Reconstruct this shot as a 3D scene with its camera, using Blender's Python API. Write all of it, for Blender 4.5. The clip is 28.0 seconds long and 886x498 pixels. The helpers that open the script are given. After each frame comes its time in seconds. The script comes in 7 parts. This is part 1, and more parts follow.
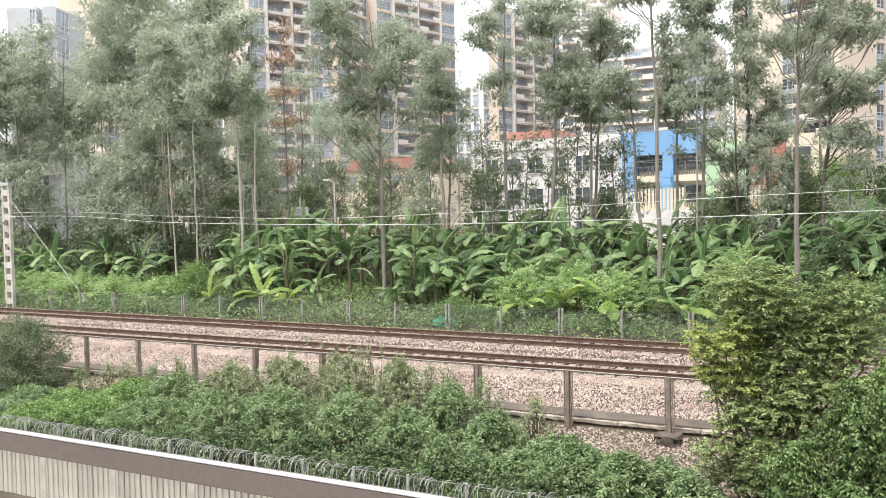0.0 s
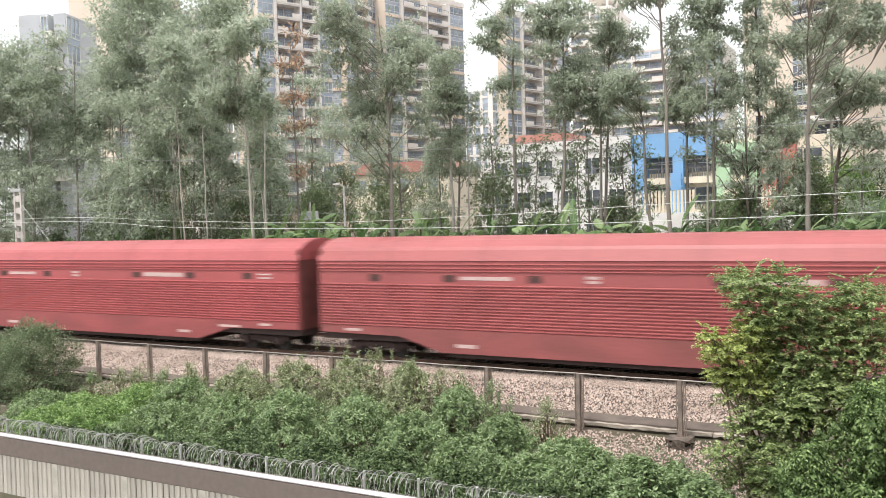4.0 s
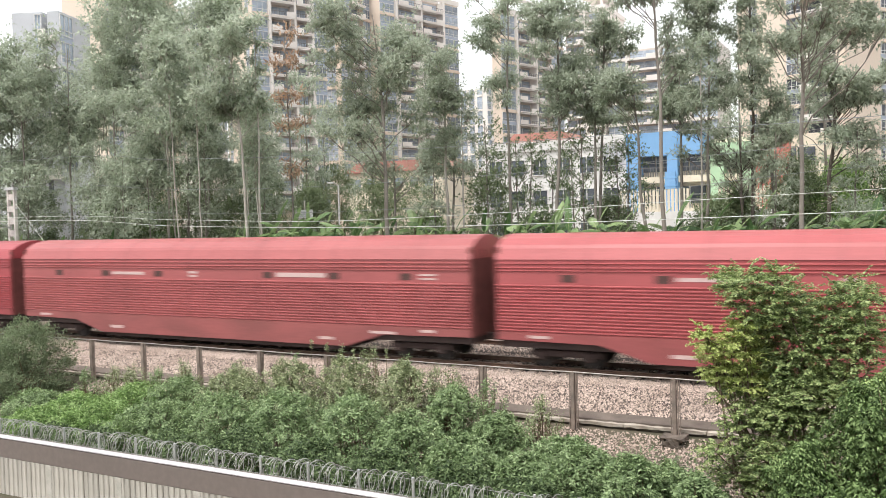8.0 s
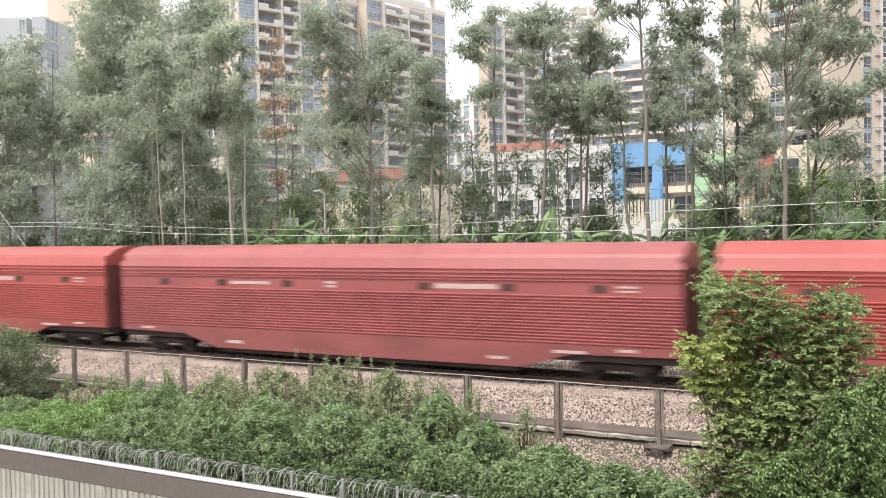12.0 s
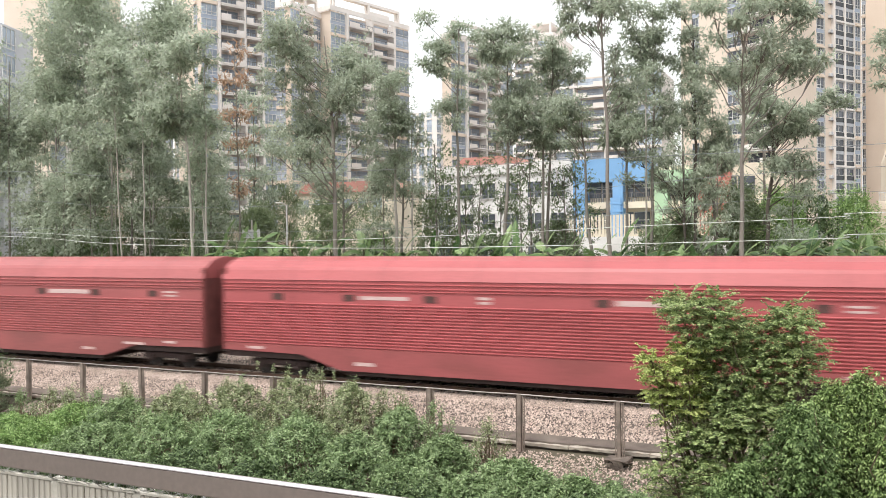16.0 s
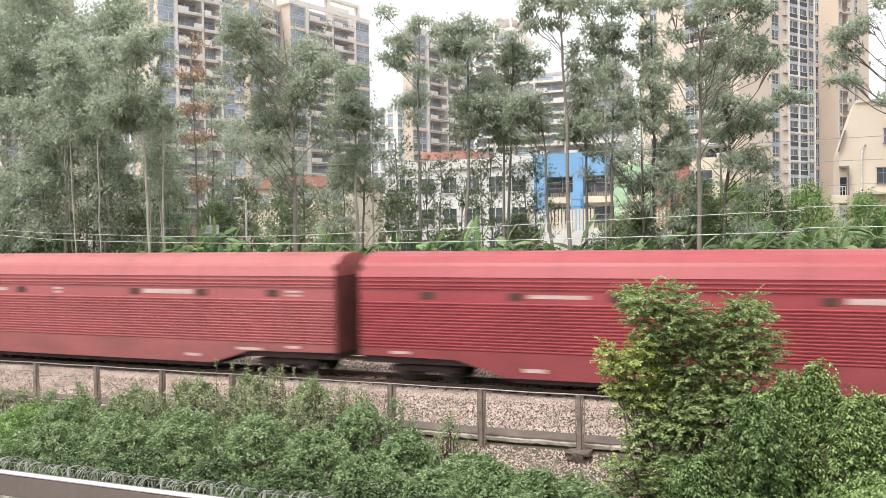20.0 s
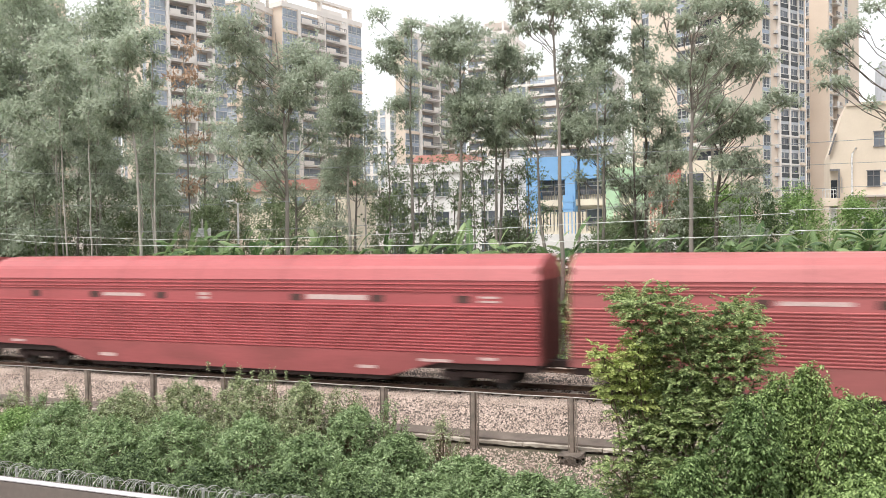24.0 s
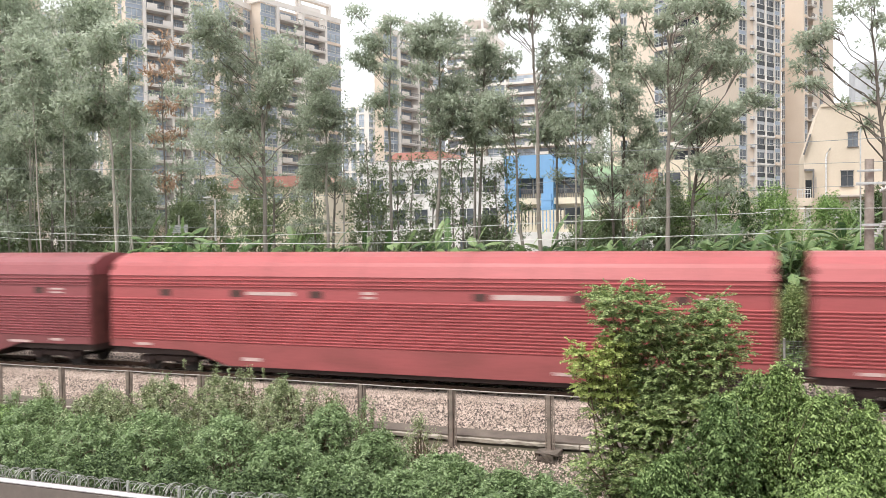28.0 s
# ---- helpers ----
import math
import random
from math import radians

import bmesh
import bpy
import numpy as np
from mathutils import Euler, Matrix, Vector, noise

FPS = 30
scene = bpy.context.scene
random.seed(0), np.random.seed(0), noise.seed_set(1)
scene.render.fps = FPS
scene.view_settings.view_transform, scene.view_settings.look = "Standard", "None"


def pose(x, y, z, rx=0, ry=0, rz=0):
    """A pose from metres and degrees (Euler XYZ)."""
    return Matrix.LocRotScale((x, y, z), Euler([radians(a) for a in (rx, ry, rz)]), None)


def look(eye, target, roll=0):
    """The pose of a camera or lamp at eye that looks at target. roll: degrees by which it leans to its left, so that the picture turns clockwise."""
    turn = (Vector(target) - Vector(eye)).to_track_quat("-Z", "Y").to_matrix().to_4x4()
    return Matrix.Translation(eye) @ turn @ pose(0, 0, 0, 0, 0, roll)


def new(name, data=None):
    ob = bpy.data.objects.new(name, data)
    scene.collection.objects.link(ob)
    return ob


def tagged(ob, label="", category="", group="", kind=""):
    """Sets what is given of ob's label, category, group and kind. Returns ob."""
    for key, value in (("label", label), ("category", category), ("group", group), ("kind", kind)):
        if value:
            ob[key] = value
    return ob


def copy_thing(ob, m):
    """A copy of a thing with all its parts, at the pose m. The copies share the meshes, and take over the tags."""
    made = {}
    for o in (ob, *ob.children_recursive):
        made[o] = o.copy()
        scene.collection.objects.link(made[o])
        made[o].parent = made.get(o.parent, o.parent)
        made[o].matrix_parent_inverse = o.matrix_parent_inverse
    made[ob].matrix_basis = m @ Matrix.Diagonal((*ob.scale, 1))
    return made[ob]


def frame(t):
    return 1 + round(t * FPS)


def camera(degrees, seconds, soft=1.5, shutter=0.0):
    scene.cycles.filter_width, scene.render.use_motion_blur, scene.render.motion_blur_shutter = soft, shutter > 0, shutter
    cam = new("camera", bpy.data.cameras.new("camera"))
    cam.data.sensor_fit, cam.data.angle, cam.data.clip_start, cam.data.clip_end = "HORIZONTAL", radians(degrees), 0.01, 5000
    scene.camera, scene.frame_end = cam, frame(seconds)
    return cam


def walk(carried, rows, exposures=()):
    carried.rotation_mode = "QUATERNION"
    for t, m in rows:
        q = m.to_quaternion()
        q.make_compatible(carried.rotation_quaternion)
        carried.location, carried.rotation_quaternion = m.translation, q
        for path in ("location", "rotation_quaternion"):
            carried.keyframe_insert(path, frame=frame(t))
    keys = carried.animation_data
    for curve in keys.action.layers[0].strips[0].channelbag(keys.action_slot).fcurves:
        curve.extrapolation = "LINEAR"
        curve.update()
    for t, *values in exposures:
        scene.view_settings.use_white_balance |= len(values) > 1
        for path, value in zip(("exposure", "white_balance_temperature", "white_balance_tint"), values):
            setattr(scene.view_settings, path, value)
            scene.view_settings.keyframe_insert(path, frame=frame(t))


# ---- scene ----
EXPOSURES = [(0, 0.48), (0.8, 0.44), (1.8, 0.35), (28, 0.33)]
cam = camera(55.15, 28.0, soft=0.76, shutter=0.5)

# seconds, eye, target, roll: held by hand at a balcony rail
PATH = [
    (0, (0, 0.004, 5.42), (-9.389, 17.645, 4.612), -1.17),
    (0.5, (0, 0.006, 5.42), (-9.408, 17.637, 4.605), -1.12),
    (1, (0, 0.008, 5.42), (-9.454, 17.614, 4.609), -1.14),
    (1.5, (0, 0.010, 5.42), (-9.525, 17.578, 4.618), -1.19),
    (2, (0, 0.012, 5.42), (-9.588, 17.546, 4.629), -1.26),
    (2.5, (0, 0.014, 5.42), (-9.621, 17.531, 4.651), -1.35),
    (3, (0, 0.016, 5.42), (-9.630, 17.529, 4.675), -1.42),
    (3.5, (0, 0.016, 5.42), (-9.627, 17.531, 4.693), -1.45),
    (5.5, (0, 0.015, 5.42), (-9.412, 17.647, 4.683), -1.50),
    (6, (0, 0.015, 5.42), (-9.373, 17.667, 4.675), -1.48),
    (6.5, (0, 0.017, 5.42), (-9.352, 17.681, 4.677), -1.48),
    (7, (0, 0.019, 5.42), (-9.364, 17.676, 4.681), -1.49),
    (7.5, (0, 0.021, 5.42), (-9.414, 17.651, 4.677), -1.49),
    (8, (0, 0.023, 5.42), (-9.485, 17.615, 4.665), -1.47),
    (8.5, (0, 0.025, 5.42), (-9.536, 17.589, 4.648), -1.43),
    (9, (0, 0.028, 5.42), (-9.536, 17.590, 4.627), -1.35),
    (9.5, (0, 0.030, 5.42), (-9.487, 17.618, 4.611), -1.26),
    (10, (0, 0.032, 5.42), (-9.421, 17.656, 4.607), -1.21),
    (10.5, (0, 0.035, 5.42), (-9.368, 17.687, 4.627), -1.18),
    (11, (0, 0.037, 5.42), (-9.323, 17.716, 4.687), -1.16),
    (11.5, (0, 0.028, 5.42), (-9.264, 17.741, 4.776), -1.12),
    (12, (0, 0.019, 5.42), (-9.186, 17.776, 4.867), -1.08),
    (12.5, (0, 0.002, 5.42), (-9.100, 17.806, 4.948), -1.03),
    (14.5, (0, -0.070, 5.42), (-8.579, 17.993, 5.092), -0.36),
    (15, (0, -0.081, 5.42), (-8.526, 18.009, 5.126), -0.39),
    (15.5, (0, -0.091, 5.42), (-8.470, 18.025, 5.157), -0.47),
    (16, (0, -0.101, 5.42), (-8.378, 18.057, 5.166), -0.61),
    (16.5, (0, -0.073, 5.42), (-8.248, 18.144, 5.136), -0.78),
    (17, (0, -0.047, 5.42), (-8.108, 18.233, 5.075), -0.93),
    (17.5, (0, -0.041, 5.42), (-7.969, 18.298, 5.011), -1.01),
    (18, (0, -0.035, 5.42), (-7.847, 18.356, 4.974), -1.01),
    (18.5, (0, -0.030, 5.42), (-7.752, 18.401, 4.968), -0.97),
    (19, (0, -0.024, 5.42), (-7.675, 18.439, 4.983), -0.90),
    (19.5, (0, -0.019, 5.42), (-7.604, 18.475, 5.006), -0.86),
    (20, (0, -0.013, 5.42), (-7.553, 18.502, 5.034), -0.83),
    (20.5, (0, -0.017, 5.42), (-7.530, 18.508, 5.061), -0.82),
    (21, (0, -0.022, 5.42), (-7.527, 18.505, 5.080), -0.83),
    (21.5, (0, -0.019, 5.42), (-7.533, 18.505, 5.094), -0.86),
    (23.5, (0, -0.011, 5.42), (-7.458, 18.543, 5.094), -0.88),
    (24, (0, -0.009, 5.42), (-7.388, 18.573, 5.101), -0.86),
    (24.5, (0, -0.007, 5.42), (-7.327, 18.600, 5.104), -0.87),
    (25, (0, -0.005, 5.42), (-7.283, 18.619, 5.103), -0.91),
    (25.5, (0, -0.006, 5.42), (-7.251, 18.630, 5.091), -0.94),
    (26, (0, -0.008, 5.42), (-7.207, 18.646, 5.070), -0.94),
    (26.5, (0, -0.009, 5.42), (-7.141, 18.670, 5.059), -0.91),
    (27, (0, -0.010, 5.42), (-7.068, 18.696, 5.061), -0.84),
    (27.5, (0, -0.011, 5.42), (-6.993, 18.723, 5.058), -0.73),
    (28, (0, -0.012, 5.42), (-6.913, 18.751, 5.040), -0.61),
]
walk(cam, [(t, look(e, g, r)) for t, e, g, r in PATH], exposures=EXPOSURES)

# ---- daylight: bright overcast ----
SUN_ELEV, SUN_ROT = 62, 205
world = bpy.data.worlds.new("overcast")
scene.world = world
world.use_nodes = True
wn, wl = world.node_tree.nodes, world.node_tree.links
sky = wn.new("ShaderNodeTexSky")
sky.sky_type, sky.sun_disc = "NISHITA", False
sky.sun_elevation, sky.sun_rotation = radians(SUN_ELEV), radians(SUN_ROT)
sky.air_density, sky.dust_density, sky.ozone_density = 1.0, 6.0, 1.0
hsv = wn.new("ShaderNodeHueSaturation")
hsv.inputs["Saturation"].default_value = 0.18
wl.new(sky.outputs[0], hsv.inputs["Color"])
wl.new(hsv.outputs[0], wn["Background"].inputs["Color"])
wn["Background"].inputs["Strength"].default_value = 0.06
veil, both = wn.new("ShaderNodeBackground"), wn.new("ShaderNodeAddShader")  # even cloud cover
veil.inputs["Color"].default_value, veil.inputs["Strength"].default_value = (0.97, 0.985, 1.0, 1), 0.9
wl.new(wn["Background"].outputs[0], both.inputs[0])
wl.new(veil.outputs[0], both.inputs[1])
wl.new(both.outputs[0], wn["World Output"].inputs["Surface"])

sun_data = bpy.data.lights.new("sun", "SUN")
sun_data.energy, sun_data.angle, sun_data.color = 1.7, radians(22), (1.0, 0.96, 0.9)
sun = new("sun", sun_data)
sun_dir = Vector((math.sin(radians(SUN_ROT)) * math.cos(radians(SUN_ELEV)), math.cos(radians(SUN_ROT)) * math.cos(radians(SUN_ELEV)), math.sin(radians(SUN_ELEV))))
sun.matrix_world = look(sun_dir * 60, (0, 0, 0))

# ---- materials ----
def mat(name, base, other=None, rough=0.6, metal=0.0, scale=6.0, fine=60.0, bump=0.15, stretch=(1, 1, 1), isle=0.0, vary=0.0, spec=0.4, grain=0.2):
    """Two noises, coarse stains and fine grain, over two colours; isle / vary: change from piece to piece."""
    m = bpy.data.materials.new(name)
    m.use_nodes = True
    nd, ln = m.node_tree.nodes, m.node_tree.links
    bs = nd["Principled BSDF"]
    bs.inputs["Roughness"].default_value, bs.inputs["Metallic"].default_value = rough, metal
    bs.inputs["Specular IOR Level"].default_value = spec
    other = other or tuple(c * 0.72 for c in base)
    tc, mp = nd.new("ShaderNodeTexCoord"), nd.new("ShaderNodeMapping")
    mp.inputs["Scale"].default_value = stretch
    ln.new(tc.outputs["Object"], mp.inputs["Vector"])
    n1, n2 = nd.new("ShaderNodeTexNoise"), nd.new("ShaderNodeTexNoise")
    n1.inputs["Scale"].default_value, n1.inputs["Detail"].default_value = scale, 5
    n2.inputs["Scale"].default_value, n2.inputs["Detail"].default_value = fine, 3
    ln.new(mp.outputs[0], n1.inputs["Vector"])
    ln.new(mp.outputs[0], n2.inputs["Vector"])
    ramp = nd.new("ShaderNodeMapRange")
    ramp.inputs["From Min"].default_value, ramp.inputs["From Max"].default_value = 0.35, 0.65
    ln.new(n1.outputs["Fac"], ramp.inputs["Value"])
    mx = nd.new("ShaderNodeMix")
    mx.data_type = "RGBA"
    mx.inputs["A"].default_value, mx.inputs["B"].default_value = (*base, 1), (*other, 1)
    ln.new(ramp.outputs[0], mx.inputs["Factor"])
    hs = nd.new("ShaderNodeHueSaturation")
    ln.new(mx.outputs["Result"], hs.inputs["Color"])
    val = nd.new("ShaderNodeMapRange")
    val.inputs["To Min"].default_value, val.inputs["To Max"].default_value = 1 - grain, 1 + grain
    ln.new(n2.outputs["Fac"], val.inputs["Value"])
    last = val.outputs[0]
    if isle or vary:
        amount = isle or vary
        src = nd.new("ShaderNodeNewGeometry").outputs["Random Per Island"] if isle else nd.new("ShaderNodeObjectInfo").outputs["Random"]
        r2 = nd.new("ShaderNodeMapRange")
        r2.inputs["To Min"].default_value, r2.inputs["To Max"].default_value = 1 - amount, 1 + amount
        ln.new(src, r2.inputs["Value"])
        mu = nd.new("ShaderNodeMath")
        mu.operation = "MULTIPLY"
        ln.new(last, mu.inputs[0])
        ln.new(r2.outputs[0], mu.inputs[1])
        last = mu.outputs[0]
    ln.new(last, hs.inputs["Value"])
    ln.new(hs.outputs[0], bs.inputs["Base Color"])
    if bump:
        bp = nd.new("ShaderNodeBump")
        bp.inputs["Strength"].default_value, bp.inputs["Distance"].default_value = bump, 0.02
        ln.new(n2.outputs["Fac"], bp.inputs["Height"])
        ln.new(bp.outputs[0], bs.inputs["Normal"])
    return m


def leaf_mat(name, dark, mid, light, tip=None, rough=0.5, through_light=0.3, patch=0.35, whole=False, spots=0.8):
    """Leaves: colour from leaf to leaf, and in larger patches over the plant; some light passes through."""
    m = bpy.data.materials.new(name)
    m.use_nodes = True
    nd, ln = m.node_tree.nodes, m.node_tree.links
    bs, out = nd["Principled BSDF"], nd["Material Output"]
    bs.inputs["Roughness"].default_value, bs.inputs["Specular IOR Level"].default_value = rough, 0.35
    geo = nd.new("ShaderNodeNewGeometry")
    no = nd.new("ShaderNodeTexNoise")
    no.inputs["Scale"].default_value = spots
    tc = nd.new("ShaderNodeTexCoord")
    ln.new(tc.outputs["Object"], no.inputs["Vector"])
    mx0 = nd.new("ShaderNodeMix")
    mx0.inputs["Factor"].default_value = patch
    ln.new(nd.new("ShaderNodeObjectInfo").outputs["Random"] if whole else geo.outputs["Random Per Island"], mx0.inputs["A"])
    ln.new(no.outputs["Fac"], mx0.inputs["B"])
    rp = nd.new("ShaderNodeValToRGB")
    rp.color_ramp.elements[0].color, rp.color_ramp.elements[1].color = (*dark, 1), (*light, 1)
    rp.color_ramp.elements[0].position, rp.color_ramp.elements[1].position = 0.15, 0.85
    e = rp.color_ramp.elements.new(0.5)
    e.color = (*mid, 1)
    if tip:
        e2 = rp.color_ramp.elements.new(0.97)
        e2.color = (*tip, 1)
    ln.new(mx0.outputs["Result"], rp.inputs["Fac"])
    ln.new(rp.outputs[0], bs.inputs["Base Color"])
    tr, ms = nd.new("ShaderNodeBsdfTranslucent"), nd.new("ShaderNodeMixShader")
    ln.new(rp.outputs[0], tr.inputs["Color"])
    ms.inputs[0].default_value = through_light
    ln.new(bs.outputs[0], ms.inputs[1])
    ln.new(tr.outputs[0], ms.inputs[2])
    ln.new(ms.outputs[0], out.inputs["Surface"])
    return m


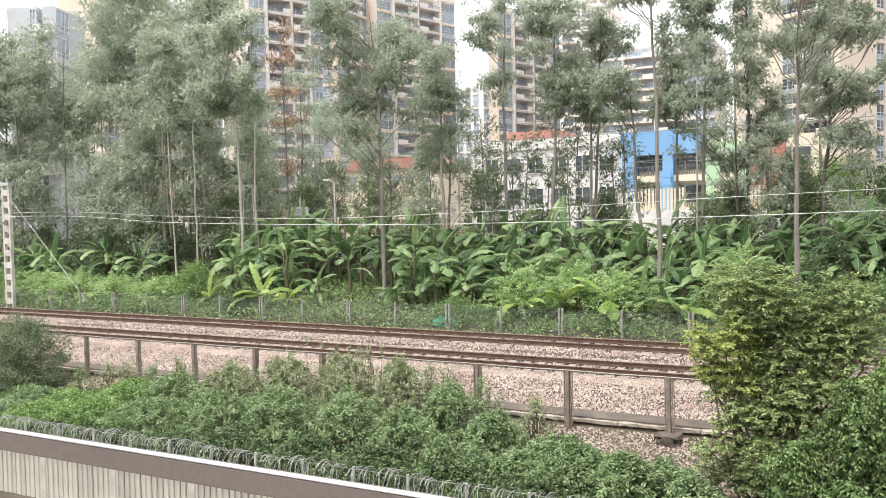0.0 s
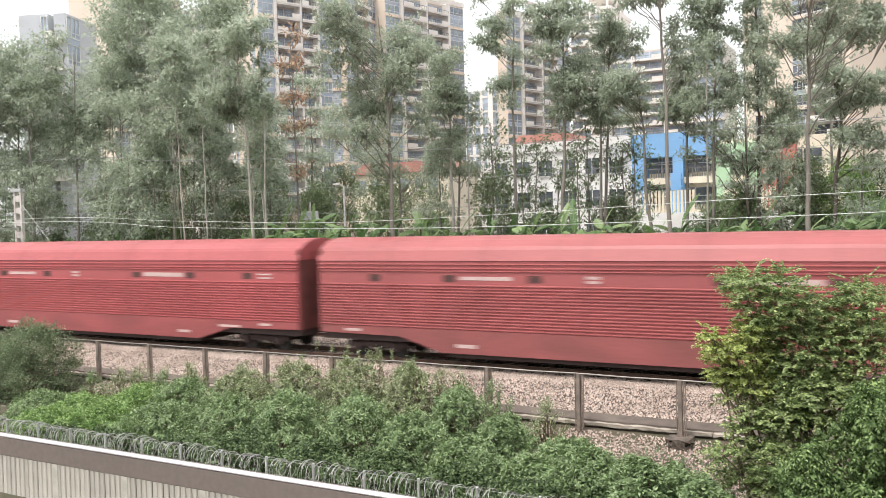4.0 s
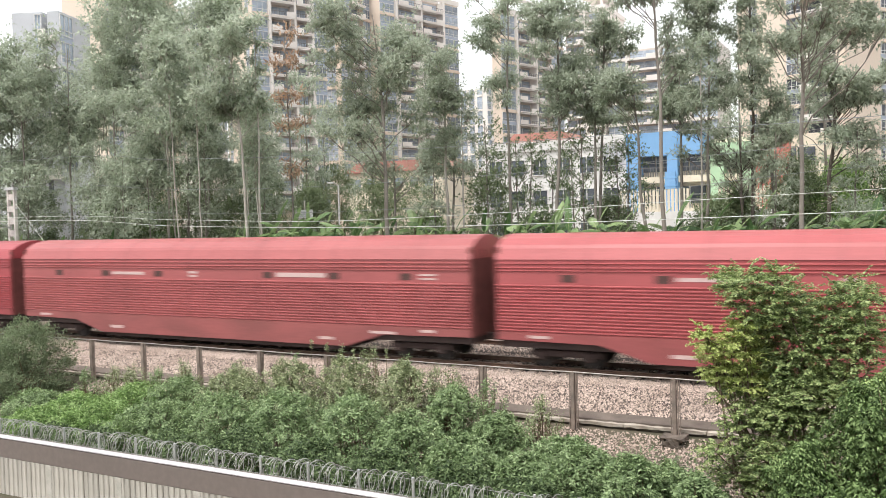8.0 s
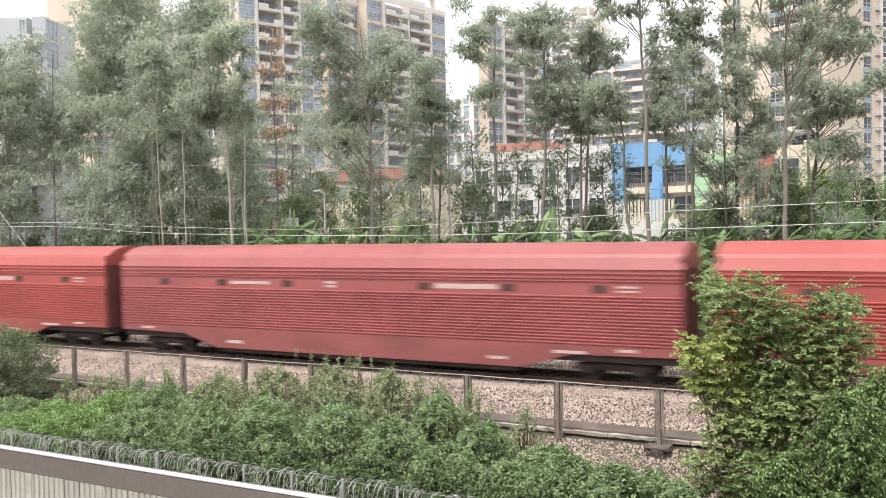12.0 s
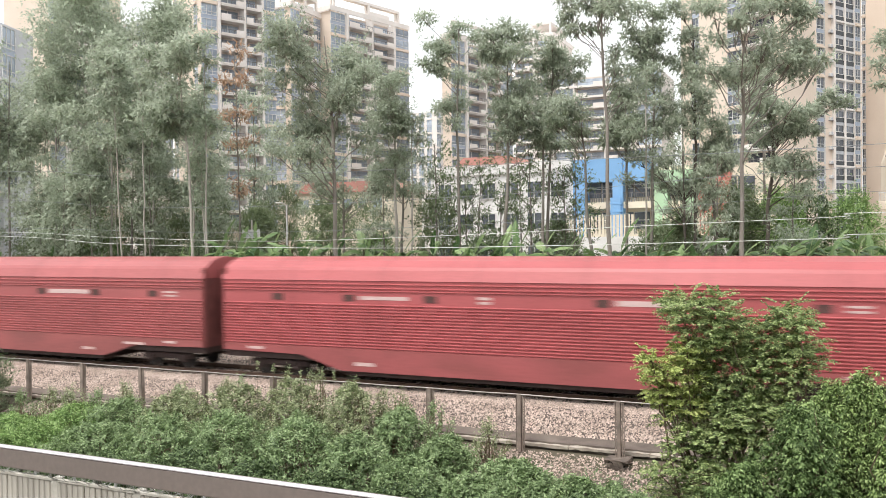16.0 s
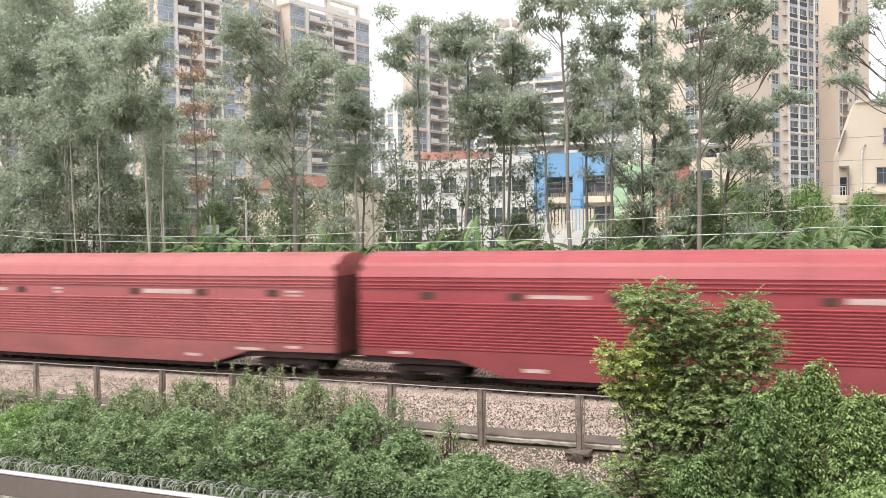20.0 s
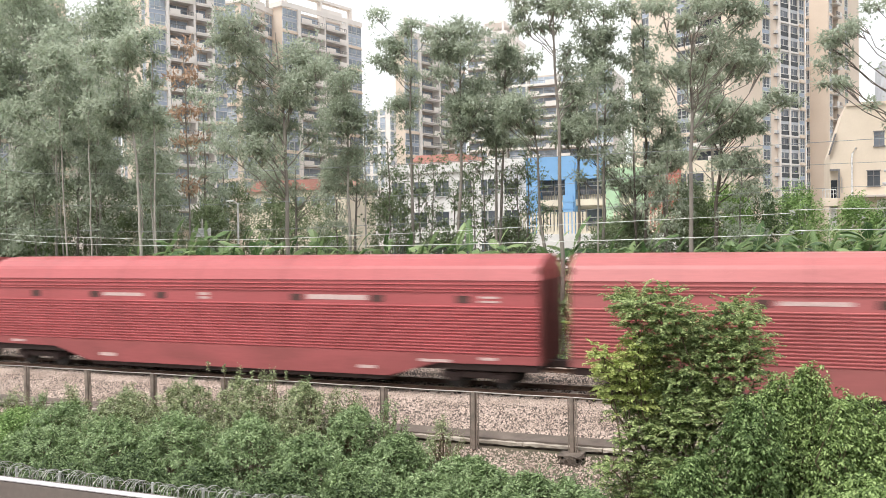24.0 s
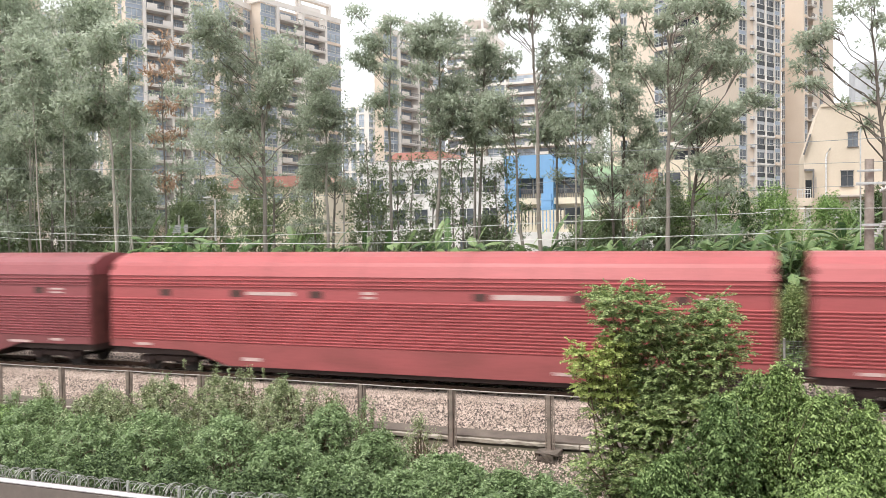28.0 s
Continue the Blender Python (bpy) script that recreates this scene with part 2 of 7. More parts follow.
M = dict(
    soil=mat("soil", (0.14, 0.11, 0.085), (0.085, 0.08, 0.05), 0.95, scale=1.2, fine=25, bump=0.6),
    # bed colour kept dark: it paints the shaded gaps between loose stones
    ballast=mat("ballast", (0.13, 0.105, 0.09), (0.08, 0.062, 0.055), 0.95, scale=1.5, fine=22, bump=1.0),
    stone=mat("stone", (0.50, 0.40, 0.345), (0.36, 0.28, 0.235), 0.9, scale=0.8, fine=30, bump=0.2, isle=0.4),
    rust=mat("rust", (0.14, 0.085, 0.06), (0.095, 0.055, 0.04), 0.75, scale=3, fine=40, bump=0.2),
    railhead=mat("railhead", (0.32, 0.25, 0.22), (0.22, 0.15, 0.13), 0.45, 0.6, scale=2, fine=50, bump=0.05),
    sleeper=mat("sleeper", (0.40, 0.34, 0.30), (0.28, 0.22, 0.19), 0.9, scale=4, vary=0.15),
    concrete=mat("concrete", (0.46, 0.42, 0.38), (0.30, 0.27, 0.24), 0.9, scale=2.5, fine=40, bump=0.3),
    trough=mat("trough", (0.50, 0.445, 0.385), (0.29, 0.25, 0.21), 0.9, scale=1.5, fine=30, bump=0.4, vary=0.1),
    trough_lid=mat("trough_lid", (0.20, 0.165, 0.14), (0.13, 0.105, 0.09), 0.9, scale=1.5, fine=30, bump=0.4, vary=0.1),
    post=mat("post", (0.27, 0.215, 0.18), (0.17, 0.14, 0.12), 0.9, scale=3, fine=40, bump=0.3, vary=0.12),
    footing=mat("footing", (0.19, 0.155, 0.13), (0.08, 0.066, 0.055), 0.95, scale=4, fine=30, bump=0.6),
    farpost=mat("farpost", (0.36, 0.35, 0.325), (0.23, 0.22, 0.205), 0.9, scale=3, fine=40, bump=0.2),
    wire=mat("wire", (0.37, 0.34, 0.31), (0.26, 0.235, 0.21), 0.5, 0.5, bump=0),
    cable=mat("cable", (0.75, 0.76, 0.72), (0.6, 0.62, 0.58), 0.4, 0.3, bump=0),
    cable_dark=mat("cable_dark", (0.30, 0.32, 0.32), None, 0.5, 0.2, bump=0),
    mesh_wire=mat("mesh_wire", (0.20, 0.22, 0.20), None, 0.6, 0.3, bump=0),
    mast=mat("mast", (0.66, 0.62, 0.58), (0.5, 0.46, 0.43), 0.85, scale=2, fine=30),
    insulator=mat("insulator", (0.62, 0.6, 0.58), None, 0.25, bump=0),
    steel=mat("steel", (0.62, 0.63, 0.62), (0.5, 0.5, 0.5), 0.45, 0.7, bump=0.05),
    razor=mat("razor", (0.52, 0.52, 0.49), (0.36, 0.36, 0.33), 0.4, 0.7, bump=0),
    slat=mat("slat", (0.55, 0.515, 0.46), (0.34, 0.315, 0.27), 0.85, scale=2.2, fine=18, bump=0.3, vary=0.1, stretch=(1, 1, 0.35)),
    slat_post=mat("slat_post", (0.52, 0.49, 0.44), (0.38, 0.36, 0.31), 0.9, scale=2, fine=25, bump=0.3),
    rail_paint=mat("rail_paint", (0.187, 0.156, 0.140), (0.172, 0.144, 0.129), 0.55, 0.0, scale=2, fine=90, bump=0.02),
    # pale colour that paints the highlight along the handrail's top
    rail_top=mat("rail_top", (0.66, 0.64, 0.66), (0.6, 0.58, 0.6), 0.3, 0.35, scale=2, fine=90, bump=0.02),
    black=mat("black", (0.025, 0.022, 0.022), (0.05, 0.04, 0.035), 0.7, scale=3, bump=0.2),
    under=mat("under", (0.05, 0.032, 0.03), (0.07, 0.046, 0.042), 0.8, scale=3, bump=0.3),
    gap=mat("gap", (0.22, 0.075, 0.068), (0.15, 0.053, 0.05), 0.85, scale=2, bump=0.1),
    plate=mat("plate", (0.66, 0.50, 0.48), (0.55, 0.38, 0.36), 0.6, scale=5, bump=0),
    plate_faint=mat("plate_faint", (0.52, 0.24, 0.22), (0.48, 0.19, 0.175), 0.6, scale=5, bump=0),
    vent=mat("vent", (0.11, 0.055, 0.05), None, 0.8, bump=0),
    loco_blue=mat("loco_blue", (0.030, 0.062, 0.175), (0.025, 0.052, 0.15), 0.35, scale=1.2, fine=40, bump=0.02, grain=0.06),
    loco_white=mat("loco_white", (0.62, 0.62, 0.65), (0.54, 0.54, 0.57), 0.4, scale=1.2, fine=40, bump=0.02, grain=0.06),
    loco_roof=mat("loco_roof", (0.24, 0.29, 0.46), (0.19, 0.24, 0.39), 0.4, scale=1.2, fine=40, bump=0.02, grain=0.06),
    loco_frame=mat("loco_frame", (0.032, 0.032, 0.034), (0.022, 0.022, 0.023), 0.6, scale=3, fine=40, bump=0.1),
    loco_box=mat("loco_box", (0.12, 0.118, 0.118), (0.06, 0.058, 0.057), 0.55, scale=3, fine=40, bump=0.1),
    loco_skirt=mat("loco_skirt", (0.10, 0.10, 0.11), (0.075, 0.075, 0.08), 0.6, scale=1.2, fine=40, bump=0.05),
    louvre=mat("louvre", (0.13, 0.16, 0.26), None, 0.6, bump=0),
    red_mark=mat("red_mark", (0.66, 0.07, 0.08), None, 0.5, bump=0),
    pink_mark=mat("pink_mark", (0.72, 0.50, 0.52), None, 0.5, bump=0),
    yellow=mat("yellow", (0.55, 0.45, 0.06), None, 0.5, bump=0),
    tank=mat("tank", (0.45, 0.45, 0.46), (0.3, 0.3, 0.3), 0.4, 0.5, bump=0.05),
    dark_glass=mat("dark_glass", (0.02, 0.025, 0.03), None, 0.08, bump=0),
    bark=mat("bark", (0.30, 0.27, 0.235), (0.20, 0.175, 0.15), 0.9, scale=2, fine=20, bump=0.5, stretch=(1, 1, 0.3)),
    bark_white=mat("bark_white", (0.50, 0.465, 0.415), (0.34, 0.305, 0.265), 0.85, scale=2, fine=20, bump=0.3, stretch=(1, 1, 0.3)),
    bark_dark=mat("bark_dark", (0.20, 0.165, 0.14), (0.12, 0.10, 0.085), 0.9, scale=2, fine=20, bump=0.5),
    stem=mat("stem", (0.20, 0.15, 0.10), (0.14, 0.11, 0.07), 0.9, scale=4),
    banana_rib=mat("banana_rib", (0.42, 0.50, 0.24), (0.34, 0.42, 0.18), 0.5, scale=3, bump=0),
    banana_stem=mat("banana_stem", (0.13, 0.14, 0.07), (0.13, 0.10, 0.065), 0.7, scale=3),
    # tower walls and glass: colours kept light to stand in for haze
    tower_beige=mat("tower_beige", (0.77, 0.655, 0.555), (0.72, 0.605, 0.505), 0.85, scale=0.15, fine=3, bump=0.02, grain=0.05),
    tower_pale=mat("tower_pale", (0.84, 0.79, 0.75), (0.76, 0.71, 0.67), 0.85, scale=0.2, fine=3, bump=0.02, grain=0.05),
    tower_grey=mat("tower_grey", (0.58, 0.59, 0.62), (0.50, 0.51, 0.54), 0.85, scale=0.2, fine=3, bump=0.02, grain=0.05),
    # brown of vent and canopy; on balcony backs it paints the recess shade
    brown_and_recess_shade=mat("brown_and_recess_shade", (0.60, 0.53, 0.48), (0.50, 0.44, 0.40), 0.9, scale=0.3, fine=3, bump=0.02, grain=0.05),
    tower_blue=mat("tower_blue", (0.42, 0.47, 0.56), (0.36, 0.41, 0.50), 0.5, scale=0.3, fine=3, bump=0.02, grain=0.05),
    glass=mat("glass", (0.42, 0.48, 0.56), (0.27, 0.31, 0.36), 0.15, scale=0.4, fine=4, bump=0, vary=0.35),
    glass_dim=mat("glass_dim", (0.15, 0.165, 0.19), (0.09, 0.10, 0.115), 0.12, scale=0.4, fine=4, bump=0, vary=0.4),
    frame_white=mat("frame_white", (0.78, 0.77, 0.76), None, 0.6, bump=0),
    railing=mat("railing", (0.22, 0.21, 0.21), None, 0.6, bump=0),
    school_white=mat("school_white", (0.78, 0.76, 0.74), (0.68, 0.66, 0.64), 0.8, scale=0.5, fine=6, bump=0.02, grain=0.05),
    # blue raised above the paint's own tone; the haze is in the colour
    school_blue=mat("school_blue", (0.23, 0.43, 0.70), (0.20, 0.39, 0.65), 0.7, scale=0.5, fine=6, bump=0.02, grain=0.05),
    school_green=mat("school_green", (0.46, 0.64, 0.43), (0.41, 0.59, 0.38), 0.7, scale=0.5, fine=6, bump=0.02, grain=0.05),
    school_red=mat("school_red", (0.55, 0.20, 0.16), (0.47, 0.17, 0.14), 0.7, scale=0.5, fine=6, bump=0.02, grain=0.05),
    school_cream=mat("school_cream", (0.78, 0.70, 0.56), (0.7, 0.62, 0.5), 0.8, scale=0.5, fine=6, bump=0.02, grain=0.05),
    roof_red=mat("roof_red", (0.46, 0.22, 0.18), (0.38, 0.19, 0.155), 0.8, scale=0.6, fine=8, bump=0.2),
    house=mat("house", (0.72, 0.615, 0.50), (0.66, 0.56, 0.45), 0.85, scale=0.4, fine=6, bump=0.02, grain=0.05),
    teal=mat("teal", (0.12, 0.42, 0.32), (0.08, 0.30, 0.24), 0.4, scale=5, bump=0.3),
    car_paint=mat("car_paint", (0.7, 0.7, 0.7), None, 0.3, bump=0),
)
# far leaves: base colours lightened and greyed to stand in for haze
M["leaf_tree"] = leaf_mat("leaf_tree", (0.265, 0.305, 0.225), (0.42, 0.465, 0.36), (0.585, 0.63, 0.515), rough=0.75, through_light=0.44, patch=0.5, spots=2.2)
M["leaf_tree_haze"] = leaf_mat("leaf_tree_haze", (0.285, 0.335, 0.245), (0.455, 0.505, 0.395), (0.64, 0.68, 0.56), rough=0.75, through_light=0.6, patch=0.5, spots=2.2)
M["leaf_dry"] = leaf_mat("leaf_dry", (0.36, 0.24, 0.16), (0.54, 0.37, 0.26), (0.66, 0.48, 0.36))
# darker green that puts the shade under trees and shrubs into the leaves
M["leaf_shaded"] = leaf_mat("leaf_shaded", (0.088, 0.122, 0.062), (0.155, 0.205, 0.11), (0.25, 0.31, 0.175))
# lower trees far back, lightened in colour for haze as well
M["leaf_low"] = leaf_mat("leaf_low", (0.11, 0.145, 0.075), (0.215, 0.27, 0.145), (0.35, 0.41, 0.24), rough=0.6, through_light=0.4, patch=0.4)
# wide dark-to-light range: lit and shaded leaves are put into the colour
M["leaf_shrub"] = leaf_mat("leaf_shrub", (0.04, 0.068, 0.027), (0.112, 0.168, 0.066), (0.25, 0.335, 0.16), rough=0.55, through_light=0.18, patch=0.25)
M["leaf_belt"] = leaf_mat("leaf_belt", (0.098, 0.148, 0.065), (0.225, 0.315, 0.14), (0.43, 0.54, 0.295), rough=0.42, through_light=0.25, patch=0.4, spots=1.6)
M["leaf_bright"] = leaf_mat("leaf_bright", (0.10, 0.175, 0.05), (0.25, 0.385, 0.125), (0.48, 0.63, 0.28), patch=0.25, through_light=0.42)
# dark end set low to paint the deep shade inside the bush
M["leaf_broad"] = leaf_mat("leaf_broad", (0.038, 0.07, 0.02), (0.13, 0.205, 0.064), (0.31, 0.42, 0.175), rough=0.6, through_light=0.22, patch=0.25)
M["leaf_tipped"] = leaf_mat("leaf_tipped", (0.075, 0.115, 0.044), (0.285, 0.37, 0.145), (0.57, 0.64, 0.31), tip=(0.62, 0.66, 0.30), through_light=0.35)
M["leaf_fresh"] = leaf_mat("leaf_fresh", (0.062, 0.102, 0.034), (0.245, 0.345, 0.118), (0.46, 0.585, 0.245), rough=0.62, through_light=0.3, patch=0.25)
M["leaf_tipped_bright"] = leaf_mat("leaf_tipped_bright", (0.21, 0.27, 0.07), (0.45, 0.52, 0.17), (0.68, 0.71, 0.31))
M["leaf_feather"] = leaf_mat("leaf_feather", (0.095, 0.135, 0.07), (0.195, 0.25, 0.135), (0.34, 0.40, 0.24))
M["leaf_grey"] = leaf_mat("leaf_grey", (0.12, 0.15, 0.065), (0.26, 0.31, 0.15), (0.47, 0.51, 0.31), rough=0.4, through_light=0.2, patch=0.25)
M["leaf_fern"] = leaf_mat("leaf_fern", (0.20, 0.31, 0.11), (0.42, 0.58, 0.24), (0.62, 0.74, 0.40), patch=0.3, through_light=0.45)
M["leaf_creeper"] = leaf_mat("leaf_creeper", (0.105, 0.17, 0.062), (0.225, 0.335, 0.13), (0.40, 0.52, 0.235))
M["leaf_yellow"] = leaf_mat("leaf_yellow", (0.17, 0.24, 0.09), (0.30, 0.38, 0.155), (0.44, 0.50, 0.24))
M["leaf_banana"] = leaf_mat("leaf_banana", (0.065, 0.125, 0.052), (0.17, 0.275, 0.11), (0.39, 0.51, 0.25), rough=0.33, through_light=0.3, patch=0.3, whole=True)
M["leaf_banana_young"] = leaf_mat("leaf_banana_young", (0.28, 0.42, 0.10), (0.42, 0.57, 0.16), (0.55, 0.68, 0.25), rough=0.4, through_light=0.4, patch=0.3, whole=True)


def nodes_of(m):
    return list(m.node_tree.nodes)


def red_paint(name, base, other):
    """Faded red paint with darker welded joints every 3.9 m."""
    m = mat(name, base, other, 0.42, scale=0.7, fine=14, bump=0.05, stretch=(0.35, 1, 1))
    nd, ln = m.node_tree.nodes, m.node_tree.links
    hs = [n for n in nodes_of(m) if n.type == "HUE_SAT"][0]
    value = hs.inputs["Value"].links[0].from_socket
    tc, xyz = nd.new("ShaderNodeTexCoord"), nd.new("ShaderNodeSeparateXYZ")
    ln.new(tc.outputs["Object"], xyz.inputs[0])
    saw = nd.new("ShaderNodeMath")
    saw.operation = "PINGPONG"
    saw.inputs[1].default_value = 1.95
    ln.new(xyz.outputs["X"], saw.inputs[0])
    line = nd.new("ShaderNodeMapRange")
    line.inputs["From Min"].default_value, line.inputs["From Max"].default_value = 0.03, 0.13
    line.inputs["To Min"].default_value, line.inputs["To Max"].default_value = 0.88, 1.0
    ln.new(saw.outputs[0], line.inputs["Value"])
    mul = nd.new("ShaderNodeMath")
    mul.operation = "MULTIPLY"
    ln.new(value, mul.inputs[0])
    ln.new(line.outputs[0], mul.inputs[1])
    ln.new(mul.outputs[0], hs.inputs["Value"])
    return m


REDS = {}
SOILED = {}
for kind, a, b in (("red", (0.44, 0.107, 0.112), (0.385, 0.094, 0.097)), ("dull", (0.41, 0.115, 0.115), (0.35, 0.10, 0.10)), ("maroon", (0.32, 0.09, 0.10), (0.27, 0.078, 0.085)), ("crimson", (0.40, 0.078, 0.088), (0.345, 0.066, 0.075)), ("orange", (0.455, 0.103, 0.09), (0.40, 0.09, 0.078)), ("pink", (0.45, 0.135, 0.135), (0.395, 0.118, 0.118)), ("worn", (0.47, 0.115, 0.102), (0.42, 0.10, 0.088))):
    REDS[kind] = red_paint(kind + "_paint", a, b)
    SOILED[kind] = mat("soiled_" + kind + "_paint", tuple(c * q for c, q in zip(a, (0.82, 0.86, 0.84))), tuple(c * q for c, q in zip(b, (0.70, 0.80, 0.76))), 0.6, scale=1.1, fine=12, bump=0.05, stretch=(0.4, 1, 1))

# ---- mesh tools ----
RNG = np.random.default_rng(7)


def ground_z(y):
    return float(np.interp(y, [0, 13.8, 21, 22.5, 23.6, 24.28, 36, 37.5, 40, 46, 55, 70], [-1.6, -1.6, -1.5, -1.38, -1.2, -0.99, -0.86, -0.35, 0.0, 0.7, 1.2, 1.5]))


def link(name, me, material, parent=None, label=""):
    if material and not me.materials:
        me.materials.append(material)
    ob = new(name, me)
    if parent:
        ob.parent = parent
    if label:
        ob["label"] = label
    return ob


def part(name, bm, material, parent=None, label=""):
    me = bpy.data.meshes.new(name)
    bm.to_mesh(me)
    bm.free()
    return link(name, me, material, parent, label)


def thing(name, x=0, y=0, z=0, rz=0, label="", category="", group="", kind=""):
    ob = new(name)
    ob.empty_display_size = 0.2
    ob.matrix_basis = pose(x, y, z, 0, 0, rz)
    return tagged(ob, label, category, group, kind)


def box(bm, x0, x1, y0, y1, z0, z1, bevel=0.0):
    v = [bm.verts.new(p) for p in ((x0, y0, z0), (x1, y0, z0), (x1, y1, z0), (x0, y1, z0), (x0, y0, z1), (x1, y0, z1), (x1, y1, z1), (x0, y1, z1))]
    f = [bm.faces.new([v[i] for i in q]) for q in ((3, 2, 1, 0), (4, 5, 6, 7), (0, 1, 5, 4), (1, 2, 6, 5), (2, 3, 7, 6), (3, 0, 4, 7))]
    if bevel:
        bmesh.ops.bevel(bm, geom=list({e for q in f for e in q.edges}), offset=bevel, segments=1, affect="EDGES")
    return bm


def boxes(*rows, bevel=0.0):
    bm = bmesh.new()
    for r in rows:
        box(bm, *r, bevel=bevel)
    return bm


def extrude(profile, axis, a, b, caps=True):
    """A closed outline of pairs, drawn out along an axis from a to b. x: (y, z); y: (x, z); z: (x, y)."""
    bm = bmesh.new()

    def at(p, t):
        return {"x": (t, p[0], p[1]), "y": (p[0], t, p[1]), "z": (p[0], p[1], t)}[axis]

    va, vb = [bm.verts.new(at(p, a)) for p in profile], [bm.verts.new(at(p, b)) for p in profile]
    n = len(profile)
    for i in range(n):
        bm.faces.new((va[i], va[(i + 1) % n], vb[(i + 1) % n], vb[i]))
    if caps:
        bm.faces.new(va)
        bm.faces.new(list(reversed(vb)))
    bmesh.ops.recalc_face_normals(bm, faces=bm.faces)
    return bm


def drum(bm, c, axis, r, length, n=14):
    """A cylinder from c along x, y or z."""
    k = "xyz".index(axis)
    rings = []
    for t in (0, length):
        ring = []
        for i in range(n):
            a = 2 * math.pi * i / n
            p = [0, 0, 0]
            p[k], p[(k + 1) % 3], p[(k + 2) % 3] = t, r * math.cos(a), r * math.sin(a)
            ring.append(bm.verts.new(Vector(c) + Vector(p)))
        rings.append(ring)
    for i in range(n):
        bm.faces.new((rings[0][i], rings[0][(i + 1) % n], rings[1][(i + 1) % n], rings[1][i]))
    bm.faces.new(list(reversed(rings[0])))
    bm.faces.new(rings[1])
    return bm


def raw_mesh(name, verts, faces, smooth=False):
    """A mesh from arrays; all faces have the same number of corners."""
    verts, faces = np.asarray(verts, dtype=np.float32).reshape(-1, 3), np.asarray(faces, dtype=np.int32)
    k = faces.shape[1]
    me = bpy.data.meshes.new(name)
    me.vertices.add(len(verts))
    me.vertices.foreach_set("co", verts.ravel())
    me.loops.add(faces.size)
    me.loops.foreach_set("vertex_index", faces.ravel())
    me.polygons.add(len(faces))
    me.polygons.foreach_set("loop_start", np.arange(0, faces.size, k, dtype=np.int32))
    me.update(calc_edges=True)
    if smooth:
        me.polygons.foreach_set("use_smooth", np.ones(len(faces), dtype=bool))
    return me


def tube_arrays(pts, radii, sides=5):
    """Rings round a line of points."""
    pts = np.asarray(pts, dtype=float)
    radii = np.broadcast_to(radii, len(pts))
    t = np.gradient(pts, axis=0)
    t /= np.linalg.norm(t, axis=1)[:, None] + 1e-9
    ref = np.where(np.abs(t[:, 2:3]) > 0.9, [[1.0, 0, 0]], [[0, 0, 1.0]])
    u = np.cross(t, ref)
    u /= np.linalg.norm(u, axis=1)[:, None] + 1e-9
    w = np.cross(t, u)
    a = np.arange(sides) * 2 * np.pi / sides
    v = pts[:, None] + radii[:, None, None] * (np.cos(a)[None, :, None] * u[:, None] + np.sin(a)[None, :, None] * w[:, None])
    n = len(pts)
    i, j = np.meshgrid(np.arange(n - 1), np.arange(sides), indexing="ij")
    q = np.stack([i * sides + j, i * sides + (j + 1) % sides, (i + 1) * sides + (j + 1) % sides, (i + 1) * sides + j], -1).reshape(-1, 4)
    return v.reshape(-1, 3), q


def tubes(name, lines, sides=5, smooth=True):
    """Several tubes, rows of (points, radii), in one mesh."""
    vs, fs, k = [], [], 0
    for pts, radii in lines:
        v, q = tube_arrays(pts, radii, sides)
        vs.append(v)
        fs.append(q + k)
        k += len(v)
    return raw_mesh(name, np.concatenate(vs), np.concatenate(fs), smooth)


def unit(v):
    return v / (np.linalg.norm(v, axis=-1, keepdims=True) + 1e-9)


def leaf_mesh(name, at, way, up, length, width, droop=0.15):
    """Folded pointed leaves: base, two shoulders, tip; length runs along way."""
    n = len(at)
    way = unit(way)
    side = unit(np.cross(way, up))
    nor = np.cross(side, way)
    length, width = np.broadcast_to(length, n)[:, None], np.broadcast_to(width, n)[:, None]
    mid = at + way * length * 0.45
    tip = at + way * length - nor * length * droop
    v = np.stack([at, mid + side * width * 0.5 + nor * width * 0.12, tip, mid - side * width * 0.5 + nor * width * 0.12], 1)
    b = np.arange(n)[:, None] * 4
    f = np.concatenate([b + [[0, 1, 2]], b + [[0, 2, 3]]], 1).reshape(-1, 3)
    return raw_mesh(name, v.reshape(-1, 3), f)


def sliver_mesh(name, at, way, up, length, width):
    """Small far leaves, one pointed blade each."""
    n = len(at)
    way = unit(way)
    side = unit(np.cross(way, up)) * (np.broadcast_to(width, n)[:, None] * 0.5)
    v = np.stack([at + side, at + way * np.broadcast_to(length, n)[:, None], at - side], 1)
    return raw_mesh(name, v.reshape(-1, 3), np.arange(3 * n).reshape(-1, 3))


def rand_dirs(rng, n):
    return unit(rng.normal(size=(n, 3)))

# ---- the train ----
SPEED, PITCH, TRACK_Y = 24.015, 26.03, 29.0
GAP_0 = 22.76  # where loco and first wagon meet at 0 s


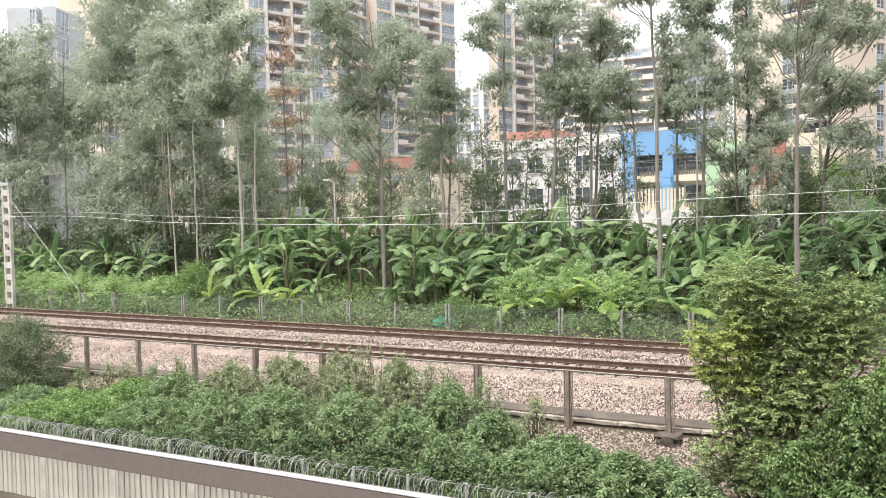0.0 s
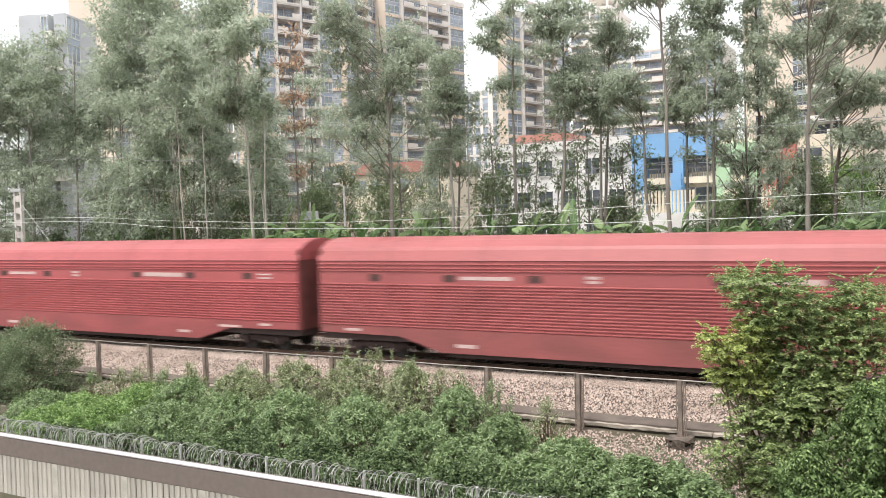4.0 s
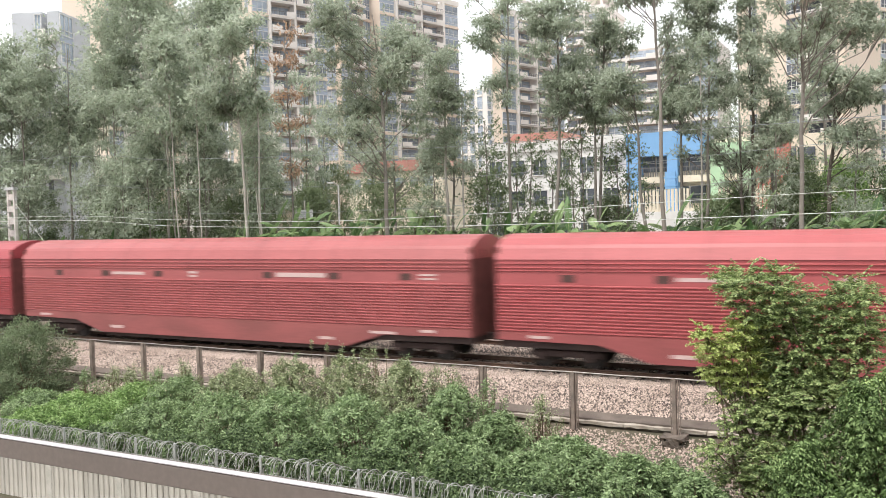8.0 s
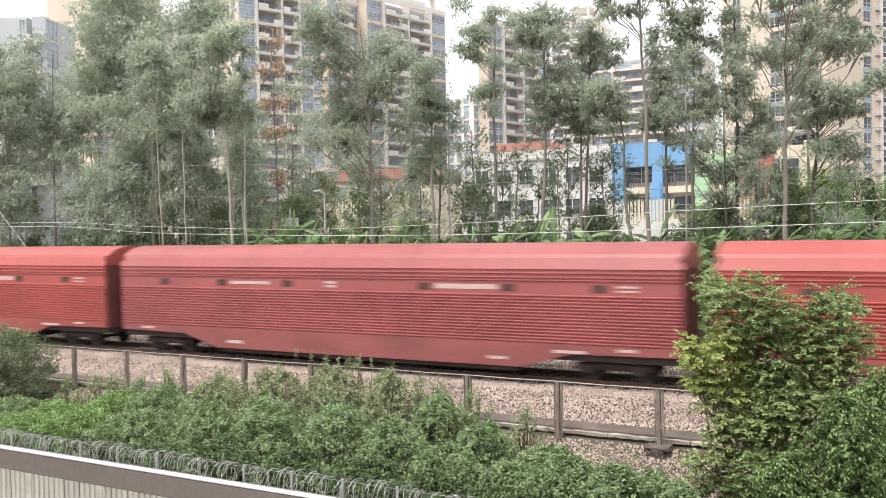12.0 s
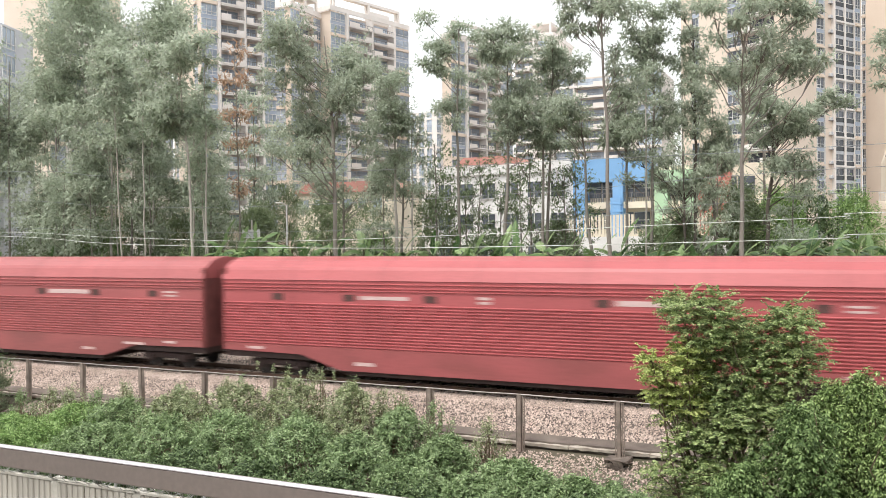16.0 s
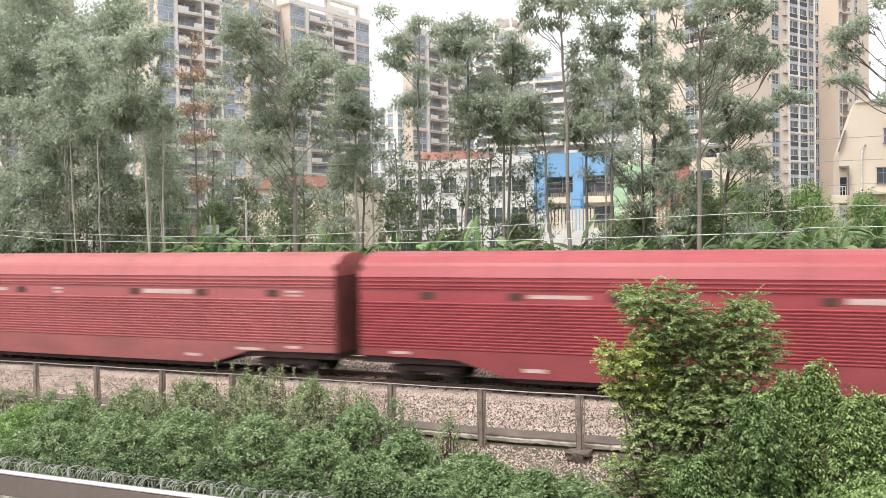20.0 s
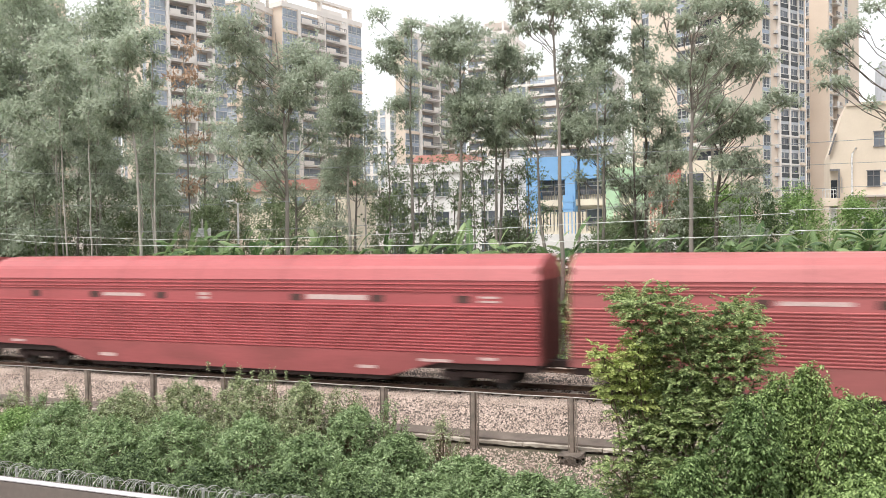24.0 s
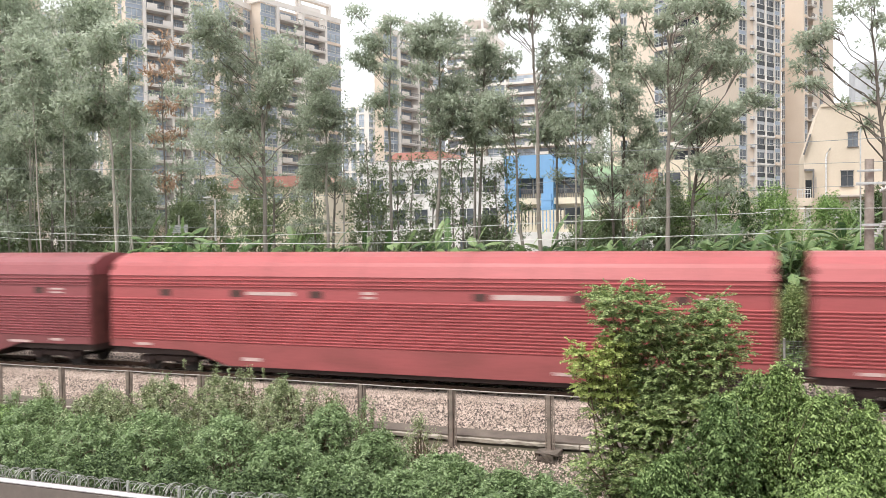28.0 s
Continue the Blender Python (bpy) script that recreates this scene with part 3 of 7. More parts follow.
def bogie(parent, x, axles, wheel_r, name="bogie", gear="under"):
    """Side frames, axle boxes, springs and wheels."""
    b = part(name, boxes(*[(x - axles[-1] - 0.45, x + axles[-1] + 0.45, s * 1.05 - 0.07, s * 1.05 + 0.07, 0.42, 0.66) for s in (-1, 1)], (x - 0.3, x + 0.3, -1.0, 1.0, 0.5, 0.85), bevel=0.03), M[gear], parent)
    for a in axles if 0 in axles else (-axles[-1], axles[-1]):
        bm = bmesh.new()
        for s in (-1, 1):
            drum(bm, (x + a, s * 0.75 - 0.065, wheel_r), "y", wheel_r, 0.13, 20)
        drum(bm, (x + a, -0.8, wheel_r), "y", 0.08, 1.6, 8)
        part("wheel_set", bm, M["black"], b)
        for s in (-1, 1):
            part("axle_box", boxes((x + a - 0.16, x + a + 0.16, s * 1.15 - 0.1, s * 1.15 + 0.1, 0.3, 0.62), bevel=0.03), M["under"], b)
    return b


def wagon_side(y, s):
    """Outline of one ribbed wall: a flat sheet with raised ribs."""
    out = [(y - s * 0.06, 1.30), (y, 1.30)]
    for z in [1.36 + 0.113 * i for i in range(15)] + [3.47, 3.57, 3.72]:
        h = 0.034 if z < 3.4 else 0.028
        out += [(y, z - h), (y + s * 0.045, z - h * 0.45), (y + s * 0.045, z + h * 0.45), (y, z + h)]
    return out + [(y, 3.86), (y - s * 0.06, 3.86)]


def wagon(paint, label):
    """Closed double-deck car carrier with a sunken middle; its front end at x = 0."""
    w = thing("car_carrier_wagon", 0, TRACK_Y, 0, 0, label, "freight wagon", "wagons of the car-carrier train")
    red = REDS[paint]
    x0, x1 = 0.55, PITCH - 0.55
    for s in (-1, 1):
        part("side_wall", extrude(wagon_side(s * 1.56, s), "x", x0, x1), red, w)
        y0, y1 = sorted((s * 1.50, s * 1.585))
        skirt = [(x0, 1.30), (x0, 1.02), (4.3, 0.97), (6.05, 0.44), (19.95, 0.44), (21.75, 0.97), (x1, 1.02), (x1, 1.30)]
        part("skirt", extrude(skirt, "y", y0, y1), SOILED[paint], w, "dust-soiled lower skirt")
        for x in (3.2, 6.45, 9.85, 16.15, 19.5, 22.8):
            ya, yb = sorted((s * 1.55, s * 1.575))
            part("vent", boxes((x - 0.26, x + 0.26, ya, yb, 3.08, 3.33)), M["vent"], w)
    for xa, xb, za, zb in ((6.9, 8.95, 3.15, 3.28), (11.72, 12.2, 3.08, 3.17), (11.72, 12.2, 3.23, 3.33), (16.6, 19.1, 3.13, 3.31), (23.4, 24.1, 3.09, 3.16), (23.4, 24.1, 3.24, 3.31), (1.75, 2.5, 1.10, 1.2), (6.7, 7.5, 0.66, 0.79), (18.7, 19.4, 0.67, 0.78), (21.15, 22.3, 1.0, 1.1), (23.4, 24.0, 1.12, 1.22)):
        yy = -1.585 if za < 1.3 else -1.56
        part("marking_plate", boxes((xa, xb, yy - 0.012, yy + 0.02, za, zb)), M["plate_faint" if paint == "worn" else "plate"], w)
    half = [(1.60, 3.86), (1.42, 4.24), (1.33, 4.36), (0.95, 4.58), (0.5, 4.70)]
    roof = [(-a, b) for a, b in half] + [(0, 4.74)] + half[::-1]
    part("roof", extrude(roof, "x", x0 - 0.05, x1 + 0.05), red, w)
    seam = None
    for i in range(1, 10):
        if seam is None:
            bm = bmesh.new()
            up = [[bm.verts.new((q, ya, za + 0.012)) for ya, za in roof] for q in (-0.03, 0.03)]
            for k in range(len(roof) - 1):
                bm.faces.new((up[0][k], up[1][k], up[1][k + 1], up[0][k + 1]))
            ob = part("roof_seam", bm, red, w)
            seam = ob.data
        else:
            ob = link("roof_seam", seam, None, w)
        ob.location.x = x0 + (x1 - x0) * i / 10
    for x in (x0, x1):
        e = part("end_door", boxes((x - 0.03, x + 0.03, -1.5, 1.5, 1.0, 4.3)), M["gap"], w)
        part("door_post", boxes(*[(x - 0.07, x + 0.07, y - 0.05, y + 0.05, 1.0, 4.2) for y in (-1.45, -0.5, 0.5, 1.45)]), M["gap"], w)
    part("underframe", extrude([(x0, 0.74), (5.8, 0.74), (6.3, 0.26), (19.7, 0.26), (20.2, 0.74), (x1, 0.74), (x1, 1.25), (x0, 1.25)], "y", -1.4, 1.4), M["under"], w)
    for x in (2.9, PITCH - 2.9):
        bogie(w, x, (0.9,), 0.42)
    for x in (-0.03, PITCH - 0.6):
        part("coupler", boxes((x, x + 0.63, -0.14, 0.14, 0.76, 1.02), bevel=0.03), M["under"], w)
    part("brake_hose", boxes((0.1, 0.5, 0.42, 0.47, 0.5, 0.55)), M["black"], w)
    return w


def locomotive():
    L = 21.35
    lo = thing("electric_locomotive", 0, TRACK_Y, 0, 0, "blue and white electric locomotive with pale blue roof", "locomotive")
    for s in (-1, 1):
        ya, yb = sorted((s * 1.44, s * 1.545))
        y2a, y2b = sorted((s * 1.44, s * 1.55))
        front = [(6.27, 3.57), (5.08, 1.52), (0.05, 1.52), (0, 2.0), (0.4, 3.57)]
        rear = [(14.41, 3.57), (15.43, 1.52), (L - 0.05, 1.52), (L, 2.0), (L - 0.4, 3.57)]
        part("cab_side", extrude(front, "y", ya, yb), M["loco_blue"], lo, "blue side panel")
        part("cab_side", extrude(rear, "y", ya, yb), M["loco_blue"], lo, "blue side panel")
        part("centre_panel", extrude([(6.27, 3.57), (5.08, 1.52), (15.43, 1.52), (14.41, 3.57)], "y", y2a, y2b), M["loco_white"], lo, "white slanted centre panel")
        part("lower_band", boxes((0.15, L - 0.15, *sorted((s * 1.44, s * 1.56)), 1.14, 1.52), bevel=0.02), M["loco_skirt"], lo, "dark grey lower band")
        for xa, xb in ((0.66, 1.22), (L - 1.22, L - 0.66)):
            wv = part("cab_window", boxes((xa, xb, *sorted((s * 1.53, s * 1.556)), 2.62, 3.16), bevel=0.01), M["dark_glass"], lo)
            for z in (2.57, 3.16):
                part("window_frame", boxes((xa - 0.06, xb + 0.06, *sorted((s * 1.53, s * 1.552)), z, z + 0.05)), M["loco_roof"], wv)
        for x in (1.42, 1.95, L - 1.95, L - 1.42):
            part("hand_rail", boxes((x - 0.018, x + 0.018, *sorted((s * 1.55, s * 1.60)), 2.0, 3.0)), M["loco_roof"], lo)
    for x in (0.6, L - 1.1):
        part("red_badge", boxes((x + 0.1, x + 0.4, -1.562, -1.54, 2.22, 2.36)), M["red_mark"], lo)
    roof = [(-1.5, 3.57), (-1.38, 3.98), (-1.2, 4.08), (1.2, 4.08), (1.38, 3.98), (1.5, 3.57)]
    part("roof", extrude(roof, "x", 0.42, L - 0.42), M["loco_roof"], lo, "pale blue rounded roof")
    for s, x in ((1, 0.0), (-1, L)):
        face = [(x, 2.0), (x + s * 0.40, 3.57), (x + s * 1.1, 3.57), (x + s * 1.1, 1.52), (x + s * 0.05, 1.52)]
        part("cab_front", extrude(face, "y", -1.43, 1.43), M["loco_blue"], lo)
        ws = [(x + s * 0.15, 2.58), (x + s * 0.37, 3.44), (x + s * 0.43, 3.44), (x + s * 0.21, 2.58)]
        part("windscreen", extrude([(a - s * 0.03, b) for a, b in ws], "y", -1.2, 1.2), M["dark_glass"], lo)
        for e in (-1, 1):
            part("corner_band", extrude([(x - s * 0.03, 2.2), (x + s * 0.37, 3.57), (x + s * 0.46, 3.57), (x + s * 0.06, 2.2)], "y", *sorted((e * 0.95, e * 1.535))), M["loco_roof"], lo, "pale blue slanted corner band")
            part("end_fairing", extrude([(x + s * 0.08, 1.14), (x + s * 0.05, 0.34), (x + s * 0.8, 0.30), (x + s * 1.3, 0.72), (x + s * 1.5, 1.14)], "y", *sorted((e * 1.36, e * 1.5))), M["loco_skirt"], lo)
        for y in (-1.0, 1.0):
            bm = drum(bmesh.new(), (x - (0.03 if s > 0 else -0.0), y, 1.95), "x", 0.13, 0.03 if s > 0 else 0.03, 12)
            part("headlight", bm, M["frame_white"], lo)
        part("snow_plough", extrude([(x + s * 0.05, 1.14), (x - s * 0.1, 0.25), (x + s * 0.1, 0.2), (x + s * 0.6, 1.14)], "y", -1.3, 1.3), M["loco_skirt"], lo)
        part("coupler", boxes((*sorted((x - s * 0.5, x + s * 0.2)), -0.14, 0.14, 0.76, 1.02), bevel=0.03), M["under"], lo)
    part("yellow_hook", boxes((L - 0.5, L + 0.15, -1.3, -1.15, 0.35, 0.55)), M["yellow"], lo)
    for xa, xb in ((2.7, 4.35), (12.2, 13.25), (13.35, 14.4), (16.65, 18.5)):
        for s in (-1, 1):
            g = extrude([(s * 1.475, 3.68), (s * 1.505, 3.68), (s * 1.43, 3.94), (s * 1.40, 3.94)], "x", xa, xb)
            gr = part("louvre", g, M["louvre"], lo)
            part("slat", boxes(*[(xa, xb, *sorted((s * (1.505 - 0.29 * (z - 3.68)), s * (1.52 - 0.29 * (z - 3.68)))), z, z + 0.025) for z in (3.72, 3.78, 3.84, 3.9)]), M["loco_roof"], gr)
    # roof gear: two folded pantographs, insulators, bus bar
    for x in (3.6, L - 3.6):
        pg = part("pantograph", boxes((x - 1.2, x + 1.0, -0.55, -0.47, 4.33, 4.39), (x - 1.2, x + 1.0, 0.47, 0.55, 4.33, 4.39), (x - 1.2, x - 1.12, -0.55, 0.55, 4.33, 4.39), (x + 0.92, x + 1.0, -0.55, 0.55, 4.33, 4.39)), M["rust"], lo)
        link("pantograph_arm", tubes("pantograph_arm", [([(x + 0.9, y, 4.38), (x - 0.9, y * 0.7, 4.58)], 0.035) for y in (-0.42, 0.42)] + [([(x - 0.9, y * 0.7, 4.58), (x + 0.7, y * 1.3, 4.70)], 0.025) for y in (-0.42, 0.42)]), M["rust"], pg)
        link("contact_strip", tubes("contact_strip", [([(x + d, -0.95, 4.62), (x + d, -0.7, 4.74), (x + d, 0.7, 4.74), (x + d, 0.95, 4.62)], 0.03) for d in (0.55, 0.9)]), M["under"], pg)
        for a in (-1.1, 0.9):
            for y in (-0.5, 0.5):
                bm = bmesh.new()
                for k in range(3):
                    drum(bm, (x + a, y, 4.08 + 0.08 * k), "z", 0.07 if k % 2 else 0.09, 0.08, 8)
                part("insulator", bm, M["insulator"], lo)
    for x in (6.4, 8.2, 10.0, 11.8, 13.6, 15.2):
        bm = bmesh.new()
        for k in range(4):
            drum(bm, (x, -0.3, 4.08 + 0.08 * k), "z", 0.085 if k % 2 else 0.06, 0.08, 8)
        part("insulator", bm, M["insulator"], lo)
    link("bus_bar", tubes("bus_bar", [([(5.0, -0.3, 4.43), (10.5, -0.3, 4.45), (16.2, -0.3, 4.43)], 0.03)]), M["rust"], lo)
    for xa, xb in ((7.2, 9.3), (10.6, 12.4)):
        part("roof_box", boxes((xa, xb, 0.1, 1.0, 4.08, 4.28), bevel=0.03), M["loco_skirt"], lo)
    for x in (1.3, L - 1.3):
        part("roof_horn", boxes((x - 0.2, x + 0.2, -0.25, 0.25, 4.05, 4.2), bevel=0.03), M["loco_skirt"], lo)
    # painted red strokes and a fainter line of marks beside them
    y0, y1 = -1.556, -1.545
    st = lambda *q: boxes(*[(a, b, y0, y1, c, d) for a, b, c, d in q])  # noqa: E731
    part("red_marking", st((7.55, 8.2, 2.56, 2.70), (7.8, 7.96, 2.08, 2.86), (7.6, 8.1, 2.78, 2.88), (7.5, 7.8, 2.3, 2.42), (7.96, 8.2, 2.3, 2.42), (8.3, 8.42, 2.18, 2.66), (8.68, 8.8, 2.18, 2.66), (8.3, 8.8, 2.55, 2.68), (8.3, 8.8, 2.16, 2.28)), M["red_mark"], lo, "red painted strokes")
    part("red_marking", st((9.05, 9.2, 2.12, 2.62), (9.02, 9.25, 2.7, 2.84), (9.36, 9.48, 2.46, 2.86), (9.36, 9.8, 2.62, 2.73), (9.9, 10.02, 2.46, 2.86), (9.9, 10.32, 2.64, 2.75), (9.3, 10.35, 2.42, 2.52), (9.45, 9.57, 2.02, 2.36), (10.08, 10.2, 2.02, 2.36), (9.45, 10.2, 2.27, 2.37), (9.45, 10.2, 2.14, 2.21), (9.45, 10.2, 2.02, 2.10)), M["red_mark"], lo, "red painted strokes")
    part("faint_marking", st(*[(10.6 + 0.5 * i, 10.95 + 0.5 * i, 2.12, 2.2) for i in range(6)], *[(10.62 + 0.5 * i, 10.93 + 0.5 * i, 2.28, 2.36) for i in range(6)]), M["pink_mark"], lo)
    part("small_plate", boxes((9.3, 10.2, -1.57, -1.55, 1.28, 1.38)), M["plate"], lo)
    for x, w in ((2.0, 0.7), (3.7, 0.35), (5.0, 0.3), (14.6, 0.3), (16.2, 0.5), (0.15, 0.3), (18.4, 0.35)):
        part("step_plate", boxes((x, x + w, -1.58, -1.555, 1.2, 1.27)), M["tank"], lo)
    for x in (4.4, 17.0):
        bogie(lo, x, (-2.05, 0, 2.05), 0.60, "loco_bogie", "loco_frame")
    part("main_frame", boxes((0.6, L - 0.6, -1.35, 1.35, 0.9, 1.2)), M["under"], lo)
    for x in (4.4, 17.0):
        for a in (-2.05, 0, 2.05):
            for s in (-1, 1):
                sp = drum(bmesh.new(), (x + a - 0.55, s * 1.2, 0.62), "z", 0.13, 0.34, 10)
                part("coil_spring", sp, M["loco_box"], lo)
            part("axle_cover", drum(bmesh.new(), (x + a, -1.36, 0.6), "y", 0.2, 0.1, 14), M["loco_box"], lo)
            part("sand_box", boxes((x + a - 1.0, x + a - 0.72, -1.42, -1.2, 0.62, 1.02), bevel=0.03), M["loco_box"], lo)
            part("damper", drum(bmesh.new(), (x + a + 0.3, -1.36, 0.86), "x", 0.06, 0.6, 8), M["loco_box"], lo)
            part("brake_rigging", boxes((x + a + 0.35, x + a + 0.95, -1.32, -1.1, 0.28, 0.82), bevel=0.04), M["loco_frame"], lo)
        part("bogie_side", extrude([(x - 3.0, 0.55), (x - 2.6, 0.95), (x + 2.6, 0.95), (x + 3.0, 0.55), (x + 2.6, 0.42), (x - 2.6, 0.42)], "y", -1.28, -1.14), M["loco_frame"], lo)
    bm = bmesh.new()
    for z in (0.86,):
        drum(bm, (8.2, -1.2, z), "x", 0.2, 2.7, 16)
        drum(bm, (11.3, -1.2, z), "x", 0.14, 0.9, 12)
    part("air_tank", bm, M["tank"], lo, "bare metal air tank")
    part("equipment_box", boxes((7.3, 14.0, -1.1, 1.1, 0.3, 0.95), bevel=0.03), M["loco_frame"], lo)
    for xa, xb in ((7.4, 7.9), (12.0, 12.5), (12.7, 13.4)):
        part("side_locker", boxes((xa, xb, -1.3, -1.1, 0.45, 0.9), bevel=0.03), M["loco_box"], lo)
    return lo


LOCO = locomotive()
KINDS = {k: wagon(k, w + " ribbed car-carrier wagon on railway track") for k, w in (("red", "bright red"), ("dull", "dull red"), ("maroon", "dark maroon"), ("crimson", "deep crimson red"), ("orange", "warm orange-red"), ("pink", "faded pinkish red"), ("worn", "sun-bleached orange-red"))}
ORDER = "pink red dull pink crimson dull red worn orange dull orange pink dull red crimson orange pink crimson crimson dull red pink maroon maroon red red red".split()
WAGONS = []
for n, kind in enumerate(ORDER):
    first = kind not in [k for k in ORDER[:n]]
    WAGONS.append(KINDS[kind] if first else copy_thing(KINDS[kind], pose(0, TRACK_Y, 0)))


def motions():
    """The train runs by at an even speed."""
    ends = (0, 7, 14, 21, 28)
    walk(LOCO, [(t, pose(1.05 - SPEED * t, TRACK_Y, 0)) for t in ends])
    for n, w in enumerate(WAGONS):
        walk(w, [(t, pose(GAP_0 + PITCH * n - SPEED * t, TRACK_Y, 0)) for t in ends])

# ---- ground, track bed, fences ----
def ground():
    ys = [-60, -8, 2, 8, 13.8, 16, 19, 21, 22.5, 23.6, 24.28, 25, 30, 36, 36.8, 37.5, 38.5, 40, 42, 44, 46, 50, 55, 62, 70, 90, 130, 200, 400, 900, 2500]
    xs = [-2500, -900, -400, -200, -130] + list(np.arange(-100, 41, 1.5)) + [60, 100, 200, 400, 900, 2500]
    v = []
    for y in ys:
        for x in xs:
            n = noise.noise((x * 0.3, y * 0.3, 0)) * (0.12 if 14 < y < 23.5 else 0.25 if 37.5 < y < 70 else 0.02)
            v.append((x, y, ground_z(y) + n))
    nx = len(xs)
    f = [(j * nx + i, j * nx + i + 1, (j + 1) * nx + i + 1, (j + 1) * nx + i) for j in range(len(ys) - 1) for i in range(nx - 1)]
    ob = link("ground", raw_mesh("ground", v, f, True), M["soil"])
    tagged(ob, "bare brown earth with patches of moss", "ground", kind="structure")


ground()
X0, X1 = -120.0, 40.0

# track bed: shoulder, two tracks, drop to the far side
bed = [(25.0, -0.86), (25.0, -0.74), (26.75, -0.22), (31.2, -0.22), (31.6, -0.30), (32.0, -0.22), (36.2, -0.22), (37.1, -0.62), (37.1, -0.86)]
tagged(part("track_bed", extrude(bed, "x", X0, X1), M["ballast"]), "crushed stone railway ballast bed, coloured dark for the shade between stones", "ballast", kind="structure")


def bed_z(y):
    return np.interp(y, [25.0, 26.75, 31.2, 31.6, 32.0, 36.2, 37.1], [-0.74, -0.22, -0.22, -0.30, -0.22, -0.22, -0.62])


def loose_stones(name, n, xa, xb, ya, yb, top, size, label, skip=()):
    """Angular chips bedded in a strip."""
    x, y = RNG.uniform(xa, xb, n), RNG.uniform(ya, yb, n)
    for a, b in skip:
        keep = ~((y > a) & (y < b))
        x, y = x[keep], y[keep]
    n = len(x)
    base = np.array([(1, 0, -0.3), (-1, 0, -0.3), (0, 1, -0.3), (0, -1, -0.3), (0, 0, 1)], float)
    s = RNG.uniform(size * 0.55, size * 1.15, (n, 1, 1)) * RNG.uniform(0.6, 1.1, (n, 1, 3))
    v = base[None] * s + RNG.normal(0, size * 0.14, (n, 5, 3))
    a = RNG.uniform(0, 6.28, n)
    c, d = np.cos(a)[:, None], np.sin(a)[:, None]
    tilt = RNG.normal(0, 0.5, (n, 1))
    v = np.stack([v[..., 0] * c - v[..., 1] * d, v[..., 0] * d + v[..., 1] * c, v[..., 2] + v[..., 0] * tilt], -1)
    v += np.stack([x, y, top(y) + size * 0.2], -1)[:, None]
    f = np.array([(0, 2, 4), (2, 1, 4), (1, 3, 4), (3, 0, 4)])
    f = (np.arange(n)[:, None, None] * 5 + f[None]).reshape(-1, 3)
    return tagged(link(name, raw_mesh(name, v.reshape(-1, 3), f), M["stone"]), label, "stones", kind="stuff")


loose_stones("ballast_stones", 78000, -62, 8, 25.0, 27.9, bed_z, 0.044, "loose pinkish grey ballast stones on the bank")
loose_stones("ballast_stones", 58000, -66, 8, 27.9, 37.0, bed_z, 0.054, "loose pinkish grey ballast stones between the rails", [(28.2, 28.36), (29.64, 29.8), (33.3, 33.46), (34.74, 34.9)])
loose_stones("gravel", 30000, -30, 2, 20.6, 24.14, lambda y: np.interp(y, [22.5, 23.6, 24.28], [-1.37, -1.19, -0.98]), 0.04, "scattered gravel at the foot of the bank")


def track(y0, label):
    tr = thing("railway_track", 0, y0, 0, 0, label, "railway track", "railway tracks", "structure")
    foot = [(-0.075, -0.17), (0.075, -0.17), (0.075, -0.155), (0.012, -0.135), (0.012, -0.045), (0.036, -0.035), (0.036, -0.006), (-0.036, -0.006), (-0.036, -0.035), (-0.012, -0.045), (-0.012, -0.135), (-0.075, -0.155)]
    for s in (-0.7525, 0.7525):
        r = part("rail", extrude([(a + s, b) for a, b in foot], "x", X0, X1), M["rust"], tr)
        part("running_surface", boxes((X0, X1, s - 0.034, s + 0.034, -0.006, 0.0)), M["railhead"], r)
    prof = [(-1.25, -0.34), (1.25, -0.34), (1.25, -0.19), (0.95, -0.172), (0.5, -0.172), (0.3, -0.20), (-0.3, -0.20), (-0.5, -0.172), (-0.95, -0.172), (-1.25, -0.19)]
    me = None
    for i in range(125):
        x = -68 + 0.6 * i
        if me is None:
            ob = part("sleeper", extrude(prof, "x", -0.13, 0.13), M["sleeper"], tr)
            me = ob.data
            clip = part("rail_clip", boxes(*[(-0.06, 0.06, c - 0.05, c + 0.05, -0.172, -0.12) for s in (-0.7525, 0.7525) for c in (s - 0.12, s + 0.12)]), M["rust"], ob).data
        else:
            ob = link("sleeper", me, None, tr)
            link("rail_clip", clip, None, ob)
        ob.location.x = x
    return tr


track(TRACK_Y, "rusty steel rails on concrete sleepers in ballast")
track(TRACK_Y + 5.1, "rusty steel rails on concrete sleepers in ballast")


def chipped(b, n, rough, seed, axis=0):
    """A bar cut into n lengths whose edges wander, as broken concrete does."""
    rng = np.random.default_rng(seed)
    x0, x1, y0, y1, z0, z1 = b
    bm = bmesh.new()
    rings = []
    for i in range(n + 1):
        x = x0 + (x1 - x0) * i / n
        j = rng.normal(0, rough, (4, 2))
        rings.append([bm.verts.new((x, yy + q[0], zz + q[1])) for (yy, zz), q in zip(((y0, z0), (y1, z0), (y1, z1), (y0, z1)), j)])
    for p, q in zip(rings, rings[1:]):
        for k in range(4):
            bm.faces.new((p[k], p[(k + 1) % 4], q[(k + 1) % 4], q[k]))
    bm.faces.new(rings[0])
    bm.faces.new(list(reversed(rings[-1])))
    bmesh.ops.recalc_face_normals(bm, faces=bm.faces)
    return bm


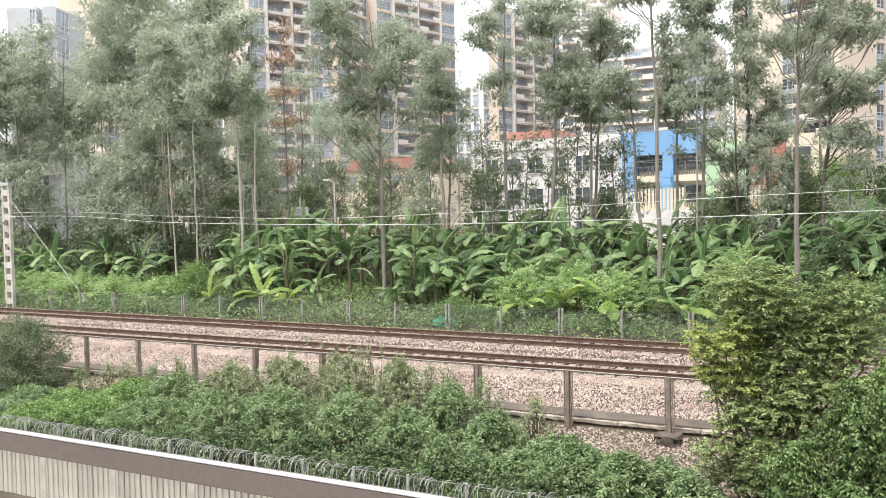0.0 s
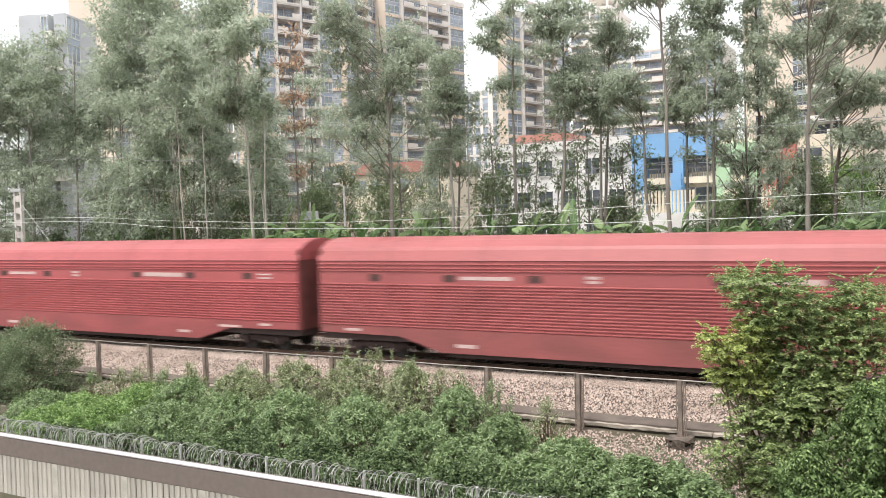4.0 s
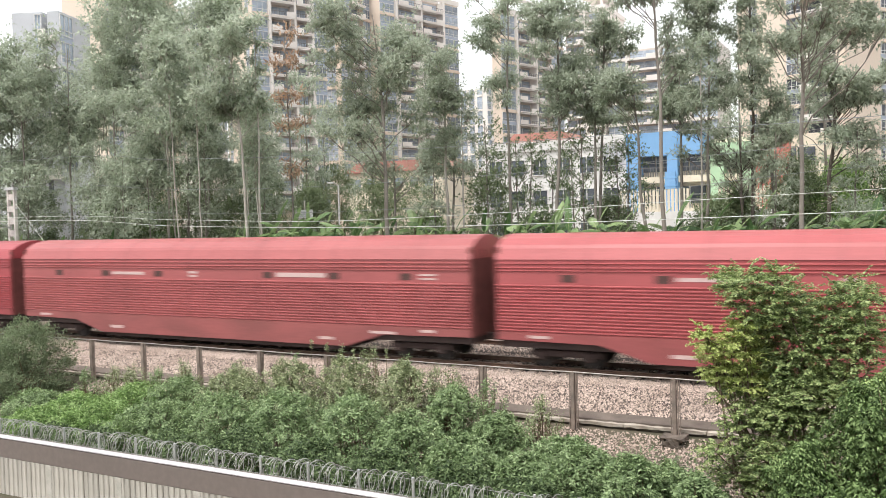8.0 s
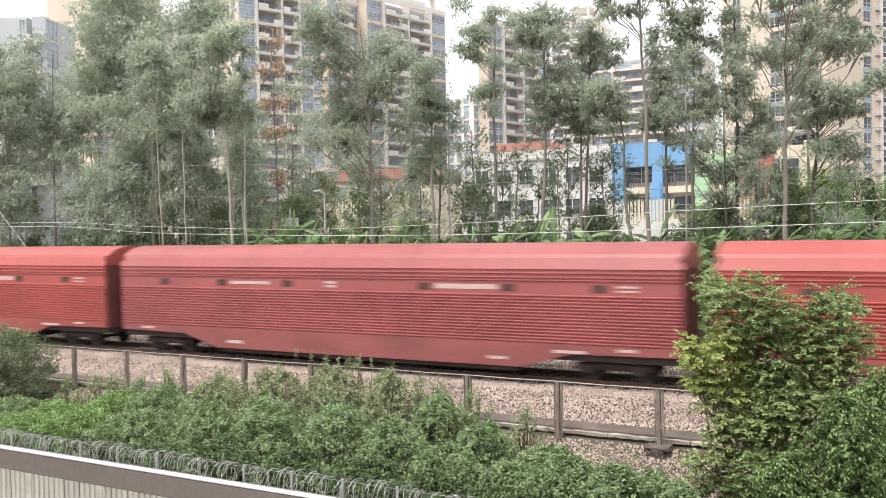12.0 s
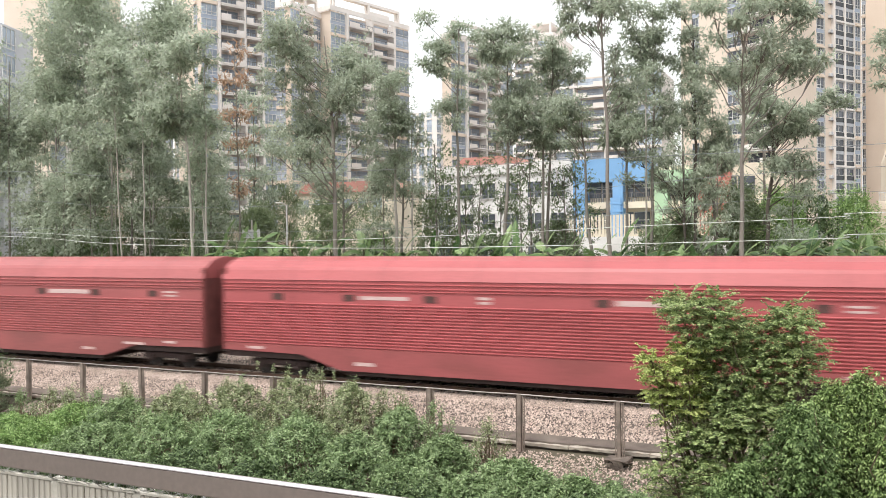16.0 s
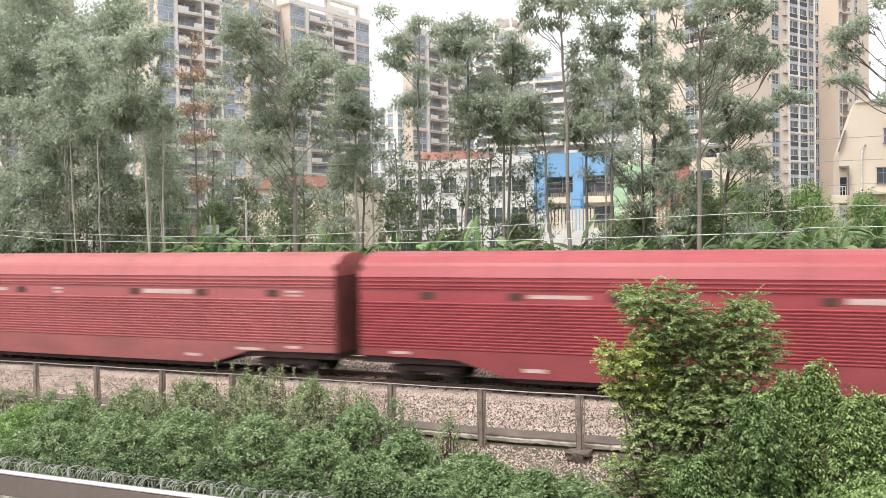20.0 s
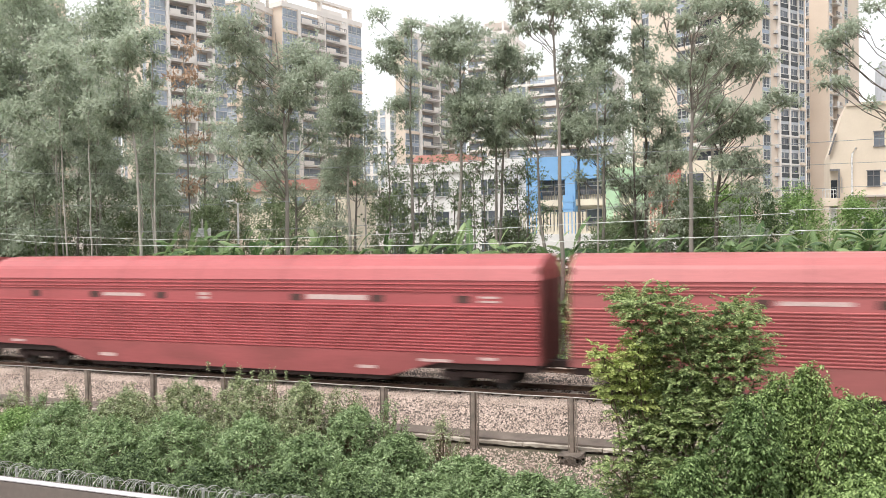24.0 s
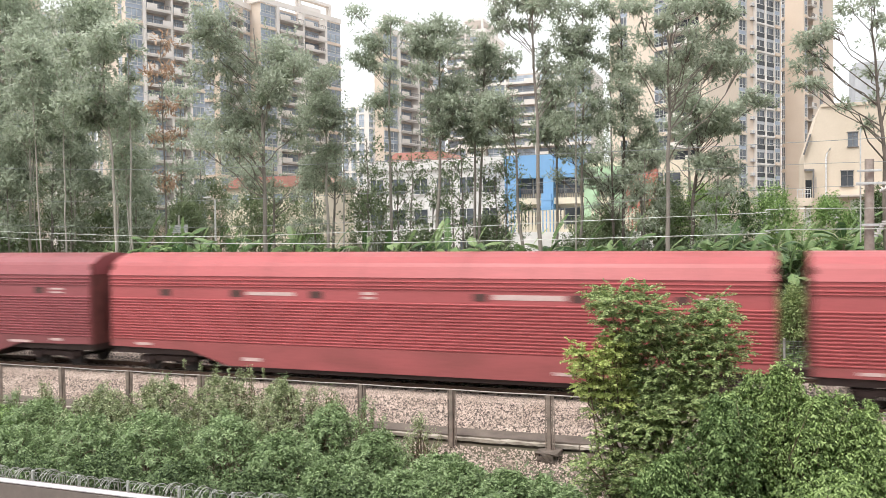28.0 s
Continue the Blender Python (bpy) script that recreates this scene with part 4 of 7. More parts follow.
def rubble(seed):
    """A flat cap on a stack of broken lumps."""
    rng = np.random.default_rng(seed)
    bm = chipped((-0.34, 0.34, -0.40, 0.2, -1.0, -0.90), 5, 0.022, seed)
    for z0, z1, w in ((-1.12, -0.99, 0.28), (-1.25, -1.11, 0.34), (-1.40, -1.24, 0.30), (-1.75, -1.39, 0.38)):
        x = -w
        while x < w - 0.08:
            e = min(w, x + rng.uniform(0.18, 0.36))
            p = chipped((x, e - 0.01, -0.37 + rng.uniform(-0.05, 0.05), 0.18, z0, z1 - 0.01), 3, 0.022, int(rng.integers(999)))
            me = bpy.data.meshes.new("lump")
            p.to_mesh(me)
            p.free()
            bm.from_mesh(me)
            bpy.data.meshes.remove(me)
            x = e
    return bm


def cable_trough():
    t = thing("cable_trough", 0, 0, 0, 0, "weathered concrete cable trough with grey lids along the ballast", "cable trough", "", "structure")
    wall = lid = None
    for i in range(34):
        x = -72 + 2.4 * i
        z = 0.006 * math.sin(i * 2.1)
        if wall is None:
            a = part("trough_lip", chipped((0.01, 2.39, 24.27, 24.45, -0.905, -0.81), 12, 0.012, 5), M["trough"], t, "pale chipped concrete edge")
            b = part("trough_lid", extrude([(24.43, -0.84), (24.43, -0.765), (25.0, -0.69), (25.0, -0.84)], "x", 0.0, 2.396), M["trough_lid"], t)
            wall, lid = a.data, b.data
        else:
            a, b = link("trough_lip", wall, None, t), link("trough_lid", lid, None, t)
        a.location = (x, 0.02 * math.sin(i * 1.7), z)
        a.scale.x = 1.0 if i % 3 else 0.995
        b.location = (x, 0.012 * math.sin(i * 2.9), z + 0.003)
    # wall coloured dark to paint the shadow line below the lip
    part("trough_wall", boxes((-72, 9.6, 24.42, 24.98, -1.3, -0.86)), M["footing"], t)


cable_trough()


def near_fence():
    """Concrete posts 3 m apart on footings, steel mesh-panel frames and a thin top rail."""
    fe = thing("trackside_fence", 0, 24.0, 0, 0, "low trackside fence of brown posts with thin top rail", "fence", "", "structure")
    post_me = foot_me = fr_me = None
    for i in range(30):
        x = -5.63 - 3.006 * i if i < 24 else -5.63 + 3.006 * (i - 23)
        if post_me is None:
            p = part("post", boxes((-0.06, 0.06, -0.065, 0.065, -1.05, 0.70), bevel=0.015), M["post"], fe)
            q = part("footing", rubble(3), M["footing"], p, "cracked dark concrete footing block")
            r = part("panel_frame", boxes((0.085, 0.115, -0.02, 0.02, -1.0, 0.66), (0.14, 0.16, -0.02, 0.02, -0.9, 0.66), (-0.115, -0.09, -0.02, 0.02, -1.0, 0.66)), M["post"], p)
            post_me, foot_me, fr_me = p.data, q.data, r.data
        else:
            p = link("post", post_me, None, fe)
            if i % 3 == 0:
                link("footing", foot_me, None, p)
            link("panel_frame", fr_me, None, p)
        p.location.x = x
        p.rotation_euler = (radians(RNG.normal(0, 0.5)), radians(RNG.normal(0, 0.6)), 0)
        link("top_rail", tubes("top_rail", [([(x + 0.02, 0, 0.69), (x + 1.5, 0, 0.675), (x + 2.99, 0, 0.69)], 0.024)], 6), M["wire"], fe)


near_fence()


def far_fence():
    fe = thing("mesh_fence", 0, 37.6, 0, 0, "grey wire-mesh fence on concrete posts behind the tracks", "fence", "", "structure")
    po = me = None
    lines = [([(0.06, 0, z), (1.5, 0.0, z + 0.01), (2.94, 0, z)], 0.011) for z in np.arange(-0.5, 0.9, 0.1)] + [([(x, 0, -0.55), (x, 0, 0.88)], 0.005) for x in np.arange(0.15, 3.0, 0.2)]
    for i in range(34):
        x = -76.9 + 3.0 * i
        if po is None:
            p = part("post", boxes((-0.05, 0.05, -0.05, 0.05, -0.9, 0.92), bevel=0.012), M["farpost"], fe)
            w = link("wire_panel", tubes("wire_panel", lines, 3, False), M["mesh_wire"], fe)
            po, me = p.data, w.data
        else:
            p, w = link("post", po, None, fe), link("wire_panel", me, None, fe)
        if i % 2:
            link("twin_post", po, None, p).location = (0.17, 0, 0)
        p.location.x = w.location.x = x


far_fence()

# ---- masts and wires of the far side ----
def mast():
    m = thing("catenary_mast", -53.4, 37.2, -0.9, 8, "pale concrete catenary mast with a column of openings", "mast", "catenary masts")
    bm = boxes((-0.34, -0.2, -0.12, 0.12, 0, 9.1), (0.2, 0.34, -0.12, 0.12, 0, 9.1), *[(-0.2, 0.2, -0.1, 0.1, z, z + 0.42) for z in np.arange(0.0, 9.0, 0.82)], bevel=0.01)
    part("mast_body", bm, M["mast"], m)
    part("mast_cap", boxes((-0.4, 0.4, -0.2, 0.2, 8.9, 9.08), (-0.45, 0.45, -0.05, 0.05, 8.2, 8.3), (-0.1, 0.5, -0.06, 0.06, 7.6, 7.72)), M["steel"], m)
    link("cantilever", tubes("cantilever", [([(0, -0.1, 7.4), (-0.2, -3.1, 7.3)], 0.04), ([(0, -0.1, 6.3), (-0.2, -2.7, 7.3)], 0.04), ([(0, -0.1, 6.35), (-0.2, -3.3, 6.5)], 0.03)], 6), M["steel"], m, "steel tube cantilever arm")
    bm = bmesh.new()
    for k in range(5):
        drum(bm, (-0.03, -0.35, 6.33 + 0.0), "y", 0.08, 0.02, 8)
        drum(bm, (0, 0.1, 9.1 + 0.07 * k), "z", 0.09 - 0.01 * k, 0.04, 8)
        drum(bm, (0.4, 0.0, 8.3 + 0.06 * k), "z", 0.08, 0.035, 8)
    part("insulator", bm, M["insulator"], m)
    link("guy_wire", tubes("guy_wire", [([(0.1, 0, 8.2), (6.9, 0.1, 0.6)], 0.02)], 4), M["cable"], m)


mast()


def pole():
    p = thing("line_pole", 4.15, 36.6, -0.5, 0, "round weathered concrete pole with insulators and a cable end", "pole", "catenary masts")
    link("pole_shaft", tubes("pole_shaft", [([(0, 0, 0), (0, 0, 4.0), (0, 0, 8.6)], np.array([0.20, 0.185, 0.165]))], 14), M["sleeper"], p)
    link("earth_rod", tubes("earth_rod", [([(-0.32, -0.1, 5.4), (-0.32, -0.1, 9.8)], 0.03)], 6), M["steel"], p)
    part("bracket", boxes((-0.5, 0.6, -0.3, -0.22, 7.6, 7.7), (-0.3, 0.3, -0.32, -0.24, 6.0, 6.1), (-0.45, 0.4, -0.3, -0.24, 8.1, 8.18), bevel=0.01), M["steel"], p)
    bm = bmesh.new()
    for k in range(7):
        drum(bm, (0.32 + 0.06 * k, -0.3, 7.35 + 0.03 * k), "x", 0.11 if k % 2 else 0.07, 0.05, 10)
        drum(bm, (0.2 + 0.045 * k, -0.3, 5.6 + 0.09 * k), "z", 0.12 if k % 2 else 0.08, 0.07, 10)
    part("insulator", bm, M["insulator"], p, "pale ribbed insulators")


pole()


def hanging(name, pts, r, material, label):
    """A wire through given points, eased between them."""
    pts = np.array(pts, float)
    t = np.linspace(0, len(pts) - 1, 8 * len(pts))
    i = np.clip(t.astype(int), 0, len(pts) - 2)
    u = (t - i)[:, None]
    g = np.gradient(pts, axis=0)
    h = (2 * u**3 - 3 * u**2 + 1) * pts[i] + (u**3 - 2 * u**2 + u) * g[i] + (3 * u**2 - 2 * u**3) * pts[i + 1] + (u**3 - u**2) * g[i + 1]
    return tagged(link(name, tubes(name, [(h, r)], 5), material), label, "wire", "overhead wires")


hanging("overhead_wire", [(-100, 36.5, 5.4), (-53, 36.5, 6.12), (-37.6, 36.5, 5.66), (-27, 36.5, 5.36), (-16, 36.5, 5.56), (-8, 36.5, 5.84), (0, 36.5, 6.08), (4.15, 36.3, 6.2), (40, 36.5, 5.6)], 0.0125, M["cable"], "pale sagging messenger wire above the far track")
hanging("overhead_wire", [(-100, 36.5, 5.1), (-53, 36.5, 5.88), (-37.6, 36.5, 5.29), (-27, 36.5, 5.03), (-18, 36.5, 4.97), (-8, 36.5, 5.09), (0, 36.5, 5.25), (4.15, 36.3, 5.4), (40, 36.5, 5.0)], 0.015, M["cable"], "pale taut contact wire above the far track")
hanging("overhead_wire", [(-100, 37.2, 7.4), (-53.5, 37.2, 8.2), (-38, 37.2, 7.46), (-27, 37.2, 7.24), (-12, 37.2, 7.5), (4.15, 36.6, 8.0), (40, 36.6, 7.2)], 0.010, M["cable_dark"], "thin grey wire strung between the masts")
hanging("overhead_wire", [(-90, 26, 8.2), (-37.7, 26, 8.6), (-27.3, 26, 8.14), (-19, 26, 7.86), (-7.5, 26, 7.84), (0, 26, 7.86), (20, 26, 8.1)], 0.009, M["cable_dark"], "thin grey wire high above the near track")
hanging("overhead_wire", [(-90, 37.4, 5.6), (-53.5, 37.4, 6.4), (-30, 37.4, 5.85), (-12, 37.4, 6.2), (4.15, 36.8, 7.1), (40, 36.8, 6.5)], 0.009, M["cable_dark"], "thin grey wire strung between the masts")

# ---- boundary wall with coiled razor wire ----
def boundary_wall():
    wa = thing("boundary_wall", 0, 14.0, 0, 0, "low pale boundary wall of upright concrete slats", "wall", "", "structure")
    sl = po = None
    for i in range(150):
        x = -28.0 + 0.181 * i
        if sl is None:
            ob = part("slat", boxes((-0.082, 0.082, -0.03, 0.03, -1.7, -0.16), bevel=0.02), M["slat"], wa)
            sl = ob.data
        else:
            ob = link("slat", sl, None, wa)
        ob.location = (x, RNG.normal(0, 0.004), RNG.normal(0, 0.008))
        if i % 14 == 7:
            if po is None:
                p = part("wall_post", boxes((-0.11, 0.11, -0.05, 0.16, -1.7, -0.06), bevel=0.02), M["slat_post"], wa)
                po = p.data
            else:
                p = link("wall_post", po, None, wa)
            p.location = (x + 0.09, 0.0, 0)
    part("wall_back", boxes((-28, -0.8, 0.05, 0.09, -1.7, -0.35)), M["slat_post"], wa)
    part("capping", boxes((-28, -0.8, -0.05, 0.05, -0.15, -0.08), bevel=0.01), M["slat_post"], wa)
    part("base_beam", boxes((-28, -0.8, -0.07, 0.05, -1.8, -1.66), bevel=0.01), M["slat_post"], wa)
    rz = thing("razor_wire", 0, 14.0, 0, 0, "grey coils of razor wire on short steel posts", "razor wire")
    a = np.arange(0, 112 * 14) * 2 * np.pi / 14
    rad = 0.25 + 0.025 * np.sin(a * 0.13) + 0.02 * np.sin(a * 0.041 + 1)
    ax = -27.9 + 0.243 * a / (2 * np.pi) + 0.1 * np.sin(a * 0.31)
    link("coil", tubes("coil", [(np.stack([ax, rad * np.sin(a), 0.17 + 0.02 * np.sin(a * 0.09) + rad * np.cos(a)], -1), 0.009)], 3, False), M["razor"], rz)
    b = a + 2.4
    link("coil", tubes("coil", [(np.stack([ax + 0.12 + 0.05 * np.sin(b * 0.2), rad * 0.95 * np.sin(-b), 0.16 + rad * 0.95 * np.cos(b)], -1), 0.008)], 3, False), M["razor"], rz)
    n = 2600
    k = RNG.integers(0, len(a), n)
    at = np.stack([ax[k], rad[k] * np.sin(a[k]), 0.17 + rad[k] * np.cos(a[k])], -1)
    link("barb", leaf_mesh("barb", at - 0.02, rand_dirs(RNG, n), rand_dirs(RNG, n), 0.05, 0.02), M["razor"], rz)
    st = None
    for i in range(21):
        x = -27.3 + 1.265 * i
        if st is None:
            p = part("support_post", boxes((-0.025, 0.025, -0.025, 0.025, -0.12, 0.40), bevel=0.006), M["steel"], rz)
            st = p.data
        else:
            p = link("support_post", st, None, rz)
        p.location.x = x
    link("line_wire", tubes("line_wire", [([(-28, 0, z), (-14, 0, z - 0.01), (-0.8, 0, z)], 0.006) for z in (0.02, 0.36)], 3), M["razor"], rz)


boundary_wall()

# ---- the balcony rail in front ----
rl = thing("balcony_rail", 0, 1.0, 5.04, 0, "brown-grey metal balcony handrail with a pale highlight painted along its top", "handrail", "", "structure")
part("rail_tube", boxes((-6, 4, -0.0125, 0.012, -0.0385, -0.003), bevel=0.002), M["rail_paint"], rl)
# thin pale strip: the highlight is put into its colour
part("rail_top", boxes((-6, 4, -0.0135, 0.0, -0.003, 0.0), bevel=0.001), M["rail_top"], rl)
for x in (-5.4, -3.9, 2.4, 3.8):
    part("baluster", boxes((x - 0.015, x + 0.015, -0.01, 0.01, -1.05, -0.036)), M["rail_paint"], rl)
bl = thing("balcony", 0, 0, 0, 0, "plain concrete balcony floor", "balcony", "", "structure")
part("slab", boxes((-7, 5, -2.2, 1.2, 3.75, 3.95)), M["concrete"], bl)
part("back_wall", boxes((-7, 5, -2.4, -2.2, -1.6, 7.0)), M["school_white"], bl)

# ---- plants ----
def limb_line(rng, a, b, bend=0.12, n=5):
    t = np.linspace(0, 1, n)[:, None]
    off = rng.normal(0, bend, (n, 3)) * np.linalg.norm(np.subtract(b, a)) * 0.35
    off[0] = off[-1] = 0
    return np.asarray(a) * (1 - t) + np.asarray(b) * t + off


def crown_mesh(rng, centers, size, thick, strays=0.08, big=1.0):
    """Small leaves in tufts that sit on rounded pads; a tuft's leaves lie round its own outer side, so its top is lit and its foot is in shade."""
    tufts = np.maximum(10, (74 * thick * size**1.8 + 8) / big).astype(int)
    k = np.repeat(np.arange(len(size)), tufts)
    d = rand_dirs(rng, len(k))
    d[:, 2] = np.where((d[:, 2] < -0.25) & (rng.random(len(k)) < 0.65), -0.7 * d[:, 2], d[:, 2])
    az = np.arctan2(d[:, 1], d[:, 0])
    wav = 1 + 0.2 * np.sin(az * 3 + 1.7 * k) + 0.14 * np.sin(az * 7 + 2.3 * k + 4 * d[:, 2])
    tc = centers[k] + d * (1.28 * size[k] * wav * rng.random(len(k)) ** 0.36)[:, None] * (1.0, 1.0, 0.72)
    loose = rng.random(len(k)) < strays
    tc[loose] += rng.normal(0, 0.62, (loose.sum(), 3)) * size[k][loose, None]
    tr = rng.uniform(0.16, 0.36, len(k)) * big
    each = rng.integers(7, 13, len(k))
    j = np.repeat(np.arange(len(k)), each)
    e = rand_dirs(rng, len(j))
    at = tc[j] + e * (tr[j] * rng.random(len(j)) ** 0.4)[:, None] * (1.15, 1.15, 0.75)
    way = e * 0.8 + d[j] * 0.35 + rng.normal(0, 0.4, (len(j), 3)) + (0, 0, -0.35)
    up = unit(e * 0.5 + d[j] * 0.35 + (0, 0, 0.75) + rng.normal(0, 0.18, (len(j), 3)))
    return sliver_mesh("crown", at, way, up, rng.uniform(0.16, 0.31, len(j)) * big, rng.uniform(0.085, 0.14, len(j)) * big)


def grow(t, rng, stem, hs, rad, centers, size, thick, leaf, bark, lowest):
    """Stem, limbs and twigs to the pads, and the crown on them."""
    lines = [(stem, rad)]
    for c, sz in zip(centers, size):
        on = np.array([np.interp(c[2], hs, stem[:, 0]), np.interp(c[2], hs, stem[:, 1])])
        d = float(np.hypot(*(c[:2] - on)))
        foot = min(max(lowest, c[2] - 0.7 * d - 0.5), hs[-1] - 0.2)
        s = np.array([np.interp(foot, hs, stem[:, 0]), np.interp(foot, hs, stem[:, 1]), foot])
        lr = max(0.024, 0.42 * np.interp(foot, hs, rad))
        ln = limb_line(rng, s, c, 0.10)
        lines.append((ln, np.linspace(lr, 0.016, 5)))
        for j in range(4):
            tip = c + rand_dirs(rng, 1)[0] * (0.85, 0.85, 0.6) * sz
            lines.append((np.array([ln[3], (ln[3] + tip) / 2 + (0, 0, 0.1), tip]), np.array([0.02, 0.013, 0.006])))
    link("trunk", tubes("trunk", lines, 6), M[bark], t)
    link("crown", crown_mesh(rng, np.array(centers), np.array(size), thick, big=1.5 if t.location.x < -38 else 1.0), M[leaf], t)


def leafy(x, y, pads, seed, leaf="leaf_tree", bark="bark", stem_r=0.16, thick=1.0, fill=1.1, label=""):
    """A tall tree whose main pads of leaves are set one by one: (aside of the foot, height, radius); smaller ones fill in between neighbours."""
    rng = np.random.default_rng(seed)
    z0 = ground_z(y) - 0.15
    t = thing("eucalyptus_tree", x, y, z0, 0, label, "tree", "row of tall trees")
    p = np.array(pads, float)
    h = p[:, 1].max() - z0
    lean = float(np.average(p[:, 0], weights=p[:, 2])) * 0.55
    hs = np.linspace(0, h, 14)
    wob = np.cumsum(rng.normal(0, 0.05, (14, 2)), 0) + np.outer((hs / h) ** 1.6, (lean, 0.0))
    wob[0] = 0
    stem = np.column_stack([wob, hs])
    rad = 0.66 * stem_r * (1 - hs / h) ** 0.7 + 0.022
    rad[0] *= 1.25
    deep = 0.75 * p[:, 0].std() + 0.5
    centers = np.column_stack([p[:, 0], np.clip(rng.normal(0, deep, len(p)), -2 * deep, 2 * deep), p[:, 1] - z0])
    size = p[:, 2]
    more = int(fill * len(p))
    if more:
        gaps = np.linalg.norm(centers[:, None] - centers[None], axis=2) + 99 * np.eye(len(p))
        i = rng.choice(len(p), more)
        j = np.argsort(gaps[i], axis=1)[np.arange(more), rng.integers(0, 3, more)]
        centers = np.concatenate([centers, (centers[i] + centers[j]) / 2 + rng.normal(0, 0.35, (more, 3))])
        size = np.concatenate([size, 0.8 * np.minimum(size[i], size[j])])
    grow(t, rng, stem, hs, rad, centers, size, thick, leaf, bark, 0.25 * h)
    return t


def tall_tree(x, y, top, r, bare, seed, leaf="leaf_tree", bark="bark", clumps=44, each=150, stem_r=0.16, lean=0.0, pads=0, reach=1.0, label="tall slender eucalyptus tree with loose grey-green crown"):
    """Bare stem and rising limbs that end in rounded pads of leaves, with gaps between. top: height of the tip; bare: share of the stem without leaves."""
    rng = np.random.default_rng(seed)
    z0 = ground_z(y) - 0.15
    h = top - z0
    t = thing("eucalyptus_tree", x, y, z0, 0, label, "tree", "row of tall trees")
    hs = np.linspace(0, h * 0.96, 12)
    wob = np.cumsum(rng.normal(0, 0.04, (12, 2)), 0) + np.outer(hs, (lean, 0.0))
    wob[0] = 0
    stem = np.column_stack([wob, hs])
    rad = 0.64 * stem_r * (1 - hs / h) ** 0.75 + 0.022
    rad[0] *= 1.25
    lo = bare * h
    n_pad = pads or max(9, int(clumps * 0.36))
    centers, size = [], []
    for i in range(n_pad):
        u = (i + 0.6) / n_pad
        env = r * math.sin(math.pi * (0.16 + 0.72 * u)) ** 0.6
        sz = r * rng.uniform(0.26, 0.48) * (1.2 if n_pad < 12 else 1.0)
        d = max(0.0, env - 0.6 * sz) * (0.35 + 0.65 * math.sqrt(rng.random())) * reach
        a = i * 2.4 + rng.normal(0, 0.45)
        zc = min(lo + (h - lo) * min(1.0, max(0.0, u + rng.normal(0, 0.05))), h - 0.7 * sz)
        centers.append(np.array([np.interp(zc, hs, stem[:, 0]), np.interp(zc, hs, stem[:, 1]), zc]) + (d * math.cos(a), d * math.sin(a), 0))
        size.append(sz)
    grow(t, rng, stem, hs, rad, centers, np.array(size), each / 190, leaf, bark, lo * 0.8)
    return t


